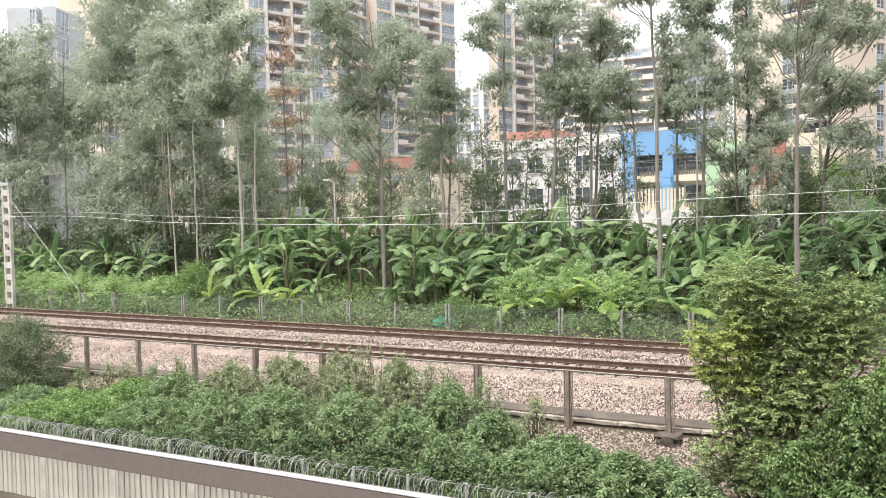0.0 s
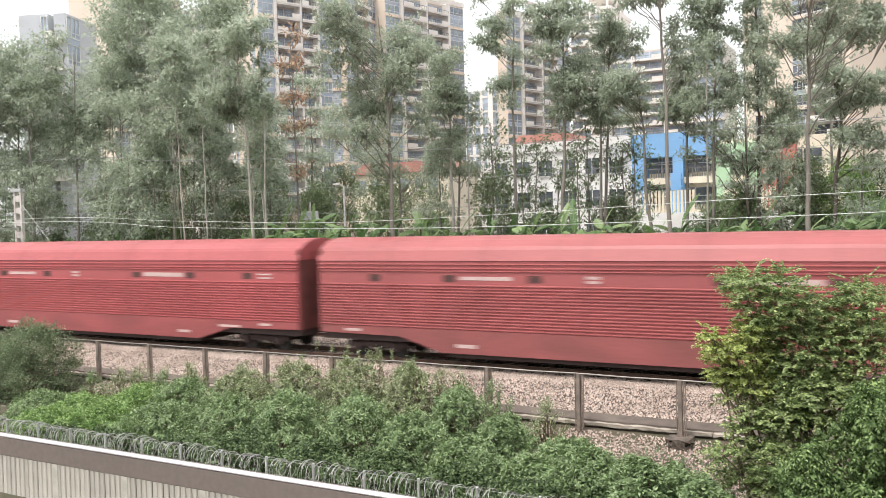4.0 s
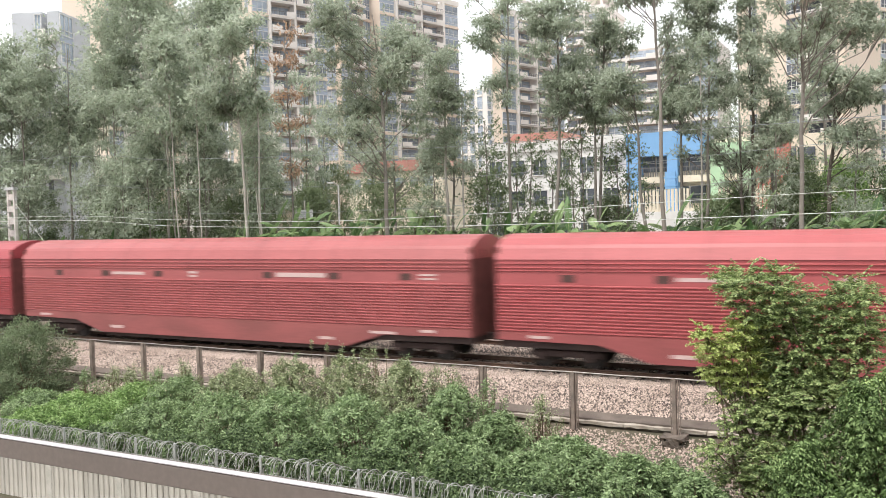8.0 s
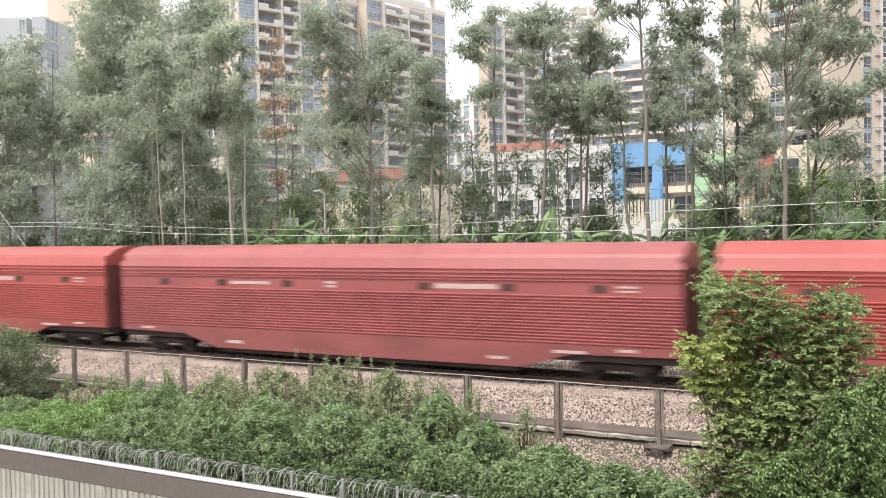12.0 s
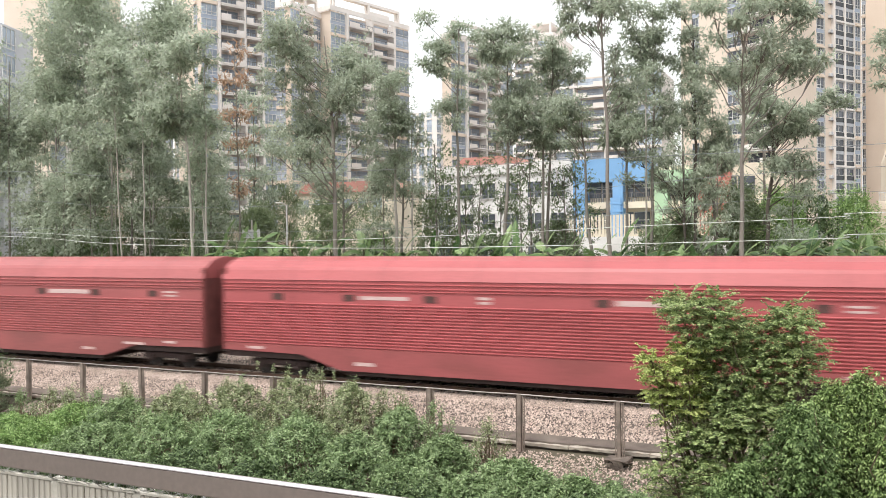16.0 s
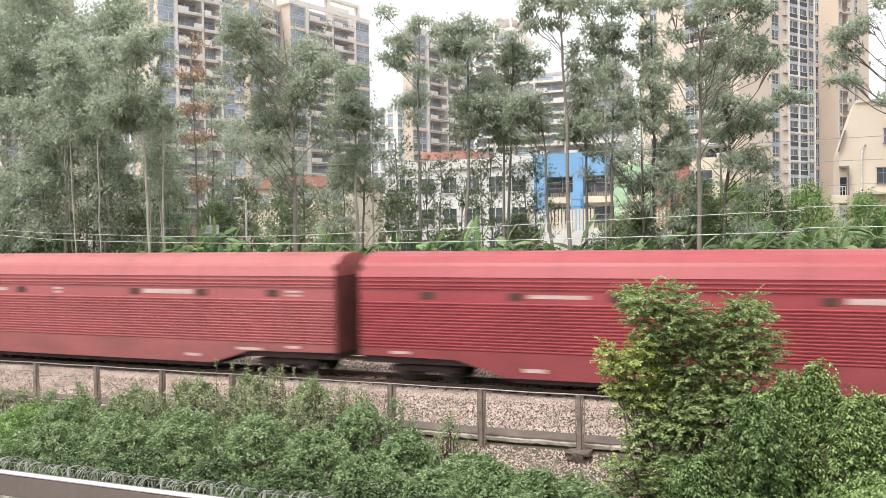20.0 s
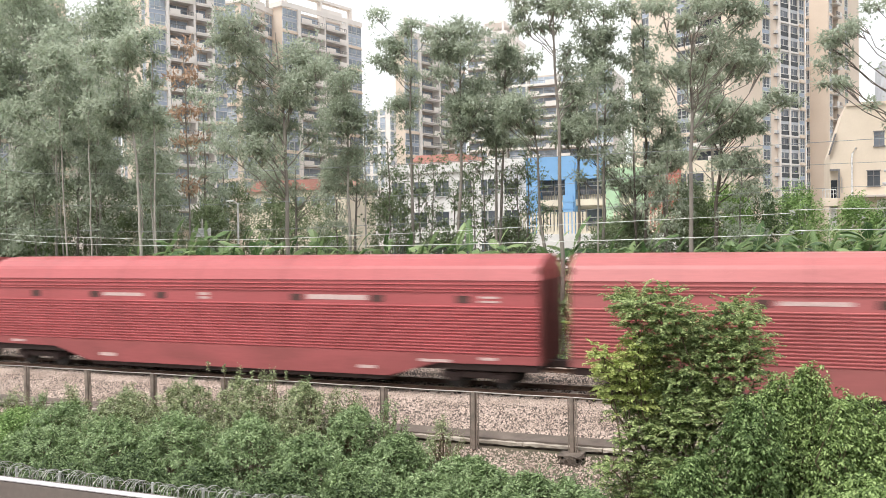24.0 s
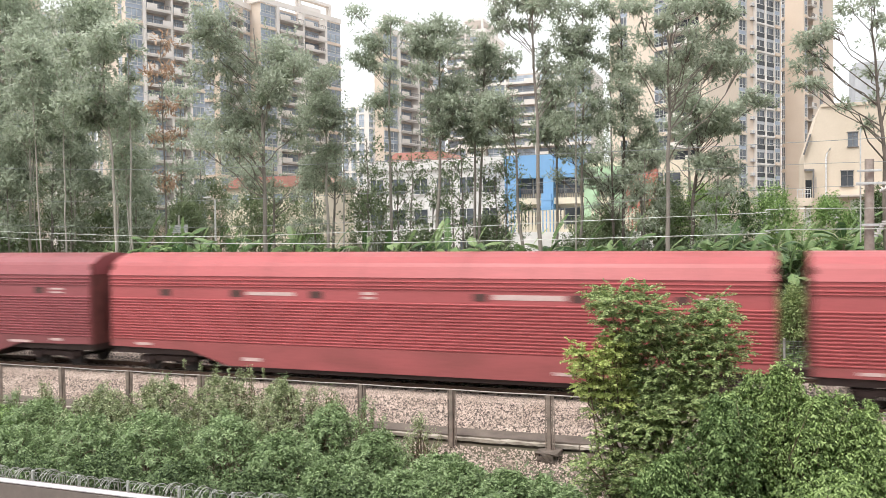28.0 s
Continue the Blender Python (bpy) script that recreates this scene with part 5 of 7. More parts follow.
def shrub(name, x, y, top, r, seed, leaf="leaf_shrub", n=3400, size=0.13, wide=0.42, form=2.4, pinnate=False, spray=4.2, rise=0.15, label="dense green shrub", z0=None, squash=1.0, hang=-0.15, group="shrubs on the bank", tiers=0.0, whorl=0, level=1.0):
    """Stems from the foot and leaves on many small sprays, thick on the outside, with an uneven outline."""
    rng = np.random.default_rng(seed)
    z0 = ground_z(y) - 0.05 if z0 is None else z0
    h = top - z0
    t = thing(name, x, y, z0, 0, label, "shrub", group)
    sprays = max(24, n // (whorl or 26))
    zz, aa = 0.04 + 0.96 * rng.random(sprays) ** 0.85, rng.uniform(0, 2 * np.pi, sprays)
    full = (1 - np.clip(zz, 0, 0.995) ** form) ** (1 / form) * (0.72 + 0.28 * np.minimum(1, zz * 3))
    lump = 1 + 0.16 * np.sin(aa * 3 + seed + zz * 4) + 0.12 * np.sin(aa * 5 + seed * 2 - zz * 9) + rng.normal(0, 0.07, sprays)
    if tiers:
        lump *= 1 + 0.32 * np.sin(2 * np.pi * tiers * zz + 1.3 * np.sin(aa + seed))
    rr = full * lump * rng.random(sprays) ** 0.38
    c = np.column_stack([r * rr * np.cos(aa), r * squash * rr * np.sin(aa), h * zz * (1 + 0.05 * np.sin(aa * 2 + seed)) - 0.06 * h * rng.random(sprays)])
    lines = []
    for i in rng.choice(sprays, min(26, sprays), replace=False):
        lines.append((limb_line(rng, (rng.normal(0, 0.12), rng.normal(0, 0.12), 0), c[i], 0.15), np.linspace(0.035, 0.006, 5)))
    st = link("stem", tubes("stem", lines, 4), M["stem"], t)
    if name == "wispy_weed":
        tagged(st, "thin upright weed stems", kind="stuff")
    m = n // sprays
    k = np.repeat(np.arange(sprays), m)
    out = unit(c * (1, 1, 0.6) + (0, 0, -0.1 * h))
    twig = unit(out * (1, 1, level) + rng.normal(0, 0.45, (sprays, 3)) * (1, 1, level) + (0, 0, rise))
    flat = unit(np.cross(twig, (0, 0, 1)) + rng.normal(0, 0.25, (sprays, 3)))
    u = np.tile((np.arange(m) + 0.5) / m, sprays)[:, None] + rng.normal(0, 0.04, (len(k), 1))
    reach = rng.uniform(0.6, 1.3, sprays)[k][:, None] * size * spray
    side = np.where(np.arange(len(k)) % 2 == 0, 1.0, -1.0)[:, None]
    sag = -0.35 * u**2 * reach * (0, 0, 1)
    if whorl:  # a rosette of drooping leaves at the end of each shoot
        side_a = unit(np.cross(twig, rng.normal(0, 1, (sprays, 3))))
        side_b = np.cross(twig, side_a)
        fi = np.tile(np.arange(m) * 2.4, sprays)[:, None] + rng.normal(0, 0.25, (len(k), 1))
        ring = side_a[k] * np.cos(fi) + side_b[k] * np.sin(fi)
        at = c[k] + ring * size * 0.15 - twig[k] * u * size * 1.1 + rng.normal(0, size * 0.1, (len(k), 3))
        way = ring * (0.45 + 0.8 * u) + twig[k] * (0.75 - 0.6 * u) + (0, 0, hang) + rng.normal(0, 0.16, (len(k), 3))
    elif pinnate:
        at = c[k] + twig[k] * (u - 0.35) * reach + sag + rng.normal(0, size * 0.12, (len(k), 3))
        way = twig[k] * 0.55 + flat[k] * side * 0.8 + rng.normal(0, 0.22, (len(k), 3)) + (0, 0, hang)
    else:
        at = c[k] + twig[k] * (u - 0.5) * reach + rng.normal(0, size * 0.55, (len(k), 3))
        way = twig[k] * 0.5 + flat[k] * side * 0.6 + rng.normal(0, 0.5, (len(k), 3)) + (0, 0, hang)
    at[:, 2] = np.maximum(at[:, 2], 0.02)
    up = unit(out[k] * 0.35 + (0, 0, 0.9) + rng.normal(0, 0.3, (len(k), 3)))
    if whorl:
        up = unit(twig[k] + (0, 0, 0.5) + rng.normal(0, 0.38, (len(k), 3)))
    ln = rng.uniform(0.65, 1.2, len(k)) * size * (1.05 - 0.35 * np.abs(u[:, 0] - 0.4))
    link("foliage", leaf_mesh("foliage", at, way, up, ln, ln * wide, 0.22), M[leaf], t)
    return t


def layered_bush(x, y, pads, seed, leaf, label, size=0.086, dense=8000):
    """Arching branches that end in flat layered sprays of paired leaves; pads: (aside of the foot, height, radius)."""
    rng = np.random.default_rng(seed)
    z0 = ground_z(y) - 0.05
    t = thing("tall_bush", x, y, z0, 0, label, "shrub", "shrubs on the bank")
    p = np.array(pads, float)
    c = np.column_stack([p[:, 0], rng.normal(0, 0.38, len(p)), p[:, 1] - z0])
    lines = [(limb_line(rng, (rng.normal(0, 0.12), rng.normal(0, 0.12), 0), q, 0.15), np.linspace(0.04, 0.01, 5)) for q in c]
    m = 24
    k = np.repeat(np.arange(len(p)), np.maximum(8, dense * p[:, 2] ** 2 / m).astype(int))
    d = rand_dirs(rng, len(k))
    d[:, 2] = np.where((d[:, 2] < -0.2) & (rng.random(len(k)) < 0.5), -d[:, 2], d[:, 2])
    foot = c[k] + d * (p[k, 2] * rng.random(len(k)) ** 0.5)[:, None] * (0.85, 0.85, 0.8)
    foot[:, 2] = np.round(foot[:, 2] / 0.2 + rng.normal(0, 0.16, len(k))) * 0.2  # layers
    side = rng.normal(0, 0.25, len(k))
    away = unit(np.column_stack([d[:, 0] + side, d[:, 1] - 0.25 + side, 0.22 + 0.35 * np.clip(d[:, 2], 0, 1) + rng.normal(0, 0.16, len(k))]))
    long = rng.uniform(0.22, 0.5, len(k)) * np.clip(p[k, 2] / 0.5, 0.6, 1.1)
    for i in rng.choice(len(k), min(90, len(k)), replace=False):
        lines.append((np.array([c[k[i]], foot[i], foot[i] + away[i] * long[i] * 0.9]), np.array([0.012, 0.008, 0.003])))
    link("stem", tubes("stem", lines, 4), M["stem"], t)
    j = np.repeat(np.arange(len(k)), m)
    u = np.tile((np.arange(m) + 0.5) / m, len(k))[:, None] + rng.normal(0, 0.03, (len(j), 1))
    flat = unit(np.cross(away, (0, 0, 1)) + rng.normal(0, 0.2, (len(k), 3)))
    hand = np.where(np.arange(len(j)) % 2 == 0, 1.0, -1.0)[:, None]
    at = foot[j] + away[j] * u * long[j][:, None] - 0.3 * u**2 * long[j][:, None] * (0, 0, 1) + rng.normal(0, 0.012, (len(j), 3))
    at[:, 2] = np.maximum(at[:, 2], 0.02)
    way = away[j] * 0.6 + flat[j] * hand * 0.8 + rng.normal(0, 0.2, (len(j), 3)) + (0, 0, -0.12)
    up = unit(d[j] * 0.3 + (0, -0.1, 0.9) + rng.normal(0, 0.26, (len(j), 3)))
    ln = rng.uniform(0.7, 1.2, len(j)) * size * (1.1 - 0.3 * u[:, 0])
    link("foliage", leaf_mesh("foliage", at, way, up, ln, ln * 0.56, 0.22), M[leaf], t)
    return t


BLADES = []
for b in range(4):  # banana leaf: a stalk and a long arched blade, torn into strips that hang from a pale midrib
    rng_b = np.random.default_rng(40 + b)
    n_b = 27
    s_b = np.linspace(0, 1, n_b)
    ang_b = (0.12, 0.45, 0.75, 1.05)[b] + (0.7, 1.25, 1.6, 1.75)[b] * s_b**1.25
    px = np.concatenate([[0], np.cumsum(np.sin(ang_b[:-1]) / (n_b - 1))])
    pz = np.concatenate([[0], np.cumsum(np.cos(ang_b[:-1]) / (n_b - 1))])
    wd = 0.135 * np.clip((s_b - 0.17) / 0.16, 0, 1) ** 0.6 * np.clip((1.02 - s_b) / 0.28, 0, 1) ** 0.6 + 0.007
    vv, ff, mm = [], [], []
    for sd in (-1, 1):
        hang = 0.45
        for i in range(4, n_b - 1):
            if rng_b.random() < 0.28:
                hang = rng_b.uniform(0.2, 0.85)
            row = []
            for q, pull in ((i, 0.02), (i + 1, -0.06 if rng_b.random() < 0.25 else 0.0)):
                w = wd[q] * rng_b.uniform(0.94, 1.04)
                dx, dz = math.sin(ang_b[q]), math.cos(ang_b[q])
                row.append((px[q], 0.0, pz[q]))
                row.append((px[q] + (0.3 * w + pull * 0.16) * dx - w * hang * 0.25 * dz, sd * w * (1 - 0.22 * hang), pz[q] + (0.3 * w + pull * 0.16) * dz - w * hang * 0.85))
            k = len(vv)
            vv += row
            ff.append((k, k + 1, k + 3, k + 2))
            mm.append(0)
    for i in range(n_b - 1):  # stalk and midrib
        k = len(vv)
        ra, rb = 0.011 * (1.15 - s_b[i]), 0.011 * (1.15 - s_b[i + 1])
        vv += [(px[i], -ra, pz[i] + 0.006), (px[i], ra, pz[i] + 0.006), (px[i + 1], rb, pz[i + 1] + 0.006), (px[i + 1], -rb, pz[i + 1] + 0.006), (px[i], 0, pz[i] - 0.012), (px[i + 1], 0, pz[i + 1] - 0.012)]
        ff += [(k, k + 1, k + 2, k + 3), (k + 1, k + 4, k + 5, k + 2), (k + 4, k, k + 3, k + 5)]
        mm += [1, 1, 1]
    BLADES.append((vv, ff, mm))


def blade_mesh(b, young):
    vv, ff, mm = BLADES[b]
    me = raw_mesh("leaf", vv, ff)
    me.materials.append(M["leaf_banana_young" if young else "leaf_banana"])
    me.materials.append(M["banana_rib"])
    me.polygons.foreach_set("material_index", mm)
    return me


BLADE_ME = {(b, yg): blade_mesh(b, yg) for b in range(4) for yg in (False, True)}


def banana(x, y, top, seed, leaves=9, young=False, spread=1.0):
    """Thick soft stem with a fountain of great leaves that arch over and hang, each a part."""
    rng = np.random.default_rng(seed)
    z0 = ground_z(y) - 0.1
    h = max(0.9, top - z0)
    t = thing("banana_plant", x, y, z0, 0, "young yellow-green banana plant" if young else "leafy green banana plant with broad arching leaves", "banana plant", "banana plants")
    L0 = min(2.35, 0.62 * h + 0.3)
    sh = h * 0.30 if young else max(0.3, h - 0.66 * L0)
    link("stem", tubes("stem", [(limb_line(rng, (0, 0, 0), (rng.normal(0, 0.06), rng.normal(0, 0.06), sh), 0.05), np.linspace(0.13, 0.06, 5) * (0.5 if young else 1))], 8), M["banana_stem"], t)
    for i in range(leaves):
        b = int(rng.choice(4, p=(0.10, 0.28, 0.32, 0.30) if young else (0.05, 0.2, 0.3, 0.45)))
        if i == 0:
            b = 0
        lf = link("leaf", BLADE_ME[(b, young)], None, t)
        L = ((h - sh) * 1.15 if young else L0) * rng.uniform(0.72, 1.12) * spread * (1.0 if i < 4 or young else 0.88)
        lf.location = (0, 0, sh * (0.97 if i < 4 or young else rng.uniform(0.55, 0.95)))
        lf.rotation_euler = (rng.normal(0, 0.18), rng.normal(0.08, 0.18), i * 2.4 + rng.normal(0, 0.4))
        lf.scale = (L, L * (0.65 if b == 0 else rng.uniform(0.85, 1.2)), L)
    return t


# row of tall trees, from the left
full = "tall eucalyptus tree with full grey-green crown"
tall_tree(-86.0, 50.0, 20.0, 5.0, 0.26, 31, clumps=60)
tall_tree(-79.0, 55.0, 22.0, 5.0, 0.26, 30, clumps=60)
leafy(-72.6, 52, [(0.2, 22.3, 1.58), (-1.9, 20.7, 1.87), (2.3, 19.8, 1.57), (-1.7, 17.5, 2.14), (2.7, 16.6, 1.98), (-0.7, 14, 2.24), (3.7, 13.4, 1.77), (-5, 18.8, 2.18), (-4.4, 22, 1.85)], seed=1, thick=0.6, leaf="leaf_tree_haze", label="tall eucalyptus tree with full grey-green crown")
leafy(-68.8, 54, [(1.7, 22, 1.47), (-0.3, 20.5, 1.59), (2.9, 19, 1.67), (-1.7, 17.9, 1.93), (1.8, 16.3, 1.89), (-1, 15, 1.92), (2.4, 13.4, 1.88), (-0.2, 11.7, 1.6)], seed=2, thick=0.55, leaf="leaf_tree_haze", label="tall eucalyptus tree with full grey-green crown")
leafy(-63.9, 55, [(0.2, 24, 1.97), (-1.6, 22.7, 1.78), (3.1, 22.3, 1.93), (0.8, 20.5, 2.27), (4.9, 20.3, 1.71), (-2.2, 20.2, 1.58), (2.6, 18.2, 2.05), (-0.5, 17.2, 1.88), (3.5, 15.6, 1.73), (0.5, 14.6, 1.77)], seed=3, thick=0.6, leaf="leaf_tree_haze", label="tall eucalyptus tree with full grey-green crown")
leafy(-62.4, 58, [(-1.9, 25.6, 2.15), (2, 24.9, 2.31), (4.1, 23.5, 1.76), (0.4, 26.6, 2.33), (3.2, 26.7, 1.88), (0.8, 22.9, 1.9), (-3.1, 27.6, 1.94)], seed=4, thick=0.6, leaf="leaf_tree_haze", label="tall eucalyptus tree with full grey-green crown")
leafy(-52.1, 50, [(1.8, 20.5, 1.25), (0.2, 19.2, 1.54), (2.8, 18.5, 1.51), (0.8, 17.5, 1.72), (3.3, 16.9, 1.24), (0.7, 15.6, 1.72), (-1.8, 15.1, 1.47), (2.8, 14.7, 1.25), (-0.4, 13.4, 1.37), (2.1, 12.8, 1.17)], seed=5, thick=0.6, leaf="leaf_tree_haze", bark="bark_white", label="tall pale-stemmed eucalyptus tree with full crown")
leafy(-53.7, 56, [(-0.2, 24.2, 1.87), (2.3, 24, 1.65), (-1.2, 23.5, 1.69), (1.2, 22.4, 1.56), (0.5, 25.7, 1.67), (3, 22.7, 1.26)], seed=6, thick=0.6, leaf="leaf_tree_haze", label="tall eucalyptus tree with full grey-green crown")
leafy(-39.82, 45.5, [(0.2, 18.8, 1.01), (-1.1, 18, 1.18), (1.2, 18.1, 0.69), (-1.8, 16.9, 1.34), (0.1, 17, 0.94), (-3, 18.1, 1.04), (-3.3, 16.3, 1.12), (-0.7, 14.3, 1.1), (-1.7, 12.8, 1.11), (0.8, 13.2, 0.86), (-2.6, 14.1, 1.04)], seed=7, thick=0.7, leaf="leaf_tree_haze", bark="bark_white", label="tall pale-stemmed eucalyptus tree with loose crown")
leafy(-27.25, 43.5, [(-1.4, 17.6, 1.23), (-3, 16.8, 1.18), (0.2, 16.7, 1.08), (-2.1, 15.5, 1.44), (-3.3, 14.9, 1.0), (0.2, 15.1, 1.28), (1.8, 15.7, 0.86), (2.7, 15.1, 0.66), (-3.1, 13.6, 1.0), (-1.4, 13.8, 1.31), (0.5, 13.2, 1.08), (1.7, 13.8, 0.86), (-1.1, 12, 1.23), (-3.1, 11.8, 1.12), (0.8, 11.6, 0.88), (-2.4, 10.4, 1.04), (-0.3, 10.2, 0.89)], seed=11, stem_r=0.2, thick=0.8, label="tall eucalyptus tree with broad domed grey-green crown")
leafy(-27.1, 51, [(-0.6, 16.1, 0.84), (0.7, 15.6, 0.76), (-1.1, 14.7, 1), (0.6, 14.1, 0.95), (1.3, 12.8, 0.68), (-0.5, 12.7, 1), (-1.6, 11.3, 0.85), (0.6, 11.1, 0.69), (-0.8, 9.9, 0.77)], seed=12, thick=1, bark="bark_white", label="tall pale-stemmed eucalyptus tree with thin crown")
leafy(-23.9, 54, [(-1.5, 20.4, 0.63), (0.2, 20.1, 0.78), (1.2, 19.4, 0.62), (-1.7, 18.9, 0.63), (-0.2, 18.2, 0.71), (-2, 17.5, 0.55), (0.5, 16.5, 0.78), (-0.3, 15.2, 0.71), (-1.6, 14.6, 0.63), (0.1, 13.3, 0.71)], seed=13, thick=1, leaf="leaf_tree_haze", label="tall thin eucalyptus tree with sparse crown")
leafy(-19.5, 52, [(0.1, 19, 0.96), (-0.7, 18.3, 0.89), (1.1, 18.4, 0.88), (-0.1, 17.2, 1.11), (1.5, 17, 0.88), (-1.2, 17.3, 0.67), (-0.5, 15.6, 0.96), (0.9, 15.4, 1.03), (1.9, 14.8, 0.8), (0.2, 13.8, 1.03), (1.6, 13.4, 0.88), (-1, 13.8, 0.82), (0.6, 12, 0.88), (2, 12.1, 0.73), (-0.7, 12.1, 0.74)], seed=14, thick=1.05, stem_r=0.18, label="tall eucalyptus tree with dense dark green crown")
leafy(-17.6, 55, [(0.4, 17.6, 0.65), (1.1, 17.9, 0.42), (-0.3, 16.8, 0.58), (1.3, 16.5, 0.68), (2.3, 17, 0.53), (0.1, 15.7, 0.65), (1.8, 16, 0.53)], seed=15, thick=1.4, label="tall eucalyptus tree with rounded small crown")
leafy(-10.57, 43, [(-2.4, 17.2, 0.5), (-1.3, 17.1, 0.59), (-0.3, 17.3, 0.49), (0.8, 17, 0.55), (-2, 16.3, 0.45), (-0.9, 16.6, 0.39), (0.5, 16.3, 0.4), (0, 17.9, 0.73), (-1.4, 18.1, 0.73), (0.4, 14.1, 0.56), (1.2, 13.4, 0.49), (0.7, 12.9, 0.49)], seed=16, thick=1.05, stem_r=0.17, label="tall thin eucalyptus tree with open forked top")
leafy(-13.0, 50, [(-1.3, 13.1, 0.9), (-2.1, 12.3, 0.66), (-0.6, 12.5, 0.72), (-1, 11.7, 0.62), (-1.9, 11.2, 0.48)], seed=17, thick=1.1, label="eucalyptus tree with dense rounded dome of leaves")
leafy(-10.0, 51, [(-0.6, 18.9, 0.58), (0.4, 18.6, 0.68), (-1, 17.4, 0.51), (0.6, 17.3, 0.61), (-0.2, 16.3, 0.61), (0.9, 15.9, 0.51), (-0.8, 15.4, 0.58), (0.3, 14.6, 0.68), (-0.5, 13.6, 0.58), (0.8, 13.2, 0.61), (-0, 12.1, 0.61), (-0.8, 11.3, 0.51), (1.1, 11.6, 0.51)], seed=18, thick=1.35, stem_r=0.13, label="tall narrow eucalyptus tree with loose crown")
leafy(-7.7, 53, [(-0.9, 19, 0.59), (-0, 17.5, 0.62), (-0.6, 15.8, 0.7), (-0, 14.1, 0.69), (-0.8, 12.4, 0.63), (0.2, 11.6, 0.59), (0.7, 13, 0.48), (0.6, 16.1, 0.48)], seed=19, thick=1.1, bark="bark_dark", label="tall eucalyptus tree with dark stem and loose crown")
leafy(-4.12, 43, [(-1.6, 16.5, 0.68), (-0.8, 15.6, 0.5), (0.7, 16.4, 0.66), (1.9, 16.2, 0.76), (2.9, 15.9, 0.54), (1.1, 15.4, 0.61), (2.4, 15.3, 0.49), (-0.8, 13.8, 0.72), (0, 13.6, 0.63), (-1.6, 13.2, 0.45), (0.6, 13, 0.61), (1.6, 13.9, 0.54), (2.6, 14.3, 0.54), (3.3, 13.7, 0.48), (2.3, 13.3, 0.6), (3.7, 12.8, 0.32)], seed=20, thick=1.05, stem_r=0.19, label="tall eucalyptus tree with spreading layered crown")
leafy(-3.4, 51, [(0.1, 14, 0.52), (3.8, 12.7, 0.57), (3.2, 13.1, 0.35), (-0, 12.3, 0.88), (1.4, 11.9, 0.8), (-1.1, 11.7, 0.66), (2.1, 11.2, 0.51), (0.8, 11, 0.71), (-0.3, 10.8, 0.59), (1.3, 9.3, 0.64), (2.2, 8.8, 0.51), (0.4, 9.2, 0.58)], seed=21, thick=1.3, bark="bark_dark", stem_r=0.2, label="tall dark-stemmed eucalyptus tree with layered crown")
leafy(6.2, 47, [(-3.6, 14.8, 0.57), (-2.9, 15, 0.46), (-4, 14.2, 0.4), (-3.3, 13.8, 0.51), (-4, 13.1, 0.32), (-2.9, 13, 0.4), (-3.6, 12.3, 0.31), (-2.4, 16, 0.37), (-1.8, 16.3, 0.51), (-1, 16.2, 0.45), (-0.6, 15.4, 0.39), (-0.8, 13.3, 0.36), (-0.6, 11.9, 0.39), (-0.9, 10.7, 0.31), (-2.1, 11.4, 0.25), (0.3, 14.9, 0.66), (1.1, 13.2, 0.66)], seed=22, thick=0.85, fill=0.2, bark="bark_dark", stem_r=0.2, label="leaning eucalyptus tree with sparse open crown")
leafy(-17.1, 53, [(-0.2, 14.2, 0.96), (-1, 12.8, 0.89), (0.4, 12.7, 0.81), (-0.2, 11.4, 0.74), (1, 14, 0.62), (1.1, 11.3, 0.59)], seed=41, thick=1.4, label="eucalyptus tree with dense low grey-green crown")
leafy(-11.5, 52, [(-0.4, 13.4, 0.7), (0.4, 12.6, 0.63), (-1.2, 12.7, 0.64), (-0.3, 11.6, 0.67), (-1.2, 11.3, 0.53), (0.6, 11.4, 0.52), (-0.8, 14.1, 0.49)], seed=42, thick=1.5, label="eucalyptus tree with dense low grey-green crown")
leafy(-54.0, 54, [(1.7, 14, 1.44), (-0.3, 12.2, 1.56), (2.9, 12, 1.24), (1.2, 10.2, 1.44), (-1.1, 9.8, 1.27), (3.1, 9.6, 1.14)], seed=43, label="young eucalyptus tree with pale green crown")
leafy(-59.0, 52, [(-0, 11.7, 1.47), (2.9, 11.6, 1.34), (1.3, 9.8, 1.55), (-1.5, 10, 1.38), (3.6, 9.2, 1.15), (0.8, 7.9, 1.27)], seed=44, leaf="leaf_tree_haze", label="young eucalyptus tree with pale green crown")
leafy(-6.6, 54, [(0.1, 12.2, 0.63), (0.6, 10.8, 0.63), (-0.3, 10.5, 0.56), (0.9, 9.6, 0.52), (0, 9.2, 0.56), (-0.4, 13.5, 0.49)], seed=45, thick=1.1, label="eucalyptus tree with loose low crown")
leafy(-33.6, 55, [(1.1, 10.4, 0.92), (3, 10.7, 0.91), (-0.9, 10.1, 0.93), (2, 9.1, 0.83), (-2.9, 10.5, 0.86), (0.1, 8.9, 0.84), (-1.6, 9, 0.76)], seed=46, thick=0.8, label="young eucalyptus tree with thin leafy twigs")
leafy(-28.4, 55, [(-0.4, 10.2, 0.9), (1.4, 10.1, 0.81), (-0.9, 8.8, 0.82), (0.9, 8.7, 0.73), (-1.8, 9.8, 0.74), (0.1, 11.4, 0.73)], seed=47, thick=0.7, label="young eucalyptus tree with thin leafy twigs")
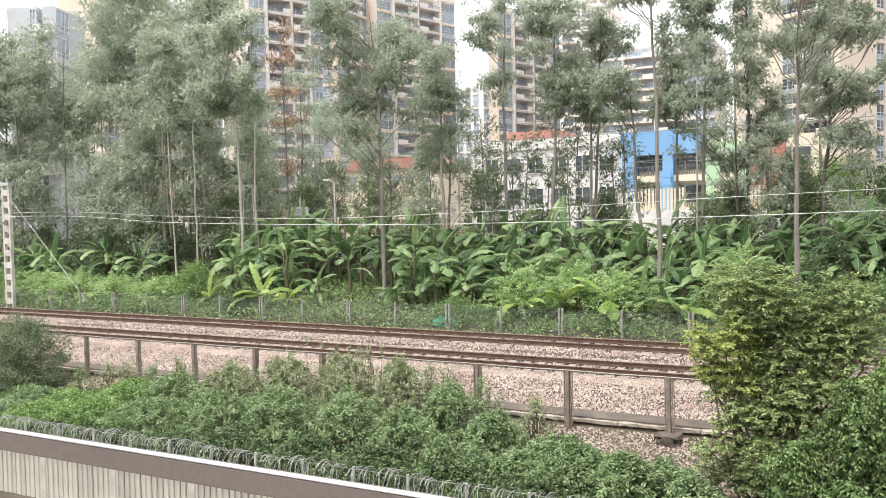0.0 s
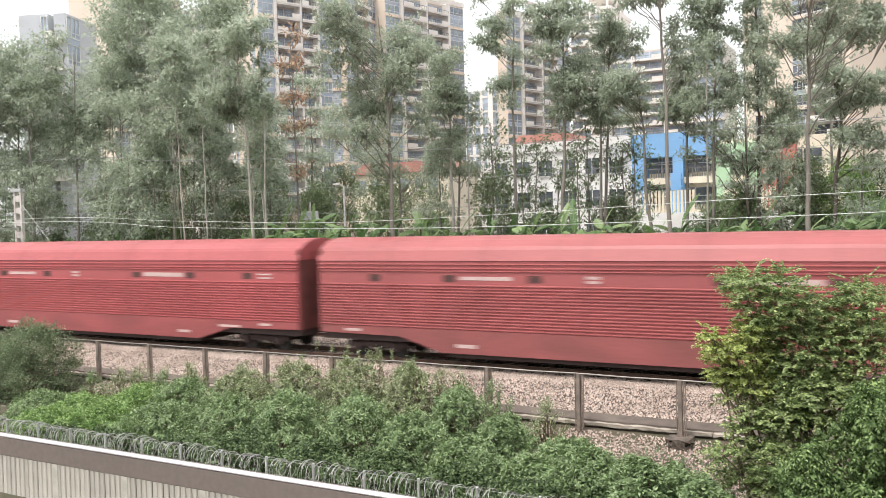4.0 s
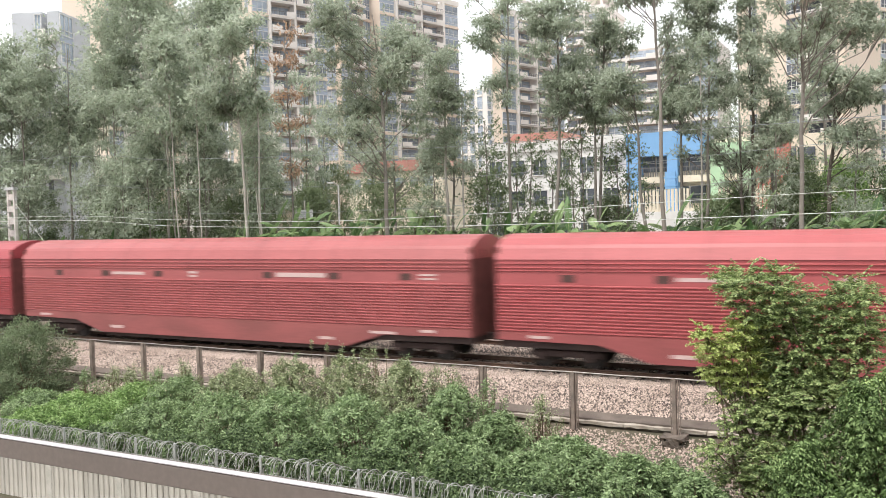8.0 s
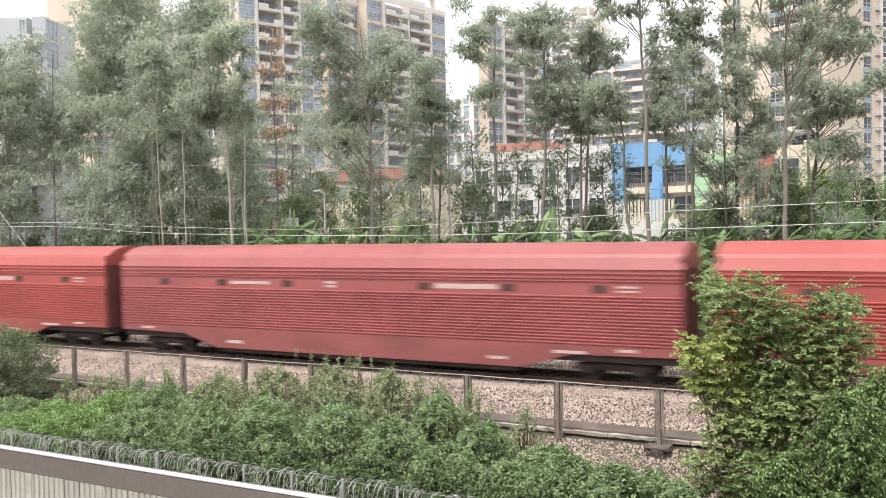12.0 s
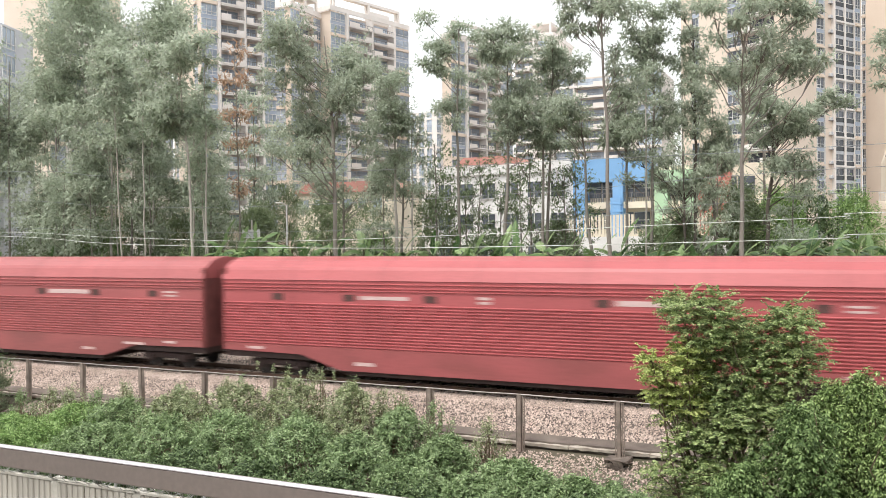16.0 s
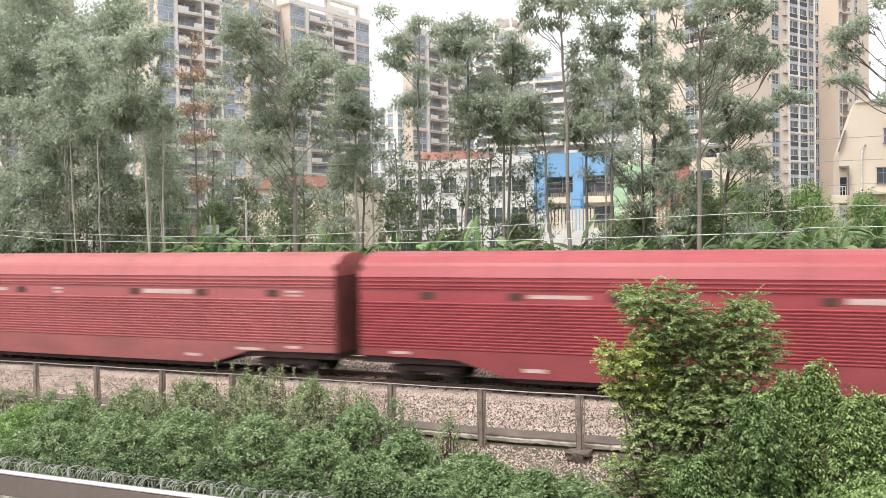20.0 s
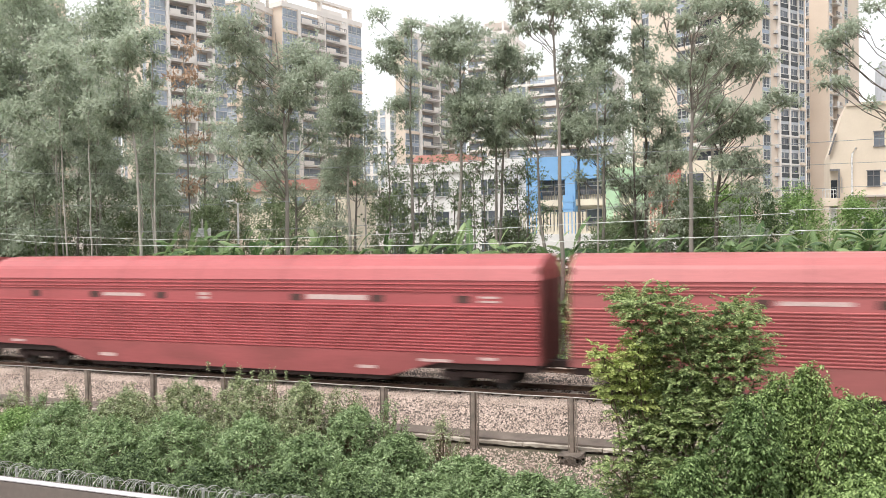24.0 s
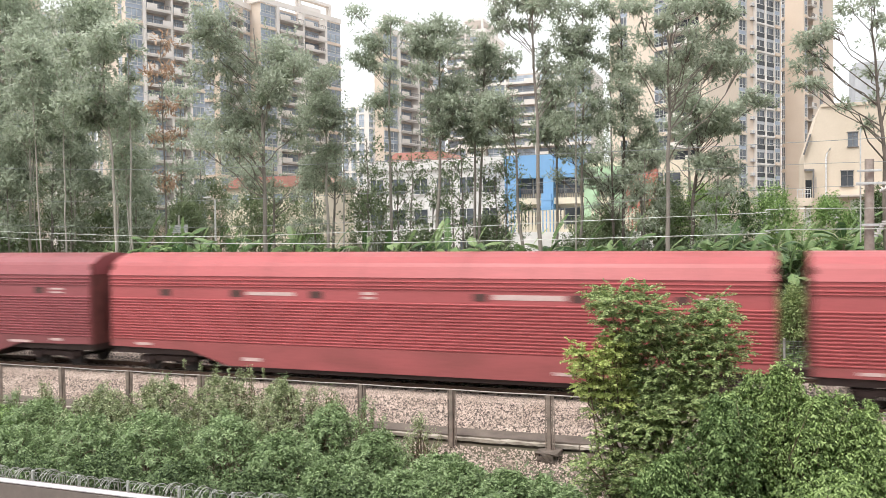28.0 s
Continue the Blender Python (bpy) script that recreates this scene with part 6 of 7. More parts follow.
leafy(-8.1, 52, [(-3.1, 10.2, 0.58), (-2.4, 9.2, 0.61), (-3.3, 8.8, 0.43), (-1.8, 10.0, 0.5), (-0.4, 9.7, 0.61), (0.4, 8.6, 0.68), (1.1, 9.4, 0.65), (-0.4, 8.0, 0.5), (1.7, 8.3, 0.54), (2.4, 10.0, 0.58), (-1.3, 8.4, 0.43), (0.9, 7.5, 0.5)], seed=48, thick=0.9, fill=0.6, stem_r=0.12, bark="bark_dark", label="young eucalyptus tree with thin leafy twigs")
tall_tree(-42.6, 50.0, 15.0, 1.2, 0.55, 9, "leaf_tree_haze", "bark_white", clumps=20, each=110, stem_r=0.12)
tall_tree(-40.2, 51.0, 20.3, 1.5, 0.36, 10, "leaf_dry", "bark", clumps=20, each=50, stem_r=0.09, label="half-dead slender tree with brown dry leaves")
tall_tree(11.5, 52.0, 22.0, 2.8, 0.35, 29)

for i, (x, y, top) in enumerate([(-52.6, 51.2, 18.5), (-49.6, 52.0, 19.5), (-44.2, 50.6, 17.0), (-41.7, 49.0, 12.5), (-25.6, 50.5, 14.0), (-9.9, 50.0, 15.5), (-47.8, 47, 19.3), (-46.1, 47.5, 18.4), (-39.5, 46.5, 19.8)]):
    tall_tree(x, y, top, 1.15 if i < 6 else 0.9, 0.56 if i < 6 else 0.66, 140 + i, "leaf_tree_haze", "bark_white", clumps=14, each=80 if i < 6 else 45, stem_r=0.085, lean=0.01 * (i % 3 - 1), label="thin pale-stemmed eucalyptus tree with small crown")

for i, (x, y, top, r) in enumerate([(-24.6, 57, 11.0, 1.7), (-20.6, 58, 10.6, 1.7), (-17.4, 58, 10.2, 1.6), (-22.6, 59, 9.0, 1.5), (-25.8, 55, 12.6, 2.2), (-23.2, 56, 11.4, 2.1), (-19.0, 56, 12.4, 2.3), (-16.4, 57, 11.4, 2.0)]):
    tall_tree(x, y, top, r, 0.35, 170 + i, "leaf_feather", "bark", clumps=14 if i < 4 else 17, each=26, stem_r=0.07, label="thin young eucalyptus tree with wispy leaves")

# a second row behind, seen through the first
for i, (x, y, top, r) in enumerate([(-92, 66, 22, 4.2), (-85, 70, 24, 4.2), (-78, 66, 21, 4.0), (-72, 70, 23, 4.0), (-66, 67, 20, 3.6), (-60.5, 70, 22, 3.6), (-56, 66, 18, 3.2), (-51, 70, 17, 3.0), (-47.5, 62, 19, 2.6), (-41.5, 64, 15, 2.2), (-9.5, 60, 16, 1.9), (-4.2, 60, 17.5, 2.2)]):
    tall_tree(x, y, top, r, 0.22, 100 + i, "leaf_tree_haze", clumps=34, each=80, label=full)

# younger trees below them
young = "young eucalyptus tree with pale green crown"
for i, (x, y, top, r) in enumerate([(-74, 50, 12, 2.6), (-67.5, 48.5, 11, 2.4), (-62, 52, 13, 2.4), (-56.5, 49, 11.2, 2.3), (-52.0, 48, 10.4, 2.0), (-47.5, 49.5, 12.2, 2.1), (-44.6, 53, 11.4, 1.9), (-28.6, 52, 9.2, 1.6), (-6.2, 50, 10.4, 1.6), (-2.2, 49.5, 10.0, 1.5)]):
    tall_tree(x, y, top, r, 0.25, 60 + i, "leaf_tree_haze" if i % 3 == 0 else "leaf_tree", clumps=26, each=110, stem_r=0.09, label=young)

# dark lower trees between the stems
for i, (x, y, top, r, leaf) in enumerate([(-47, 66, 10.5, 3.2, "leaf_low"), (-41, 70, 9.5, 3.6, "leaf_low"), (-60, 64, 9.0, 4.5, "leaf_low"), (-72, 62, 9.5, 5.0, "leaf_low"), (-52, 58, 7.5, 3.4, "leaf_low"), (-66, 56, 7.0, 4.0, "leaf_low"), (-80, 58, 9.0, 5.0, "leaf_low"), (-18.5, 60, 6.4, 2.2, "leaf_low"), (-6, 62, 7.8, 3.0, "leaf_low"), (-1.8, 64, 8.2, 2.6, "leaf_shrub"), (1.2, 66, 8.4, 2.5, "leaf_bright"), (-12, 66, 6.5, 2.5, "leaf_low"), (-86, 52, 8.0, 4.5, "leaf_low"), (-28.0, 60, 8.8, 2.7, "leaf_low"), (-32.4, 58, 5.6, 2.0, "leaf_creeper"), (-39.5, 62, 9.2, 2.8, "leaf_low"), (-44.0, 58, 8.4, 2.4, "leaf_low"), (-57.0, 53, 6.8, 2.6, "leaf_creeper"), (4.6, 60, 7.4, 2.2, "leaf_bright"), (7.4, 62, 7.8, 2.2, "leaf_shrub"), (-9.5, 60, 7.0, 1.3, "leaf_low"), (-5.5, 58, 8.8, 2.0, "leaf_low"), (-3.0, 58, 8.4, 1.9, "leaf_bright"), (-70, 62, 12.5, 4.2, "leaf_low"), (-63, 61, 11.5, 3.4, "leaf_low"), (-57.5, 61, 12, 3.4, "leaf_low"), (-53, 63, 10, 3.0, "leaf_low")]):
    shrub("broadleaf_tree", x, y, top, r, 300 + i, leaf, 9000, 0.23, 0.42, label="rounded dark green tree behind the banana plants" if leaf == "leaf_low" else "bright leafy green tree behind the banana plants", group="lower trees")

# banana grove behind the fence: rows that climb the bank
row_back = [(-67, 47, 4.2), (-63, 46, 4.0), (-59, 45, 3.9), (-55.5, 47, 4.2), (-50.5, 46, 3.6), (-41.5, 47, 4.8), (-38.6, 47, 5.4), (-36.0, 47.5, 5.6), (-33.2, 47.5, 5.4), (-30.5, 48, 5.4), (-27.6, 47.5, 5.4), (-25.0, 48, 5.6), (-22.6, 47.5, 5.4), (-20.2, 48.2, 5.5), (-18.0, 47.5, 5.5), (-15.6, 48.2, 5.6), (-13.4, 47.5, 5.4), (-11.2, 48.5, 5.6), (-9.0, 47.5, 5.4), (-6.8, 48.2, 5.5), (-4.6, 47.5, 5.2), (-2.4, 48.2, 5.3), (0.6, 48.5, 5.4), (4.2, 47.5, 5.8), (6.4, 48.2, 5.9), (-0.2, 46.5, 5.5), (1.0, 46.5, 5.7), (2.3, 46.5, 5.5), (4.1, 46.5, 6.0), (-2.4, 46.5, 5.4)]
row_mid = [(-62, 43, 2.6), (-58, 43.5, 2.9), (-54, 43, 2.4), (-39.6, 44, 4.2), (-37.4, 44.5, 4.6), (-35.2, 44, 4.2), (-25.6, 44, 4.2), (-23.8, 44.5, 4.4), (-22.0, 43.8, 4.2), (-20.0, 44.5, 4.4), (-18.0, 44, 4.2), (-16.0, 44.6, 4.3), (-14.2, 44, 4.0), (-12.4, 44.6, 4.2), (-10.4, 44, 4.0), (-8.6, 44.6, 4.2), (-6.6, 44, 3.9), (-4.6, 44.6, 4.0), (4.4, 44.5, 4.5)]
row_front = [(-24.0, 41.6, 5.1), (-33.8, 42.4, 5.3), (-29.5, 43.2, 5.0), (-30.4, 41.0, 2.6), (-24.6, 40.6, 2.6), (-22.6, 41.6, 4.2), (-47.5, 41, 2.2), (-51.5, 41.5, 2.0), (-24.8, 42.0, 3.1), (-23.4, 41.6, 3.0), (-21.0, 41.8, 2.8), (-18.3, 40.5, 2.4), (-14.9, 41.0, 3.0), (-13.1, 41.4, 3.2), (-10.6, 40.5, 2.9), (-9.4, 40.0, 2.4), (-8.0, 41.2, 2.9)]
for i, (x, y, top) in enumerate(row_back):
    top += 0.9 if -42 < x < -26 else 0.35
    banana(x, y, top, 500 + i, 13)
    banana(x + 1.15, y + RNG.uniform(-1, 1.2), top - RNG.uniform(0.2, 0.9), 640 + i, 10)
    banana(x + RNG.uniform(-0.9, 0.9), y - RNG.uniform(0.8, 1.5), top - RNG.uniform(1.2, 2.0), 760 + i, 9)
for i, (x, y, top) in enumerate(row_mid):
    banana(x, y, top, 540 + i, 14)
    if i > 2:
        banana(x + 0.95, y + RNG.uniform(-1.3, -0.2), top - RNG.uniform(0.6, 1.4), 670 + i, 9)
for i, (x, y, top) in enumerate(row_front):
    banana(x, y, top, 580 + i, 9)
for i, (x, y, top) in enumerate([(-37.6, 39.6, 2.3), (-33.2, 39.4, 2.9), (-31.6, 39.8, 2.2), (-12.0, 39.8, 3.2), (-16.6, 39.6, 2.6), (-14.6, 39.9, 3.0), (-8.4, 39.7, 2.6)]):
    banana(x, y, top, 600 + i, 7, True, 0.9)

# shrubs along the far fence
for i, (x, y, top, r, leaf, label) in enumerate([
    (-40.2, 41.0, 2.6, 1.6, "leaf_bright", "round bright green shrub beside the fence"), (-46, 39.6, 1.7, 1.9, "leaf_fern", "feathery green shrub by the fence"), (-50, 39.8, 1.8, 2.1, "leaf_fern", "feathery green shrub by the fence"), (-42, 39.6, 1.6, 1.8, "leaf_fern", "feathery green shrub by the fence"), (-54, 40.0, 1.9, 2.3, "leaf_fern", "feathery green shrub by the fence"), (-34.8, 39.3, 1.1, 1.2, "leaf_shrub", "small green shrub by the fence"),
    (-17.0, 40.2, 2.4, 1.6, "leaf_fern", "light green feathery shrub by the fence"), (-14.0, 40.6, 2.8, 2.0, "leaf_fern", "light green feathery shrub by the fence"), (-11.6, 40.0, 2.4, 1.8, "leaf_fern", "light green feathery shrub by the fence"), (-6.4, 40.6, 3.5, 1.7, "leaf_fern", "green feathery sapling by the fence"), (-4.6, 40.0, 2.6, 1.6, "leaf_shrub", "green shrub by the fence"), (-2.2, 40.4, 2.4, 1.7, "leaf_shrub", "green shrub by the fence"),
    (0.2, 40.2, 2.6, 1.7, "leaf_creeper", "green shrub by the fence"), (3.0, 40.2, 2.6, 1.8, "leaf_shrub", "green shrub by the fence"), (6, 40, 2.6, 1.8, "leaf_shrub", "green shrub by the fence"), (-20.2, 39.4, 0.9, 1.3, "leaf_creeper", "low green shrub by the fence"), (1.5, 39.0, 2.9, 0.9, "leaf_yellow", "yellow-green sapling by the fence"), (-58, 40, 1.9, 2.2, "leaf_creeper", "feathery green shrub by the fence"), (-63, 41, 1.7, 2.4, "leaf_creeper", "feathery green shrub by the fence")]):
    shrub("trackside_shrub", x, y, top, r, 700 + i, leaf, 4600, 0.18, 0.36, label=label, pinnate=leaf == "leaf_fern", spray=9.0 if leaf == "leaf_fern" else 4.2, level=0.5 if leaf == "leaf_fern" else 1.0, rise=0.3 if leaf == "leaf_fern" else 0.15)


def creepers(name, n, xa, xb, ya, yb, size, leaf, label, lift=0.12):
    """Low leaves spread over the earth."""
    x, y = RNG.uniform(xa, xb, n), RNG.uniform(ya, yb, n)
    z = np.interp(y, [14, 21, 22.5, 23.6, 24.28, 36, 37.5, 40, 46, 55, 70], [-1.6, -1.5, -1.38, -1.2, -0.99, -0.86, -0.35, 0.0, 0.7, 1.2, 1.5]) + np.abs(RNG.normal(0, lift, n)) + 0.10 + 0.15 * np.sin(x * 0.9) * np.sin(y * 0.7)
    at = np.column_stack([x, y, z])
    return tagged(link(name, leaf_mesh(name, at, RNG.normal(0, 0.8, (n, 3)) + (0, -0.2, 0.1), unit(RNG.normal(0, 0.4, (n, 3)) + (0, -0.3, 0.9)), RNG.uniform(0.6, 1.3, n) * size, RNG.uniform(0.6, 1.3, n) * size * 0.6), M[leaf]), label, "ground cover", kind="stuff")


for i in range(24):  # thicket behind the grove; its dark leaf colour stands in for shade
    shrub("thicket_shrub", -72 + 3.4 * i + RNG.normal(0, 0.6), 50.5 + RNG.normal(0, 0.8), 4.4 + RNG.normal(0, 0.6), 2.3, 740 + i, "leaf_shaded", 2600, 0.28, 0.42, label="green thicket under the tall trees, leaves coloured dark for shade", group="thicket under the trees")
# dark leaves fill the shaded hollow in the grove
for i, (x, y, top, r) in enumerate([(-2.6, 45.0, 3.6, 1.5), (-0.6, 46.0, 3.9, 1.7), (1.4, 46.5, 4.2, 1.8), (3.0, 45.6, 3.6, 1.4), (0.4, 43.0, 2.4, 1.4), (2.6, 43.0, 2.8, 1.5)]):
    shrub("thicket_shrub", x, y, top, r, 780 + i, "leaf_shaded", 3200, 0.2, 0.42, label="green shrub under the trees, leaves coloured dark for shade", group="thicket under the trees")
creepers("fence_weeds", 16000, -72, 10, 36.7, 40.2, 0.16, "leaf_creeper", "green weeds at the foot of the mesh fence", 0.22)
creepers("creeping_vines", 58000, -72, 12, 37.9, 52, 0.20, "leaf_creeper", "green creeping vines covering the bank", 0.16)
# undergrowth coloured dark so gaps between shrubs look shaded
creepers("undergrowth", 15000, -34, 6, 14.3, 23.2, 0.12, "leaf_shaded", "low green weeds under the shrubs, leaves coloured dark for shade", 0.10)

# shrub belt between the wall and the track
belt_back = [(-27.5, 19.8, -0.45, 1.5), (-25.2, 19.6, -0.35, 1.5), (-23.2, 20.4, 0.0, 1.5), (-21.2, 20.6, 0.3, 1.4), (-19.0, 20.9, 0.6, 1.4), (-17.0, 21.2, 0.95, 1.35), (-15.0, 21.4, 1.15, 1.3), (-13.0, 21.5, 1.1, 1.3), (-11.2, 21.2, 0.65, 1.2), (-9.6, 20.8, 0.05, 1.0)]
belt_middle = [(-22.0, 17.8, -0.05, 1.5), (-19.6, 18.0, 0.15, 1.5), (-17.4, 18.4, 0.5, 1.5), (-15.2, 18.6, 0.7, 1.5), (-13.0, 18.8, 0.75, 1.4), (-11.2, 18.6, 0.4, 1.3), (-9.6, 18.4, 0.0, 1.1), (-8.0, 18.8, -0.35, 1.0), (-6.6, 19.4, -0.5, 0.95)]
belt_front = [(-19.4, 15.8, -0.1, 1.2), (-17.0, 16.0, 0.0, 1.3), (-14.8, 16.2, 0.2, 1.3), (-12.6, 16.2, 0.15, 1.3), (-10.6, 16.4, 0.1, 1.2), (-8.8, 16.6, -0.05, 1.1), (-7.2, 16.8, -0.25, 1.0), (-5.6, 17.2, -0.4, 1.0), (-5.0, 18.6, -0.7, 0.8), (-21.8, 15.9, -0.3, 1.2), (-24.2, 17.6, -0.3, 1.5)]
belt_end = [(-7.5, 20.1, -0.2, 1.0), (-6.3, 18.2, 0.15, 1.05), (-4.9, 17.2, 0.35, 1.0), (-4.4, 18.4, -0.1, 0.9), (-3.6, 17.2, 0.1, 0.85), (-3.7, 19.0, -0.75, 0.7), (-5.9, 20.0, -0.75, 0.7)]
for i, (x, y, top, r) in enumerate(belt_back + belt_middle + belt_front + belt_end):
    leaf = "leaf_bright" if i in (1, 2, 10, 29) else "leaf_grey" if i in (5, 6, 7, 4) else "leaf_shrub" if 19 <= i < 30 else "leaf_belt"
    shrub("wild_shrub", x, y, top, r, 800 + i, leaf, 9600, 0.108 if leaf != "leaf_grey" else 0.095, 0.46, whorl=12, rise=0.9, label="dense wild green shrub growing behind the wall" if leaf != "leaf_bright" else "light green wild shrub growing behind the wall", hang=-0.3)
for i in range(17):  # wispy weeds that stand over the back of the belt
    x = -27.5 + 1.15 * i + RNG.normal(0, 0.25)
    top = float(np.interp(x, [-28, -22, -16, -13, -9], [-0.4, 0.25, 1.05, 1.05, 0.1])) + RNG.uniform(0.0, 0.3)
    shrub("wispy_weed", x, 22.2 + RNG.normal(0, 0.3), top, 0.85, 900 + i, "leaf_grey" if i % 3 else "leaf_belt", 1500, 0.085, 0.4, form=1.5, rise=1.4, label="sparse pale green weed with thin upright stems", hang=-0.1, group="weeds along the fence")
shrub("feathery_shrub", -31.0, 22.0, 1.5, 1.75, 850, "leaf_feather", 20000, 0.13, 0.28, form=2.8, label="dark feathery grey-green bush by the fence", hang=0.2)
shrub("feathery_shrub", -33.0, 21.8, 0.9, 1.5, 851, "leaf_feather", 11000, 0.13, 0.28, form=2.8, label="dark feathery grey-green bush by the fence", hang=0.2)

# the tall bush with yellow tips and its large-leaved neighbours
layered_bush(-2.1, 20.4, [(-1.04, 3.66, 0.58), (-1.42, 3.65, 0.39), (-0.4, 3.78, 0.43), (-0.14, 3.37, 0.58), (-0.81, 3.2, 0.58), (1.15, 3.47, 0.5), (0.86, 3.02, 0.62), (1.42, 3.4, 0.35), (1.42, 2.74, 0.58), (0.29, 2.85, 0.66), (-0.3, 2.68, 0.62), (-0.09, 2.01, 0.74), (0.57, 2.34, 0.7), (1.27, 2.22, 0.62), (-0.82, 2.51, 0.54), (0.05, 1.49, 0.74), (0.56, 1.29, 0.7), (-0.54, 1.23, 0.62), (1.13, 1.55, 0.62), (-1.07, 0.96, 0.47), (-0.17, 0.72, 0.54), (-1.45, 1.09, 0.39)], 860, "leaf_tipped", "tall green bush with yellow-green leaf tips")
layered_bush(-2.6, 19.8, [(-1.17, 2.55, 0.36), (-0.72, 2.28, 0.49), (-0.45, 2.74, 0.38), (-1.1, 2.11, 0.38), (-0.91, 1.74, 0.45), (-0.32, 1.92, 0.53), (-1.1, 1.51, 0.26), (-0.54, 1.54, 0.45)], 861, "leaf_tipped_bright", "bright yellow-green leafy bush")
layered_bush(-2.4, 19.3, [(-0.75, 0.61, 0.37), (-0.18, 0.5, 0.44), (-1.12, 0.13, 0.37), (-0.54, -0.11, 0.44), (0.1, 0.09, 0.51), (0.5, 0.6, 0.6), (0.2, 1.0, 0.5), (-0.2, -0.5, 0.5), (-0.9, -0.5, 0.4), (0.6, 0.0, 0.55), (-0.5, 0.9, 0.4)], 869, "leaf_tipped", "low green bush with yellow-green leaf tips", dense=8000)
broad = dict(wide=0.5, hang=-0.8, spray=4.0, whorl=10, rise=0.7, group="broad-leaved bushes")
green = "leafy green bush with broad drooping leaves"
for x, y, top, r, seed, n, leaf in ((0.45, 18.8, 2.5, 0.8, 862, 10000, "leaf_fresh"), (1.2, 18.3, 2.05, 1.05, 873, 13000, "leaf_fresh"), (-0.6, 17.6, 2.1, 1.15, 863, 17000, "leaf_broad"), (2.1, 18.5, 1.75, 1.1, 872, 13000, "leaf_fresh"), (3.1, 18.3, 1.45, 1.2, 874, 12000, "leaf_fresh"), (4.2, 18.8, 1.3, 1.4, 864, 11000, "leaf_fresh"), (1.4, 16.2, 1.1, 1.4, 865, 16000, "leaf_fresh"), (-1.6, 17.0, 1.0, 1.1, 866, 13000, "leaf_broad"), (3.6, 16.4, 0.9, 1.5, 867, 14000, "leaf_fresh"), (5.8, 19.0, 1.2, 1.5, 868, 8000, "leaf_fresh"), (-0.6, 16.0, 0.6, 1.2, 871, 12000, "leaf_broad"), (-0.09, 19.0, 2.37, 0.75, 880, 9000, "leaf_fresh"), (0.5, 18.7, 2.65, 0.7, 881, 9000, "leaf_fresh"), (1.09, 18.6, 2.17, 0.9, 882, 9000, "leaf_fresh"), (1.62, 18.7, 2.07, 0.9, 883, 9000, "leaf_fresh"), (2.14, 18.8, 1.91, 0.9, 884, 9000, "leaf_fresh"), (-0.53, 18.4, 2.0, 0.8, 885, 9000, "leaf_fresh")):
    shrub("broadleaf_bush", x, y, top, r, seed, leaf, int(1.3 * n), 0.088, tiers=1.0, form=2.3, label=green if leaf == "leaf_broad" else "light green bush with drooping leaf clusters", **broad)


def stalks():
    """Pale seed heads on thin stalks that stand above the shrubs."""
    for x, y, z in [(-16.5, 21.6, 1.6), (-15.9, 21.6, 1.55), (-14.9, 21.6, 1.4), (-14.1, 21.6, 1.45), (-13.7, 21.6, 1.45), (-15.3, 21.4, 1.2), (-12.9, 21.5, 1.2)]:
        t = thing("weed_stalk", x, y, 0.3, 0, "thin weed stalk with pale seed head", "weed", "weed stalks")
        link("stalk", tubes("stalk", [([(0, 0, -1.2), (0.02, 0, 0.4), (0.04, 0, z - 0.3)], 0.008)], 4), M["stem"], t)
        n = 46
        at = np.column_stack([RNG.normal(0.04, 0.025, n), RNG.normal(0, 0.025, n), RNG.uniform(z - 0.55, z - 0.28, n)])
        link("seed_head", leaf_mesh("seed_head", at, rand_dirs(RNG, n) + (0, 0, 0.4), rand_dirs(RNG, n), 0.06, 0.035), M["leaf_grey"], t)


stalks()

# ---- buildings behind the trees ----
RECESS = 1.6


def lattice(place, xs, zs, grid, mats, back=None):
    """One connected sheet with relief over a grid of cells: grid[i][j] is (depth, material index) or None for a hole; with back, it is closed behind."""
    bm, vs = bmesh.new(), {}

    def v(i, j, d):
        key = (i, j, round(d, 4))
        if key not in vs:
            b = place(xs[i], xs[i], d, d, zs[j], zs[j])
            vs[key] = bm.verts.new((b[0], b[2], b[4]))
        return vs[key]

    def quad(points, k):
        f = bm.faces.new([v(*p) for p in points])
        f.material_index = k

    nx, nz = len(xs) - 1, len(zs) - 1
    cell = lambda i, j: grid[i][j] if 0 <= i < nx and 0 <= j < nz else None  # noqa: E731
    for i in range(nx):
        for j in range(nz):
            c = cell(i, j)
            if c:
                quad(((i, j, c[0]), (i + 1, j, c[0]), (i + 1, j + 1, c[0]), (i, j + 1, c[0])), c[1])
                if back is not None:
                    quad(((i, j, back), (i, j + 1, back), (i + 1, j + 1, back), (i + 1, j, back)), c[1])
    for i in range(nx + 1):
        for j in range(nz + 1):
            for di, dj, far in ((1, 0, (i + 1, j)), (0, 1, (i, j + 1))):
                if (di and i == nx) or (dj and j == nz):
                    continue
                p, q = (cell(i, j), cell(i, j - 1)) if di else (cell(i, j), cell(i - 1, j))
                if not p and not q or (not (p and q) and back is None):
                    continue
                dp, dq = (p[0] if p else back), (q[0] if q else back)
                if abs(dp - dq) > 1e-4:
                    top = p if not q or (p and dp > dq) else q
                    quad(((i, j, dp), (*far, dp), (*far, dq), (i, j, dq)), top[1])
    bmesh.ops.recalc_face_normals(bm, faces=bm.faces)
    me = bpy.data.meshes.new("piece")
    bm.to_mesh(me)
    bm.free()
    for m in mats:
        me.materials.append(M[m])
    return me


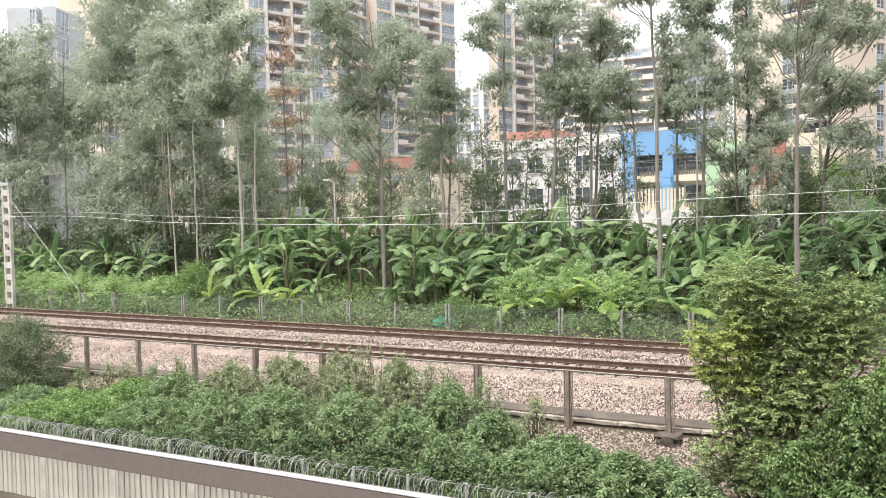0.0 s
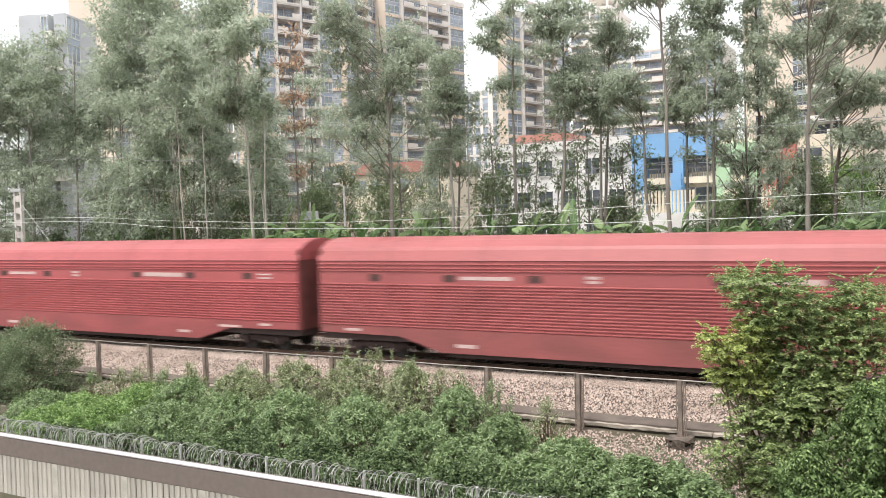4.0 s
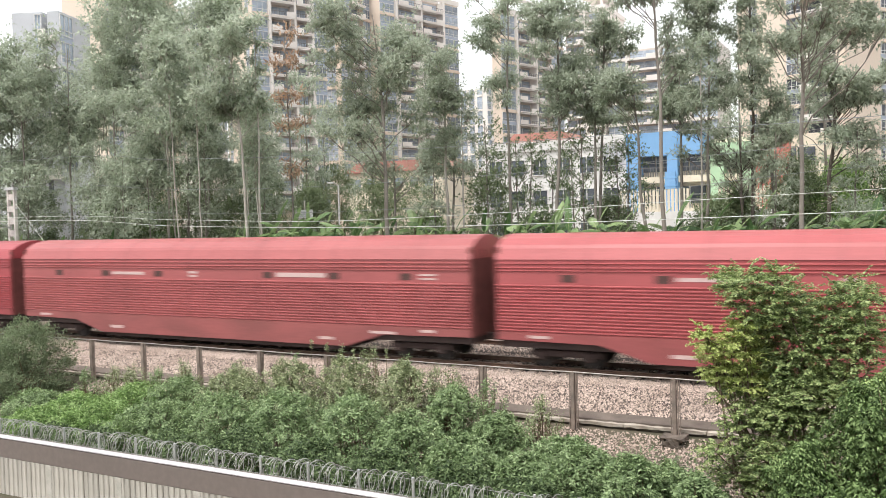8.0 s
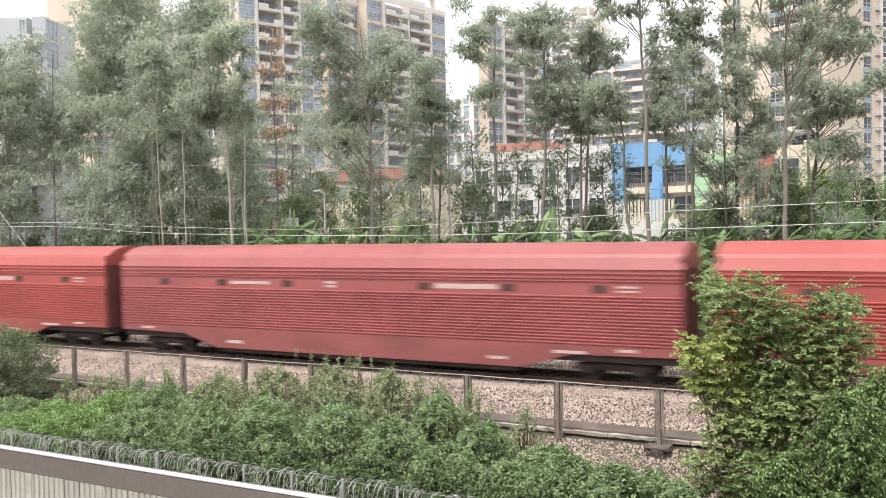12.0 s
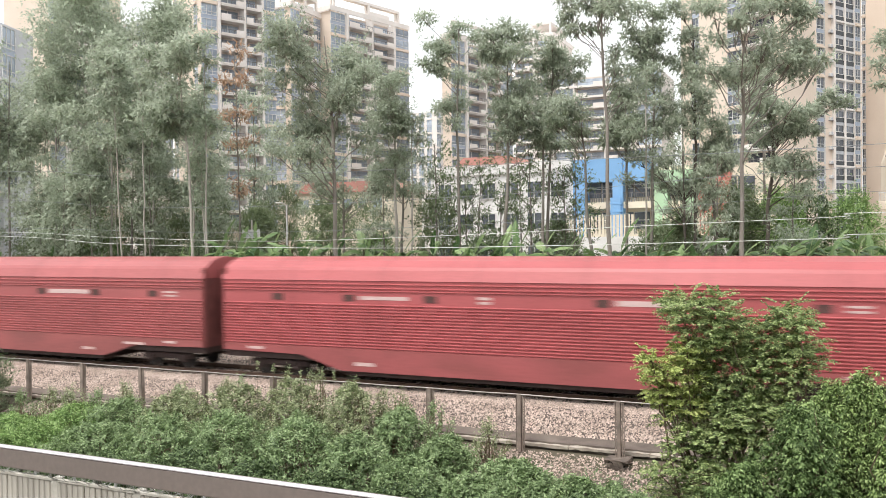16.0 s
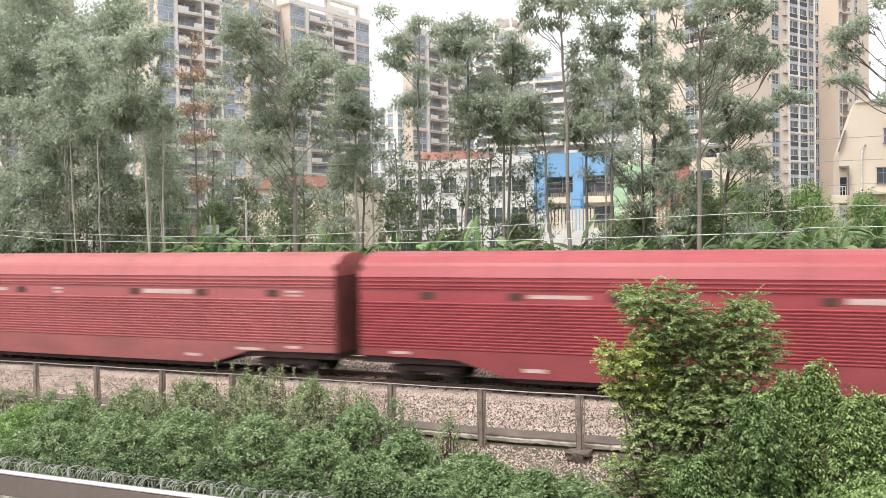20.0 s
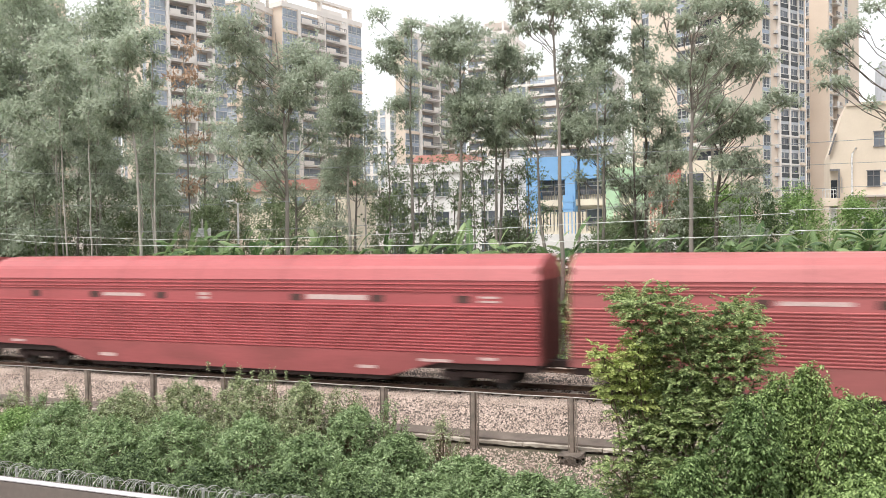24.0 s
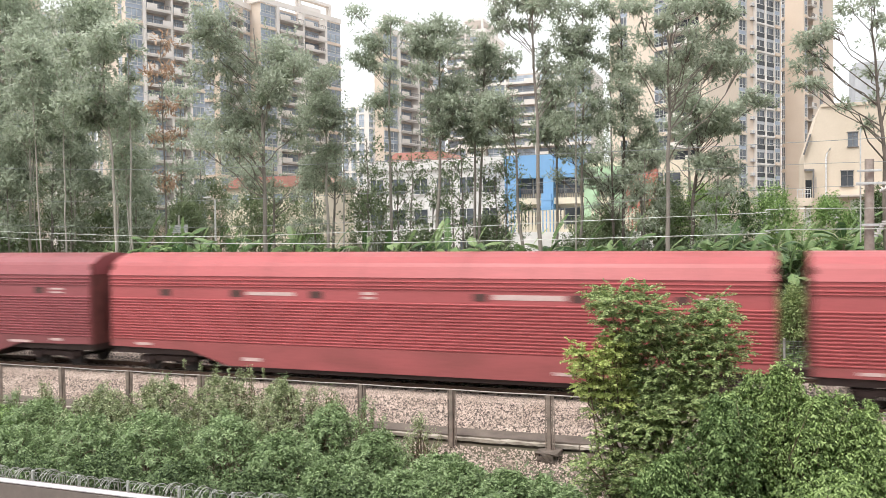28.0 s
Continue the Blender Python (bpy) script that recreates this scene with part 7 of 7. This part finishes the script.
def rail_piece(place, a, b, n, z0, z1, o0, o1, mat_name):
    """A railing of n uprights under a top bar, in one piece."""
    xs, w = [], 0.05
    for q in range(n):
        c = a + w / 2 + (b - a - w) * q / (n - 1)
        xs += [c - w / 2, c + w / 2]
    zs = [z0, z1 - 0.1, z1]
    grid = [[(o1, 0) if i % 2 == 0 else None, (o1, 0)] for i in range(len(xs) - 1)]
    return lattice(place, xs, zs, grid, (mat_name,), o0)


def pieces(rows, mats):
    """Boxes in one mesh, each with its own material: rows of (box, index)."""
    bm = bmesh.new()
    for b, k in rows:
        have = len(bm.faces)
        box(bm, *b)
        bm.faces.ensure_lookup_table()
        for f in bm.faces[have:]:
            f.material_index = k
    me = bpy.data.meshes.new("piece")
    bm.to_mesh(me)
    bm.free()
    for m in mats:
        me.materials.append(M[m])
    return me


def tower(name, x, y, rz, width, depth, z1, wall, bays, south=(), storey=3.0, label="", z0=1.2, crown=True, pane="glass", low=0):
    """A block of flats: corner at (x, y); its long face looks along local +x and runs away along local +y, its narrow face looks along local -y. Balconies are sunk into the faces; low: storeys at the foot without openings."""
    t = thing(name, x, y, z0, rz, label, "apartment tower", "apartment towers")
    n = int(round((z1 - z0) / storey))
    h = n * storey
    part("wall", boxes((-width, -RECESS, RECESS, depth, -1.5, h)), M[wall], t)

    def face(bays, place):
        pos = 0.0
        for kind, w in bays:
            a, b = pos, pos + w
            pos = b
            mid = (a + b) / 2
            if kind in ("wall", "pier", "pipes", "window"):
                out = {"pier": 0.7, "wall": 0.0, "pipes": -0.4, "window": -0.06}[kind]
                part("pier" if kind == "pier" else "wall_bay", boxes(place(a, b, -RECESS, out, 0, h)), M["tower_pale" if kind == "pier" else wall], t)
            if kind == "pipes":
                for q in (a + 0.35, a + 0.7):
                    part("drain_pipe", boxes(place(q, q + 0.14, -0.4, -0.22, 0, h)), M["frame_white"], t)
                ac = None
                for k in range(low, n):
                    if ac is None:
                        ac = pieces([(place(b - 1.1, b - 0.2, -0.4, 0.1, 0.3, 0.95), 0), (place(b - 0.9, b - 0.4, 0.1, 0.13, 0.4, 0.85), 1), (place(b - 1.2, b - 0.1, -0.4, 0.12, 0.2, 0.3), 2)], ("frame_white", "tower_grey", "railing"))
                    link("air_conditioner", ac, None, t).location.z = k * storey
            if kind == "window":
                top, m = storey - 0.35, 0.07
                cuts = (0.5,) if b - a < 3 else (0.34, 0.66)
                xs = [a + 0.05, a + 0.15] + [q for c in cuts for q in (a + c * (b - a) - m / 2, a + c * (b - a) + m / 2)] + [b - 0.15, b - 0.05]
                zs = [-0.28, 0.12, 0.5, 0.6, 1.15, 1.23, top, top + 0.1]
                for odd in (0, 1):
                    grid = []
                    for i in range(len(xs) - 1):
                        bar = i % 2 == 0
                        grid.append([(0.04, 2) if odd else (0.42, 3), (0.04, 2 if odd else 3), (0.12, 0), (0.1, 0) if bar else (0.0, 1), (0.1, 0), (0.1, 0) if bar else (0.0, 1), (0.12, 0)])
                    me = lattice(place, xs, zs, grid, ("frame_white", pane, "tower_blue", wall), -0.05)
                    for k in range(low + (odd + low) % 2, n, 2):
                        link("window", me, None, t).location.z = k * storey
            if kind == "glazing":
                part("wall_bay", boxes(place(a, b, -RECESS, -0.7, 0, h)), M[wall], t)
                part("white_pier", boxes(place(a, a + 0.32, -0.7, 0.35, 0, h), place(b - 0.12, b, -0.7, 0.3, 0, h)), M["tower_pale"], t)
                xs = [a + 0.33, mid - 0.04, mid + 0.04, b - 0.13]
                zs = [-0.3, 0.08, 1.0, 1.1, storey - 0.6, storey - 0.31]
                for odd in (0, 1):
                    grid = [[(0.05, 3) if odd else (0.36, 0), (0.1, 2), (0.1, 0), (0.0, 0) if i == 1 else (-0.06, 1), (0.06, 3)] for i in range(3)]
                    me = lattice(place, xs, zs, grid, ("tower_pale", pane, "dark_glass", "tower_grey"), -0.68)
                    for k in range(low + (odd + low) % 2, n, 2):
                        link("window", me, None, t).location.z = k * storey
            if kind == "balcony":
                rail = rail_piece(place, a + 0.02, b - 0.02, 10, 0.0, 1.05, 0.85, 0.91, "railing")
                for odd in (0, 1):
                    c, d = (a, a + 0.42 * (b - a)) if odd else (b - 0.36 * (b - a), b)
                    # index 1, the balcony back, carries the recess shade in its colour
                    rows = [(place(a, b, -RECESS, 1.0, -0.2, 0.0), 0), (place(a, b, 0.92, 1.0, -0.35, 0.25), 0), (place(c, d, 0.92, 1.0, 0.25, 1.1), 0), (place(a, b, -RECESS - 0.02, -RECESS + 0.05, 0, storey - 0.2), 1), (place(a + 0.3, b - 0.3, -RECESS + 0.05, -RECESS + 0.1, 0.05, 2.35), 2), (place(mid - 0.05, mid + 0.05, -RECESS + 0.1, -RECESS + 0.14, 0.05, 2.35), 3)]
                    me = pieces(rows, ("tower_pale", "brown_and_recess_shade", pane, "frame_white"))
                    for k in range(low + (odd + low) % 2, n, 2):
                        bc = link("balcony", me, None, t)
                        bc.location.z = k * storey
                        link("railing", rail, None, bc)

    face(bays, lambda a, b, o0, o1, zz0, zz1: (o0, o1, a, b, zz0, zz1))
    face(south, lambda a, b, o0, o1, zz0, zz1: (-width + a, min(-width + b, -0.03), -o1 - 0.02, -o0 - 0.02, zz0, zz1))
    if crown:
        part("parapet", boxes((-width, 0.5, -0.5, -0.1, h, h + 1.2), (-width, 0.5, depth - 0.3, depth, h, h + 1.2), (0.1, 0.5, -0.1, depth - 0.3, h, h + 1.2)), M["tower_pale"], t)
        part("roof_frame", boxes(*[(-width * 0.6, -width * 0.6 + 0.6, q, q + 0.6, h, h + 4.2) for q in (2.0, depth * 0.5, depth - 3)], *[(-1.6, -1.0, q, q + 0.6, h, h + 4.2) for q in (2.0, depth * 0.5, depth - 3)], (-width * 0.6, -1.0, 2.0, depth - 2.4, h + 4.2, h + 4.9), (-width * 0.6 + 0.6, -1.7, depth * 0.5, depth * 0.8, h, h + 3.0)), M["tower_pale"], t)
    return t


tower("apartment_tower", -114.82, 134.35, -24.1, 13.3, 16.9, 62.4, "tower_beige", [("window", 3.5), ("pier", 0.5), ("balcony", 5.2), ("pier", 0.5), ("balcony", 3.6), ("pier", 0.5), ("window", 3.1)], [("wall", 1.0), ("window", 1.2), ("wall", 8.0), ("window", 1.6), ("wall", 1.5)], label="tall beige apartment tower with stacked balconies", z0=-0.6, low=3)
tower("apartment_tower", -117.9, 169.58, 0, 8.2, 16.0, 61.2, "tower_beige", [("window", 4), ("balcony", 6), ("window", 6)], [("window", 1.4), ("wall", 0.8), ("window", 4.5), ("wall", 1.5)], label="grey and beige apartment tower wing with large windows", low=5)
tower("apartment_tower", -114.24, 181.67, -15.8, 4.2, 28.7, 62.8, "tower_beige", [("window", 5.0), ("pier", 0.8), ("balcony", 8.2), ("pier", 0.5), ("balcony", 7.6), ("pier", 0.8), ("window", 5.8)], [("wall", 4.2)], label="beige apartment tower with dark balconies and roof frame", z0=-3.2, low=5)
tower("apartment_tower", -86.11, 192.29, -16.8, 2.9, 25.2, 56.2, "tower_beige", [("window", 5.4), ("pier", 0.6), ("balcony", 7.0), ("pier", 0.6), ("balcony", 6.4), ("window", 5.2)], [("wall", 2.9)], label="beige apartment tower with blue windows and dark balconies", low=3)
tower("apartment_tower", -73.2, 235.0, 0, 12.0, 20.0, 61.8, "tower_pale", [("wall", 20.0)], [("balcony", 6.2), ("pier", 0.6), ("balcony", 5.2)], label="pale apartment tower with open roof frame", z0=0.0, low=5)
tower("apartment_tower", -42.6, 236.0, 0, 30.2, 20.0, 51.0, "tower_pale", [("wall", 20.0)], [("window", 5.4), ("pier", 0.5), ("balcony", 8.4), ("pier", 0.5), ("balcony", 8.0), ("pier", 0.5), ("window", 6.9)], label="pale apartment block with long dark balconies", z0=0.0, crown=False, low=3)
tower("apartment_tower", -9.01, 178.58, -31.5, 25.1, 27.7, 70.6, "tower_beige", [("wall", 11.2), ("window", 2.6), ("pipes", 3.4), ("glazing", 3.8), ("glazing", 3.6), ("wall", 0.5), ("window", 2.0), ("wall", 0.6)], [("wall", 3.0), ("window", 2.0), ("wall", 7.2), ("window", 3.6), ("balcony", 7.4), ("wall", 1.9)], label="tall beige apartment tower with white-framed glazing", z0=1.6, pane="glass_dim", low=1)
tower("apartment_tower", 10.73, 216.0, -23.4, 5.2, 19.5, 76.2, "tower_beige", [("wall", 0.5), ("window", 1.6), ("wall", 0.5), ("balcony", 3.2), ("wall", 4.2), ("window", 2.0), ("wall", 7.5)], [("window", 0.9), ("wall", 4.3)], label="tall plain beige apartment tower with narrow windows", pane="glass_dim")
tower("apartment_tower", -141.15, 120.37, 3.0, 11.8, 19.9, 61.2, "tower_beige", [("window", 4), ("pier", 0.8), ("balcony", 6), ("pier", 0.8), ("window", 5), ("wall", 3.3)], [("wall", 11.8)], label="tall apartment tower with plain beige side wall", low=6)
tower("apartment_tower", -157.1, 160.1, 13.6, 8.9, 17.2, 60.0, "tower_pale", [("window", 4.0), ("pier", 0.6), ("balcony", 8.6), ("window", 4.0)], [("window", 3.0), ("wall", 1.0), ("balcony", 4.9)], label="pale apartment tower with white balconies", z0=0.0, low=8, crown=False)
tower("apartment_tower", -91.11, 70.86, 21.4, 6.2, 7.1, 32.0, "tower_grey", [("window", 3), ("wall", 4.1)], [("wall", 2.9), ("window", 1.0), ("balcony", 2.3)], storey=3.4, label="grey apartment block with pale terraces", z0=-2.0, low=4, crown=False)
tower("apartment_tower", -150.0, 320.0, 0, 12.0, 20.0, 58.2, "tower_pale", [("window", 4), ("wall", 12), ("window", 4)], [("window", 2.5), ("wall", 1.2), ("window", 2.5), ("wall", 1.2), ("window", 2.5), ("wall", 2.1)], label="distant pinkish apartment tower", crown=False, low=8)
tower("apartment_tower", 46.0, 300.0, 0, 16.0, 20.0, 58.2, "tower_grey", [("wall", 20)], [("wall", 16.0)], label="distant grey windowless tower block", crown=False)


def school():
    """Low kindergarten block with coloured bays; front at y = 100."""
    s = thing("kindergarten", 0, 100, 1.4, 0, "white kindergarten with blue, green and red painted bays", "school building")
    # white wing
    part("white_wing", boxes((-48, -28.8, 0.3, 12, 0, 13.0)), M["school_white"], s)
    part("white_parapet", boxes((-48, -28.8, 0.0, 0.3, 12.0, 13.2), (-33.5, -28.8, -0.1, 0.0, 12.4, 13.4)), M["school_white"], s)
    for k in range(3):
        for i in range(6):
            x = -46.8 + 3.05 * i
            w = part("window", boxes((x, x + 1.7, 0.2, 0.34, 1.2 + 3.9 * k, 3.1 + 3.9 * k)), M["glass_dim"], s)
            part("window_frame", boxes((x - 0.08, x + 1.78, 0.12, 0.32, 1.1 + 3.9 * k, 1.2 + 3.9 * k), (x + 0.8, x + 0.9, 0.12, 0.32, 1.2 + 3.9 * k, 3.1 + 3.9 * k), (x - 0.08, x + 1.78, 0.12, 0.32, 3.1 + 3.9 * k, 3.2 + 3.9 * k)), M["frame_white"], w)
    for i in range(4):
        part("parapet_slot", boxes((-31.9 + 0.7 * i, -31.5 + 0.7 * i, -0.13, -0.1, 10.3, 12.2)), M["tower_grey"], s)
    part("main_wing", boxes((-28.8, -6.0, 1.6, 14, 0, 12.2)), M["school_cream"], s)
    for za, zb in ((7.35, 8.1), (3.55, 4.3)):
        part("cream_band", boxes((-28.2, -8.5, -0.1, 1.6, za, zb)), M["school_cream"], s)
    for zb in (4.3, 8.1):
        for i in range(10):
            x = -27.4 + 1.95 * i
            g = part("window", boxes((x, x + 1.75, 1.4, 1.56, zb + 0.6, zb + 2.6)), M["glass_dim"], s)
            part("window_frame", boxes((x - 0.05, x, 1.36, 1.56, zb, zb + 2.7), (x, x + 1.75, 1.36, 1.56, zb + 1.6, zb + 1.68)), M["frame_white"], g)
            link("balcony_rail", rail_piece(lambda a, b, o0, o1, za, zc: (a, b, o0, o1, za, zc), x - 0.1, x + 1.85, 8, zb, zb + 1.1, 0.04, -0.02, "railing"), None, s)
    for x0, x1, top, dip, m in ((-28.6, -22.6, 13.3, 10.5, "school_blue"), (-18.9, -14.4, 11.6, 9.7, "school_green"), (-14.0, -10.6, 11.3, 9.5, "school_red")):
        part("coloured_bay", extrude([(x0, 0), (x0 + 1.5, 0), (x0 + 1.5, dip), (x1 - 1.2, dip), (x1 - 1.2, 0), (x1, 0), (x1, top), (x0, top)], "y", -0.5, 1.6), M[m], s, "bay painted " + m.split("_")[1])
    part("blue_ladder", boxes((-24.0, -22.8, -0.75, -0.55, 0, 8.6), *[(-24.2, -22.6, -0.8, -0.55, q, q + 0.18) for q in np.arange(0.6, 8.4, 0.9)]), M["school_blue"], s)
    part("side_wing", boxes((-22.6, -19.3, -0.4, 1.6, 10.5, 12.8)), M["school_blue"], s, "blue wall panel")
    part("red_roof", extrude([(-46, 13.2), (-36, 13.2), (-38, 14.6), (-44.5, 14.6)], "y", 3, 10), M["roof_red"], s)
    part("terrace", boxes((-29, -9, -4.2, 0, -0.3, 4.0)), M["school_white"], s)
    # terrace fence of cream pickets
    pk = None
    for i in range(40):
        if pk is None:
            ob = part("picket", boxes((0, 0.28, -4.1, -4.0, 4.0, 6.5), bevel=0.02), M["school_cream"], s)
            pk = ob.data
        else:
            ob = link("picket", pk, None, s)
        ob.location.x = -28.4 + 0.42 * i + (3.0 if i > 18 else 0)


school()


def red_roofed(x, y, w, d, h, wall):
    t = thing("low_house", x, y, 1.3, 0, "low pale house with red tiled roof behind the trees", "house")
    part("wall", boxes((0, w, 0, d, 0, h)), M[wall], t)
    part("roof", extrude([(-0.6, h), (w + 0.6, h), (w - 2, h + 1.6), (2, h + 1.6)], "y", -0.6, d), M["roof_red"], t)
    for i in range(int(w / 2.6)):
        part("window", boxes((0.8 + 2.6 * i, 2.2 + 2.6 * i, -0.06, 0.02, h - 2.4, h - 1.0)), M["glass"], t)


red_roofed(-77, 112, 17, 10, 11.3, "school_cream")


def house():
    """Cream house with a sloped shoulder, a small balcony, a canopy and a white drainpipe."""
    h = thing("house", 4.2, 82.0, 1.4, 0, "cream rendered house with small balcony and white drainpipe", "house")
    body = [(-0.1, 0), (14, 0), (14, 14.9), (1.2, 14.9), (-0.1, 10.7)]
    part("wall", extrude(body, "y", 0, 10), M["house"], h)
    part("coping", boxes((1.25, 14, -0.15, 0.0, 14.75, 15.0)), M["house"], h)
    part("eave", extrude([(-0.22, 10.6), (-0.08, 10.6), (0.46, 12.4), (0.32, 12.4)], "y", -0.35, 0.0), M["railing"], h, "dark sloping eave board")
    for a, b, c, d in ((2.86, 3.84, 7.76, 9.05), (6.6, 7.6, 7.76, 9.05), (3.4, 4.2, 11.2, 12.4)):
        w = part("window", boxes((a, b, -0.04, 0.05, c, d)), M["glass_dim"], h)
        part("window_frame", boxes((a - 0.07, b + 0.07, -0.1, 0.02, d, d + 0.08), ((a + b) / 2 - 0.03, (a + b) / 2 + 0.03, -0.09, 0.02, c, d), (a - 0.07, b + 0.07, -0.12, 0.02, c - 0.1, c), (a, b, -0.08, 0.02, c + 0.85, c + 0.9)), M["railing"], w)
    bc = part("balcony", boxes((-0.75, 0.45, -1.2, -0.002, 6.05, 6.75), bevel=0.02), M["house"], h)
    part("balcony_rail", boxes((-0.75, 0.35, -1.2, -1.15, 7.45, 7.52), (-0.75, 0.35, -1.2, -1.15, 7.1, 7.14), (-0.75, -0.70, -1.15, -0.05, 7.45, 7.52)), M["frame_white"], bc)
    for q in range(6):
        part("baluster", boxes((-0.74 + 0.21 * q, -0.70 + 0.21 * q, -1.19, -1.15, 6.75, 7.45)), M["frame_white"], bc)
    part("balcony_door", boxes((-0.02, 0.5, -0.05, 0.02, 6.75, 8.35)), M["dark_glass"], bc)
    part("balcony_frame", boxes((0.52, 0.66, -1.0, -0.86, 6.75, 9.1), (-0.12, 0.66, -1.0, -0.86, 9.1, 9.22), (-0.12, 0.66, -1.0, -0.01, 9.22, 9.28)), M["railing"], bc)
    part("steel_post", boxes((-0.22, -0.12, -1.1, -1.0, 0, 6.05)), M["mast"], h)
    part("side_door", boxes((0.0, 0.42, -0.06, 0.02, 3.9, 5.9), bevel=0.01), M["school_white"], h)
    for z in (4.9, 5.95):
        part("door_frame", boxes((-0.1, 0.52, -0.09, 0.02, z, z + 0.12)), M["railing"], h)
    part("wall_vent", boxes((0.78, 0.9, -0.06, 0.02, 7.2, 8.6), bevel=0.01), M["brown_and_recess_shade"], h)
    part("canopy", boxes((1.1, 14, -1.3, -0.002, 6.75, 6.95), bevel=0.02), M["brown_and_recess_shade"], h, "brown-edged concrete canopy")
    dr = part("door", boxes((1.75, 2.75, -0.06, 0.03, 4.6, 6.6), bevel=0.01), M["frame_white"], h, "white painted door")
    part("door_window", boxes((2.1, 2.25, -0.075, -0.05, 5.6, 6.2)), M["dark_glass"], dr)
    part("roller_shutter", boxes((3.6, 13.5, -0.05, 0.02, 3.5, 6.5)), M["school_white"], h)
    link("drain_pipe", tubes("drain_pipe", [([(2.0, -0.05, 11.1), (1.7, -0.2, 10.6), (1.65, -0.22, 10.2), (1.65, -0.22, 7.0)], 0.075), ([(1.65, -0.22, 6.75), (1.65, -0.22, 0.5)], 0.075)], 8), M["frame_white"], h, "white drainpipe")
    part("garden_wall", boxes((-6, 14, -3.2, -2.9, 0, 1.1)), M["school_white"], h)


house()


def street_lamp(x, y, top):
    t = thing("street_lamp", x, y, 1.3, 0, "white steel street lamp with a short single arm", "street lamp")
    link("post", tubes("post", [([(0, 0, 0), (0, 0, top - 1.4)], np.array([0.09, 0.06]))], 8), M["frame_white"], t)
    link("arm", tubes("arm", [([(0, 0, top - 1.45), (-0.2, 0, top - 1.28), (-0.5, 0, top - 1.22)], 0.035)], 6), M["mast"], t)
    part("lamp_head", boxes((-1.0, -0.42, -0.13, 0.13, top - 1.28, top - 1.15), bevel=0.03), M["frame_white"], t)


street_lamp(-39.55, 56.0, 8.3)
sg = thing("sign_board", -41.5, 54.0, 1.1, 0, "white sign board on a thin post", "sign")
part("board", boxes((-0.85, 0.85, -0.03, 0.03, 4.5, 5.15), bevel=0.01), M["frame_white"], sg)
part("post", boxes((-0.05, 0.05, 0.04, 0.12, 0, 5.9)), M["mast"], sg)
for z in (4.62, 4.78, 4.94):
    part("writing_bar", boxes((-0.6, 0.6, -0.04, -0.03, z, z + 0.06)), M["tower_grey"], sg)


def parked_car(x, y, rz, label):
    t = thing("parked_car", x, y, 1.55, rz, label, "car", "parked cars")
    prof = [(-2.1, 0.3), (2.1, 0.3), (2.15, 0.75), (1.3, 0.92), (0.7, 1.42), (-1.2, 1.45), (-1.9, 0.98), (-2.15, 0.8)]
    part("body", extrude(prof, "y", -0.85, 0.85), M["car_paint"], t)
    part("side_window", extrude([(-1.5, 0.98), (1.1, 0.95), (0.62, 1.36), (-1.15, 1.38)], "y", -0.87, 0.87), M["dark_glass"], t)
    for wx in (-1.35, 1.35):
        for wy in (-0.8, 0.62):
            part("wheel", drum(bmesh.new(), (wx, wy, 0.32), "y", 0.32, 0.18, 16), M["black"], t)


parked_car(1.2, 62.0, 10, "white parked car behind the banana plants")
parked_car(-39.5, 60.0, 5, "pale parked car behind the banana plants")

sk = thing("plastic_bundle", -20.4, 38.3, -0.28, 0, "crumpled teal plastic bundle lying behind the mesh fence", "bundle")
bm = bmesh.new()
bmesh.ops.create_icosphere(bm, subdivisions=3, radius=0.5)
for v in bm.verts:
    v.co *= 1 + 0.35 * noise.noise(v.co * 4)
    v.co.x, v.co.z = v.co.x * 1.3, max(-0.1, v.co.z * 0.8) + 0.1
part("sheet", bm, M["teal"], sk)

motions()
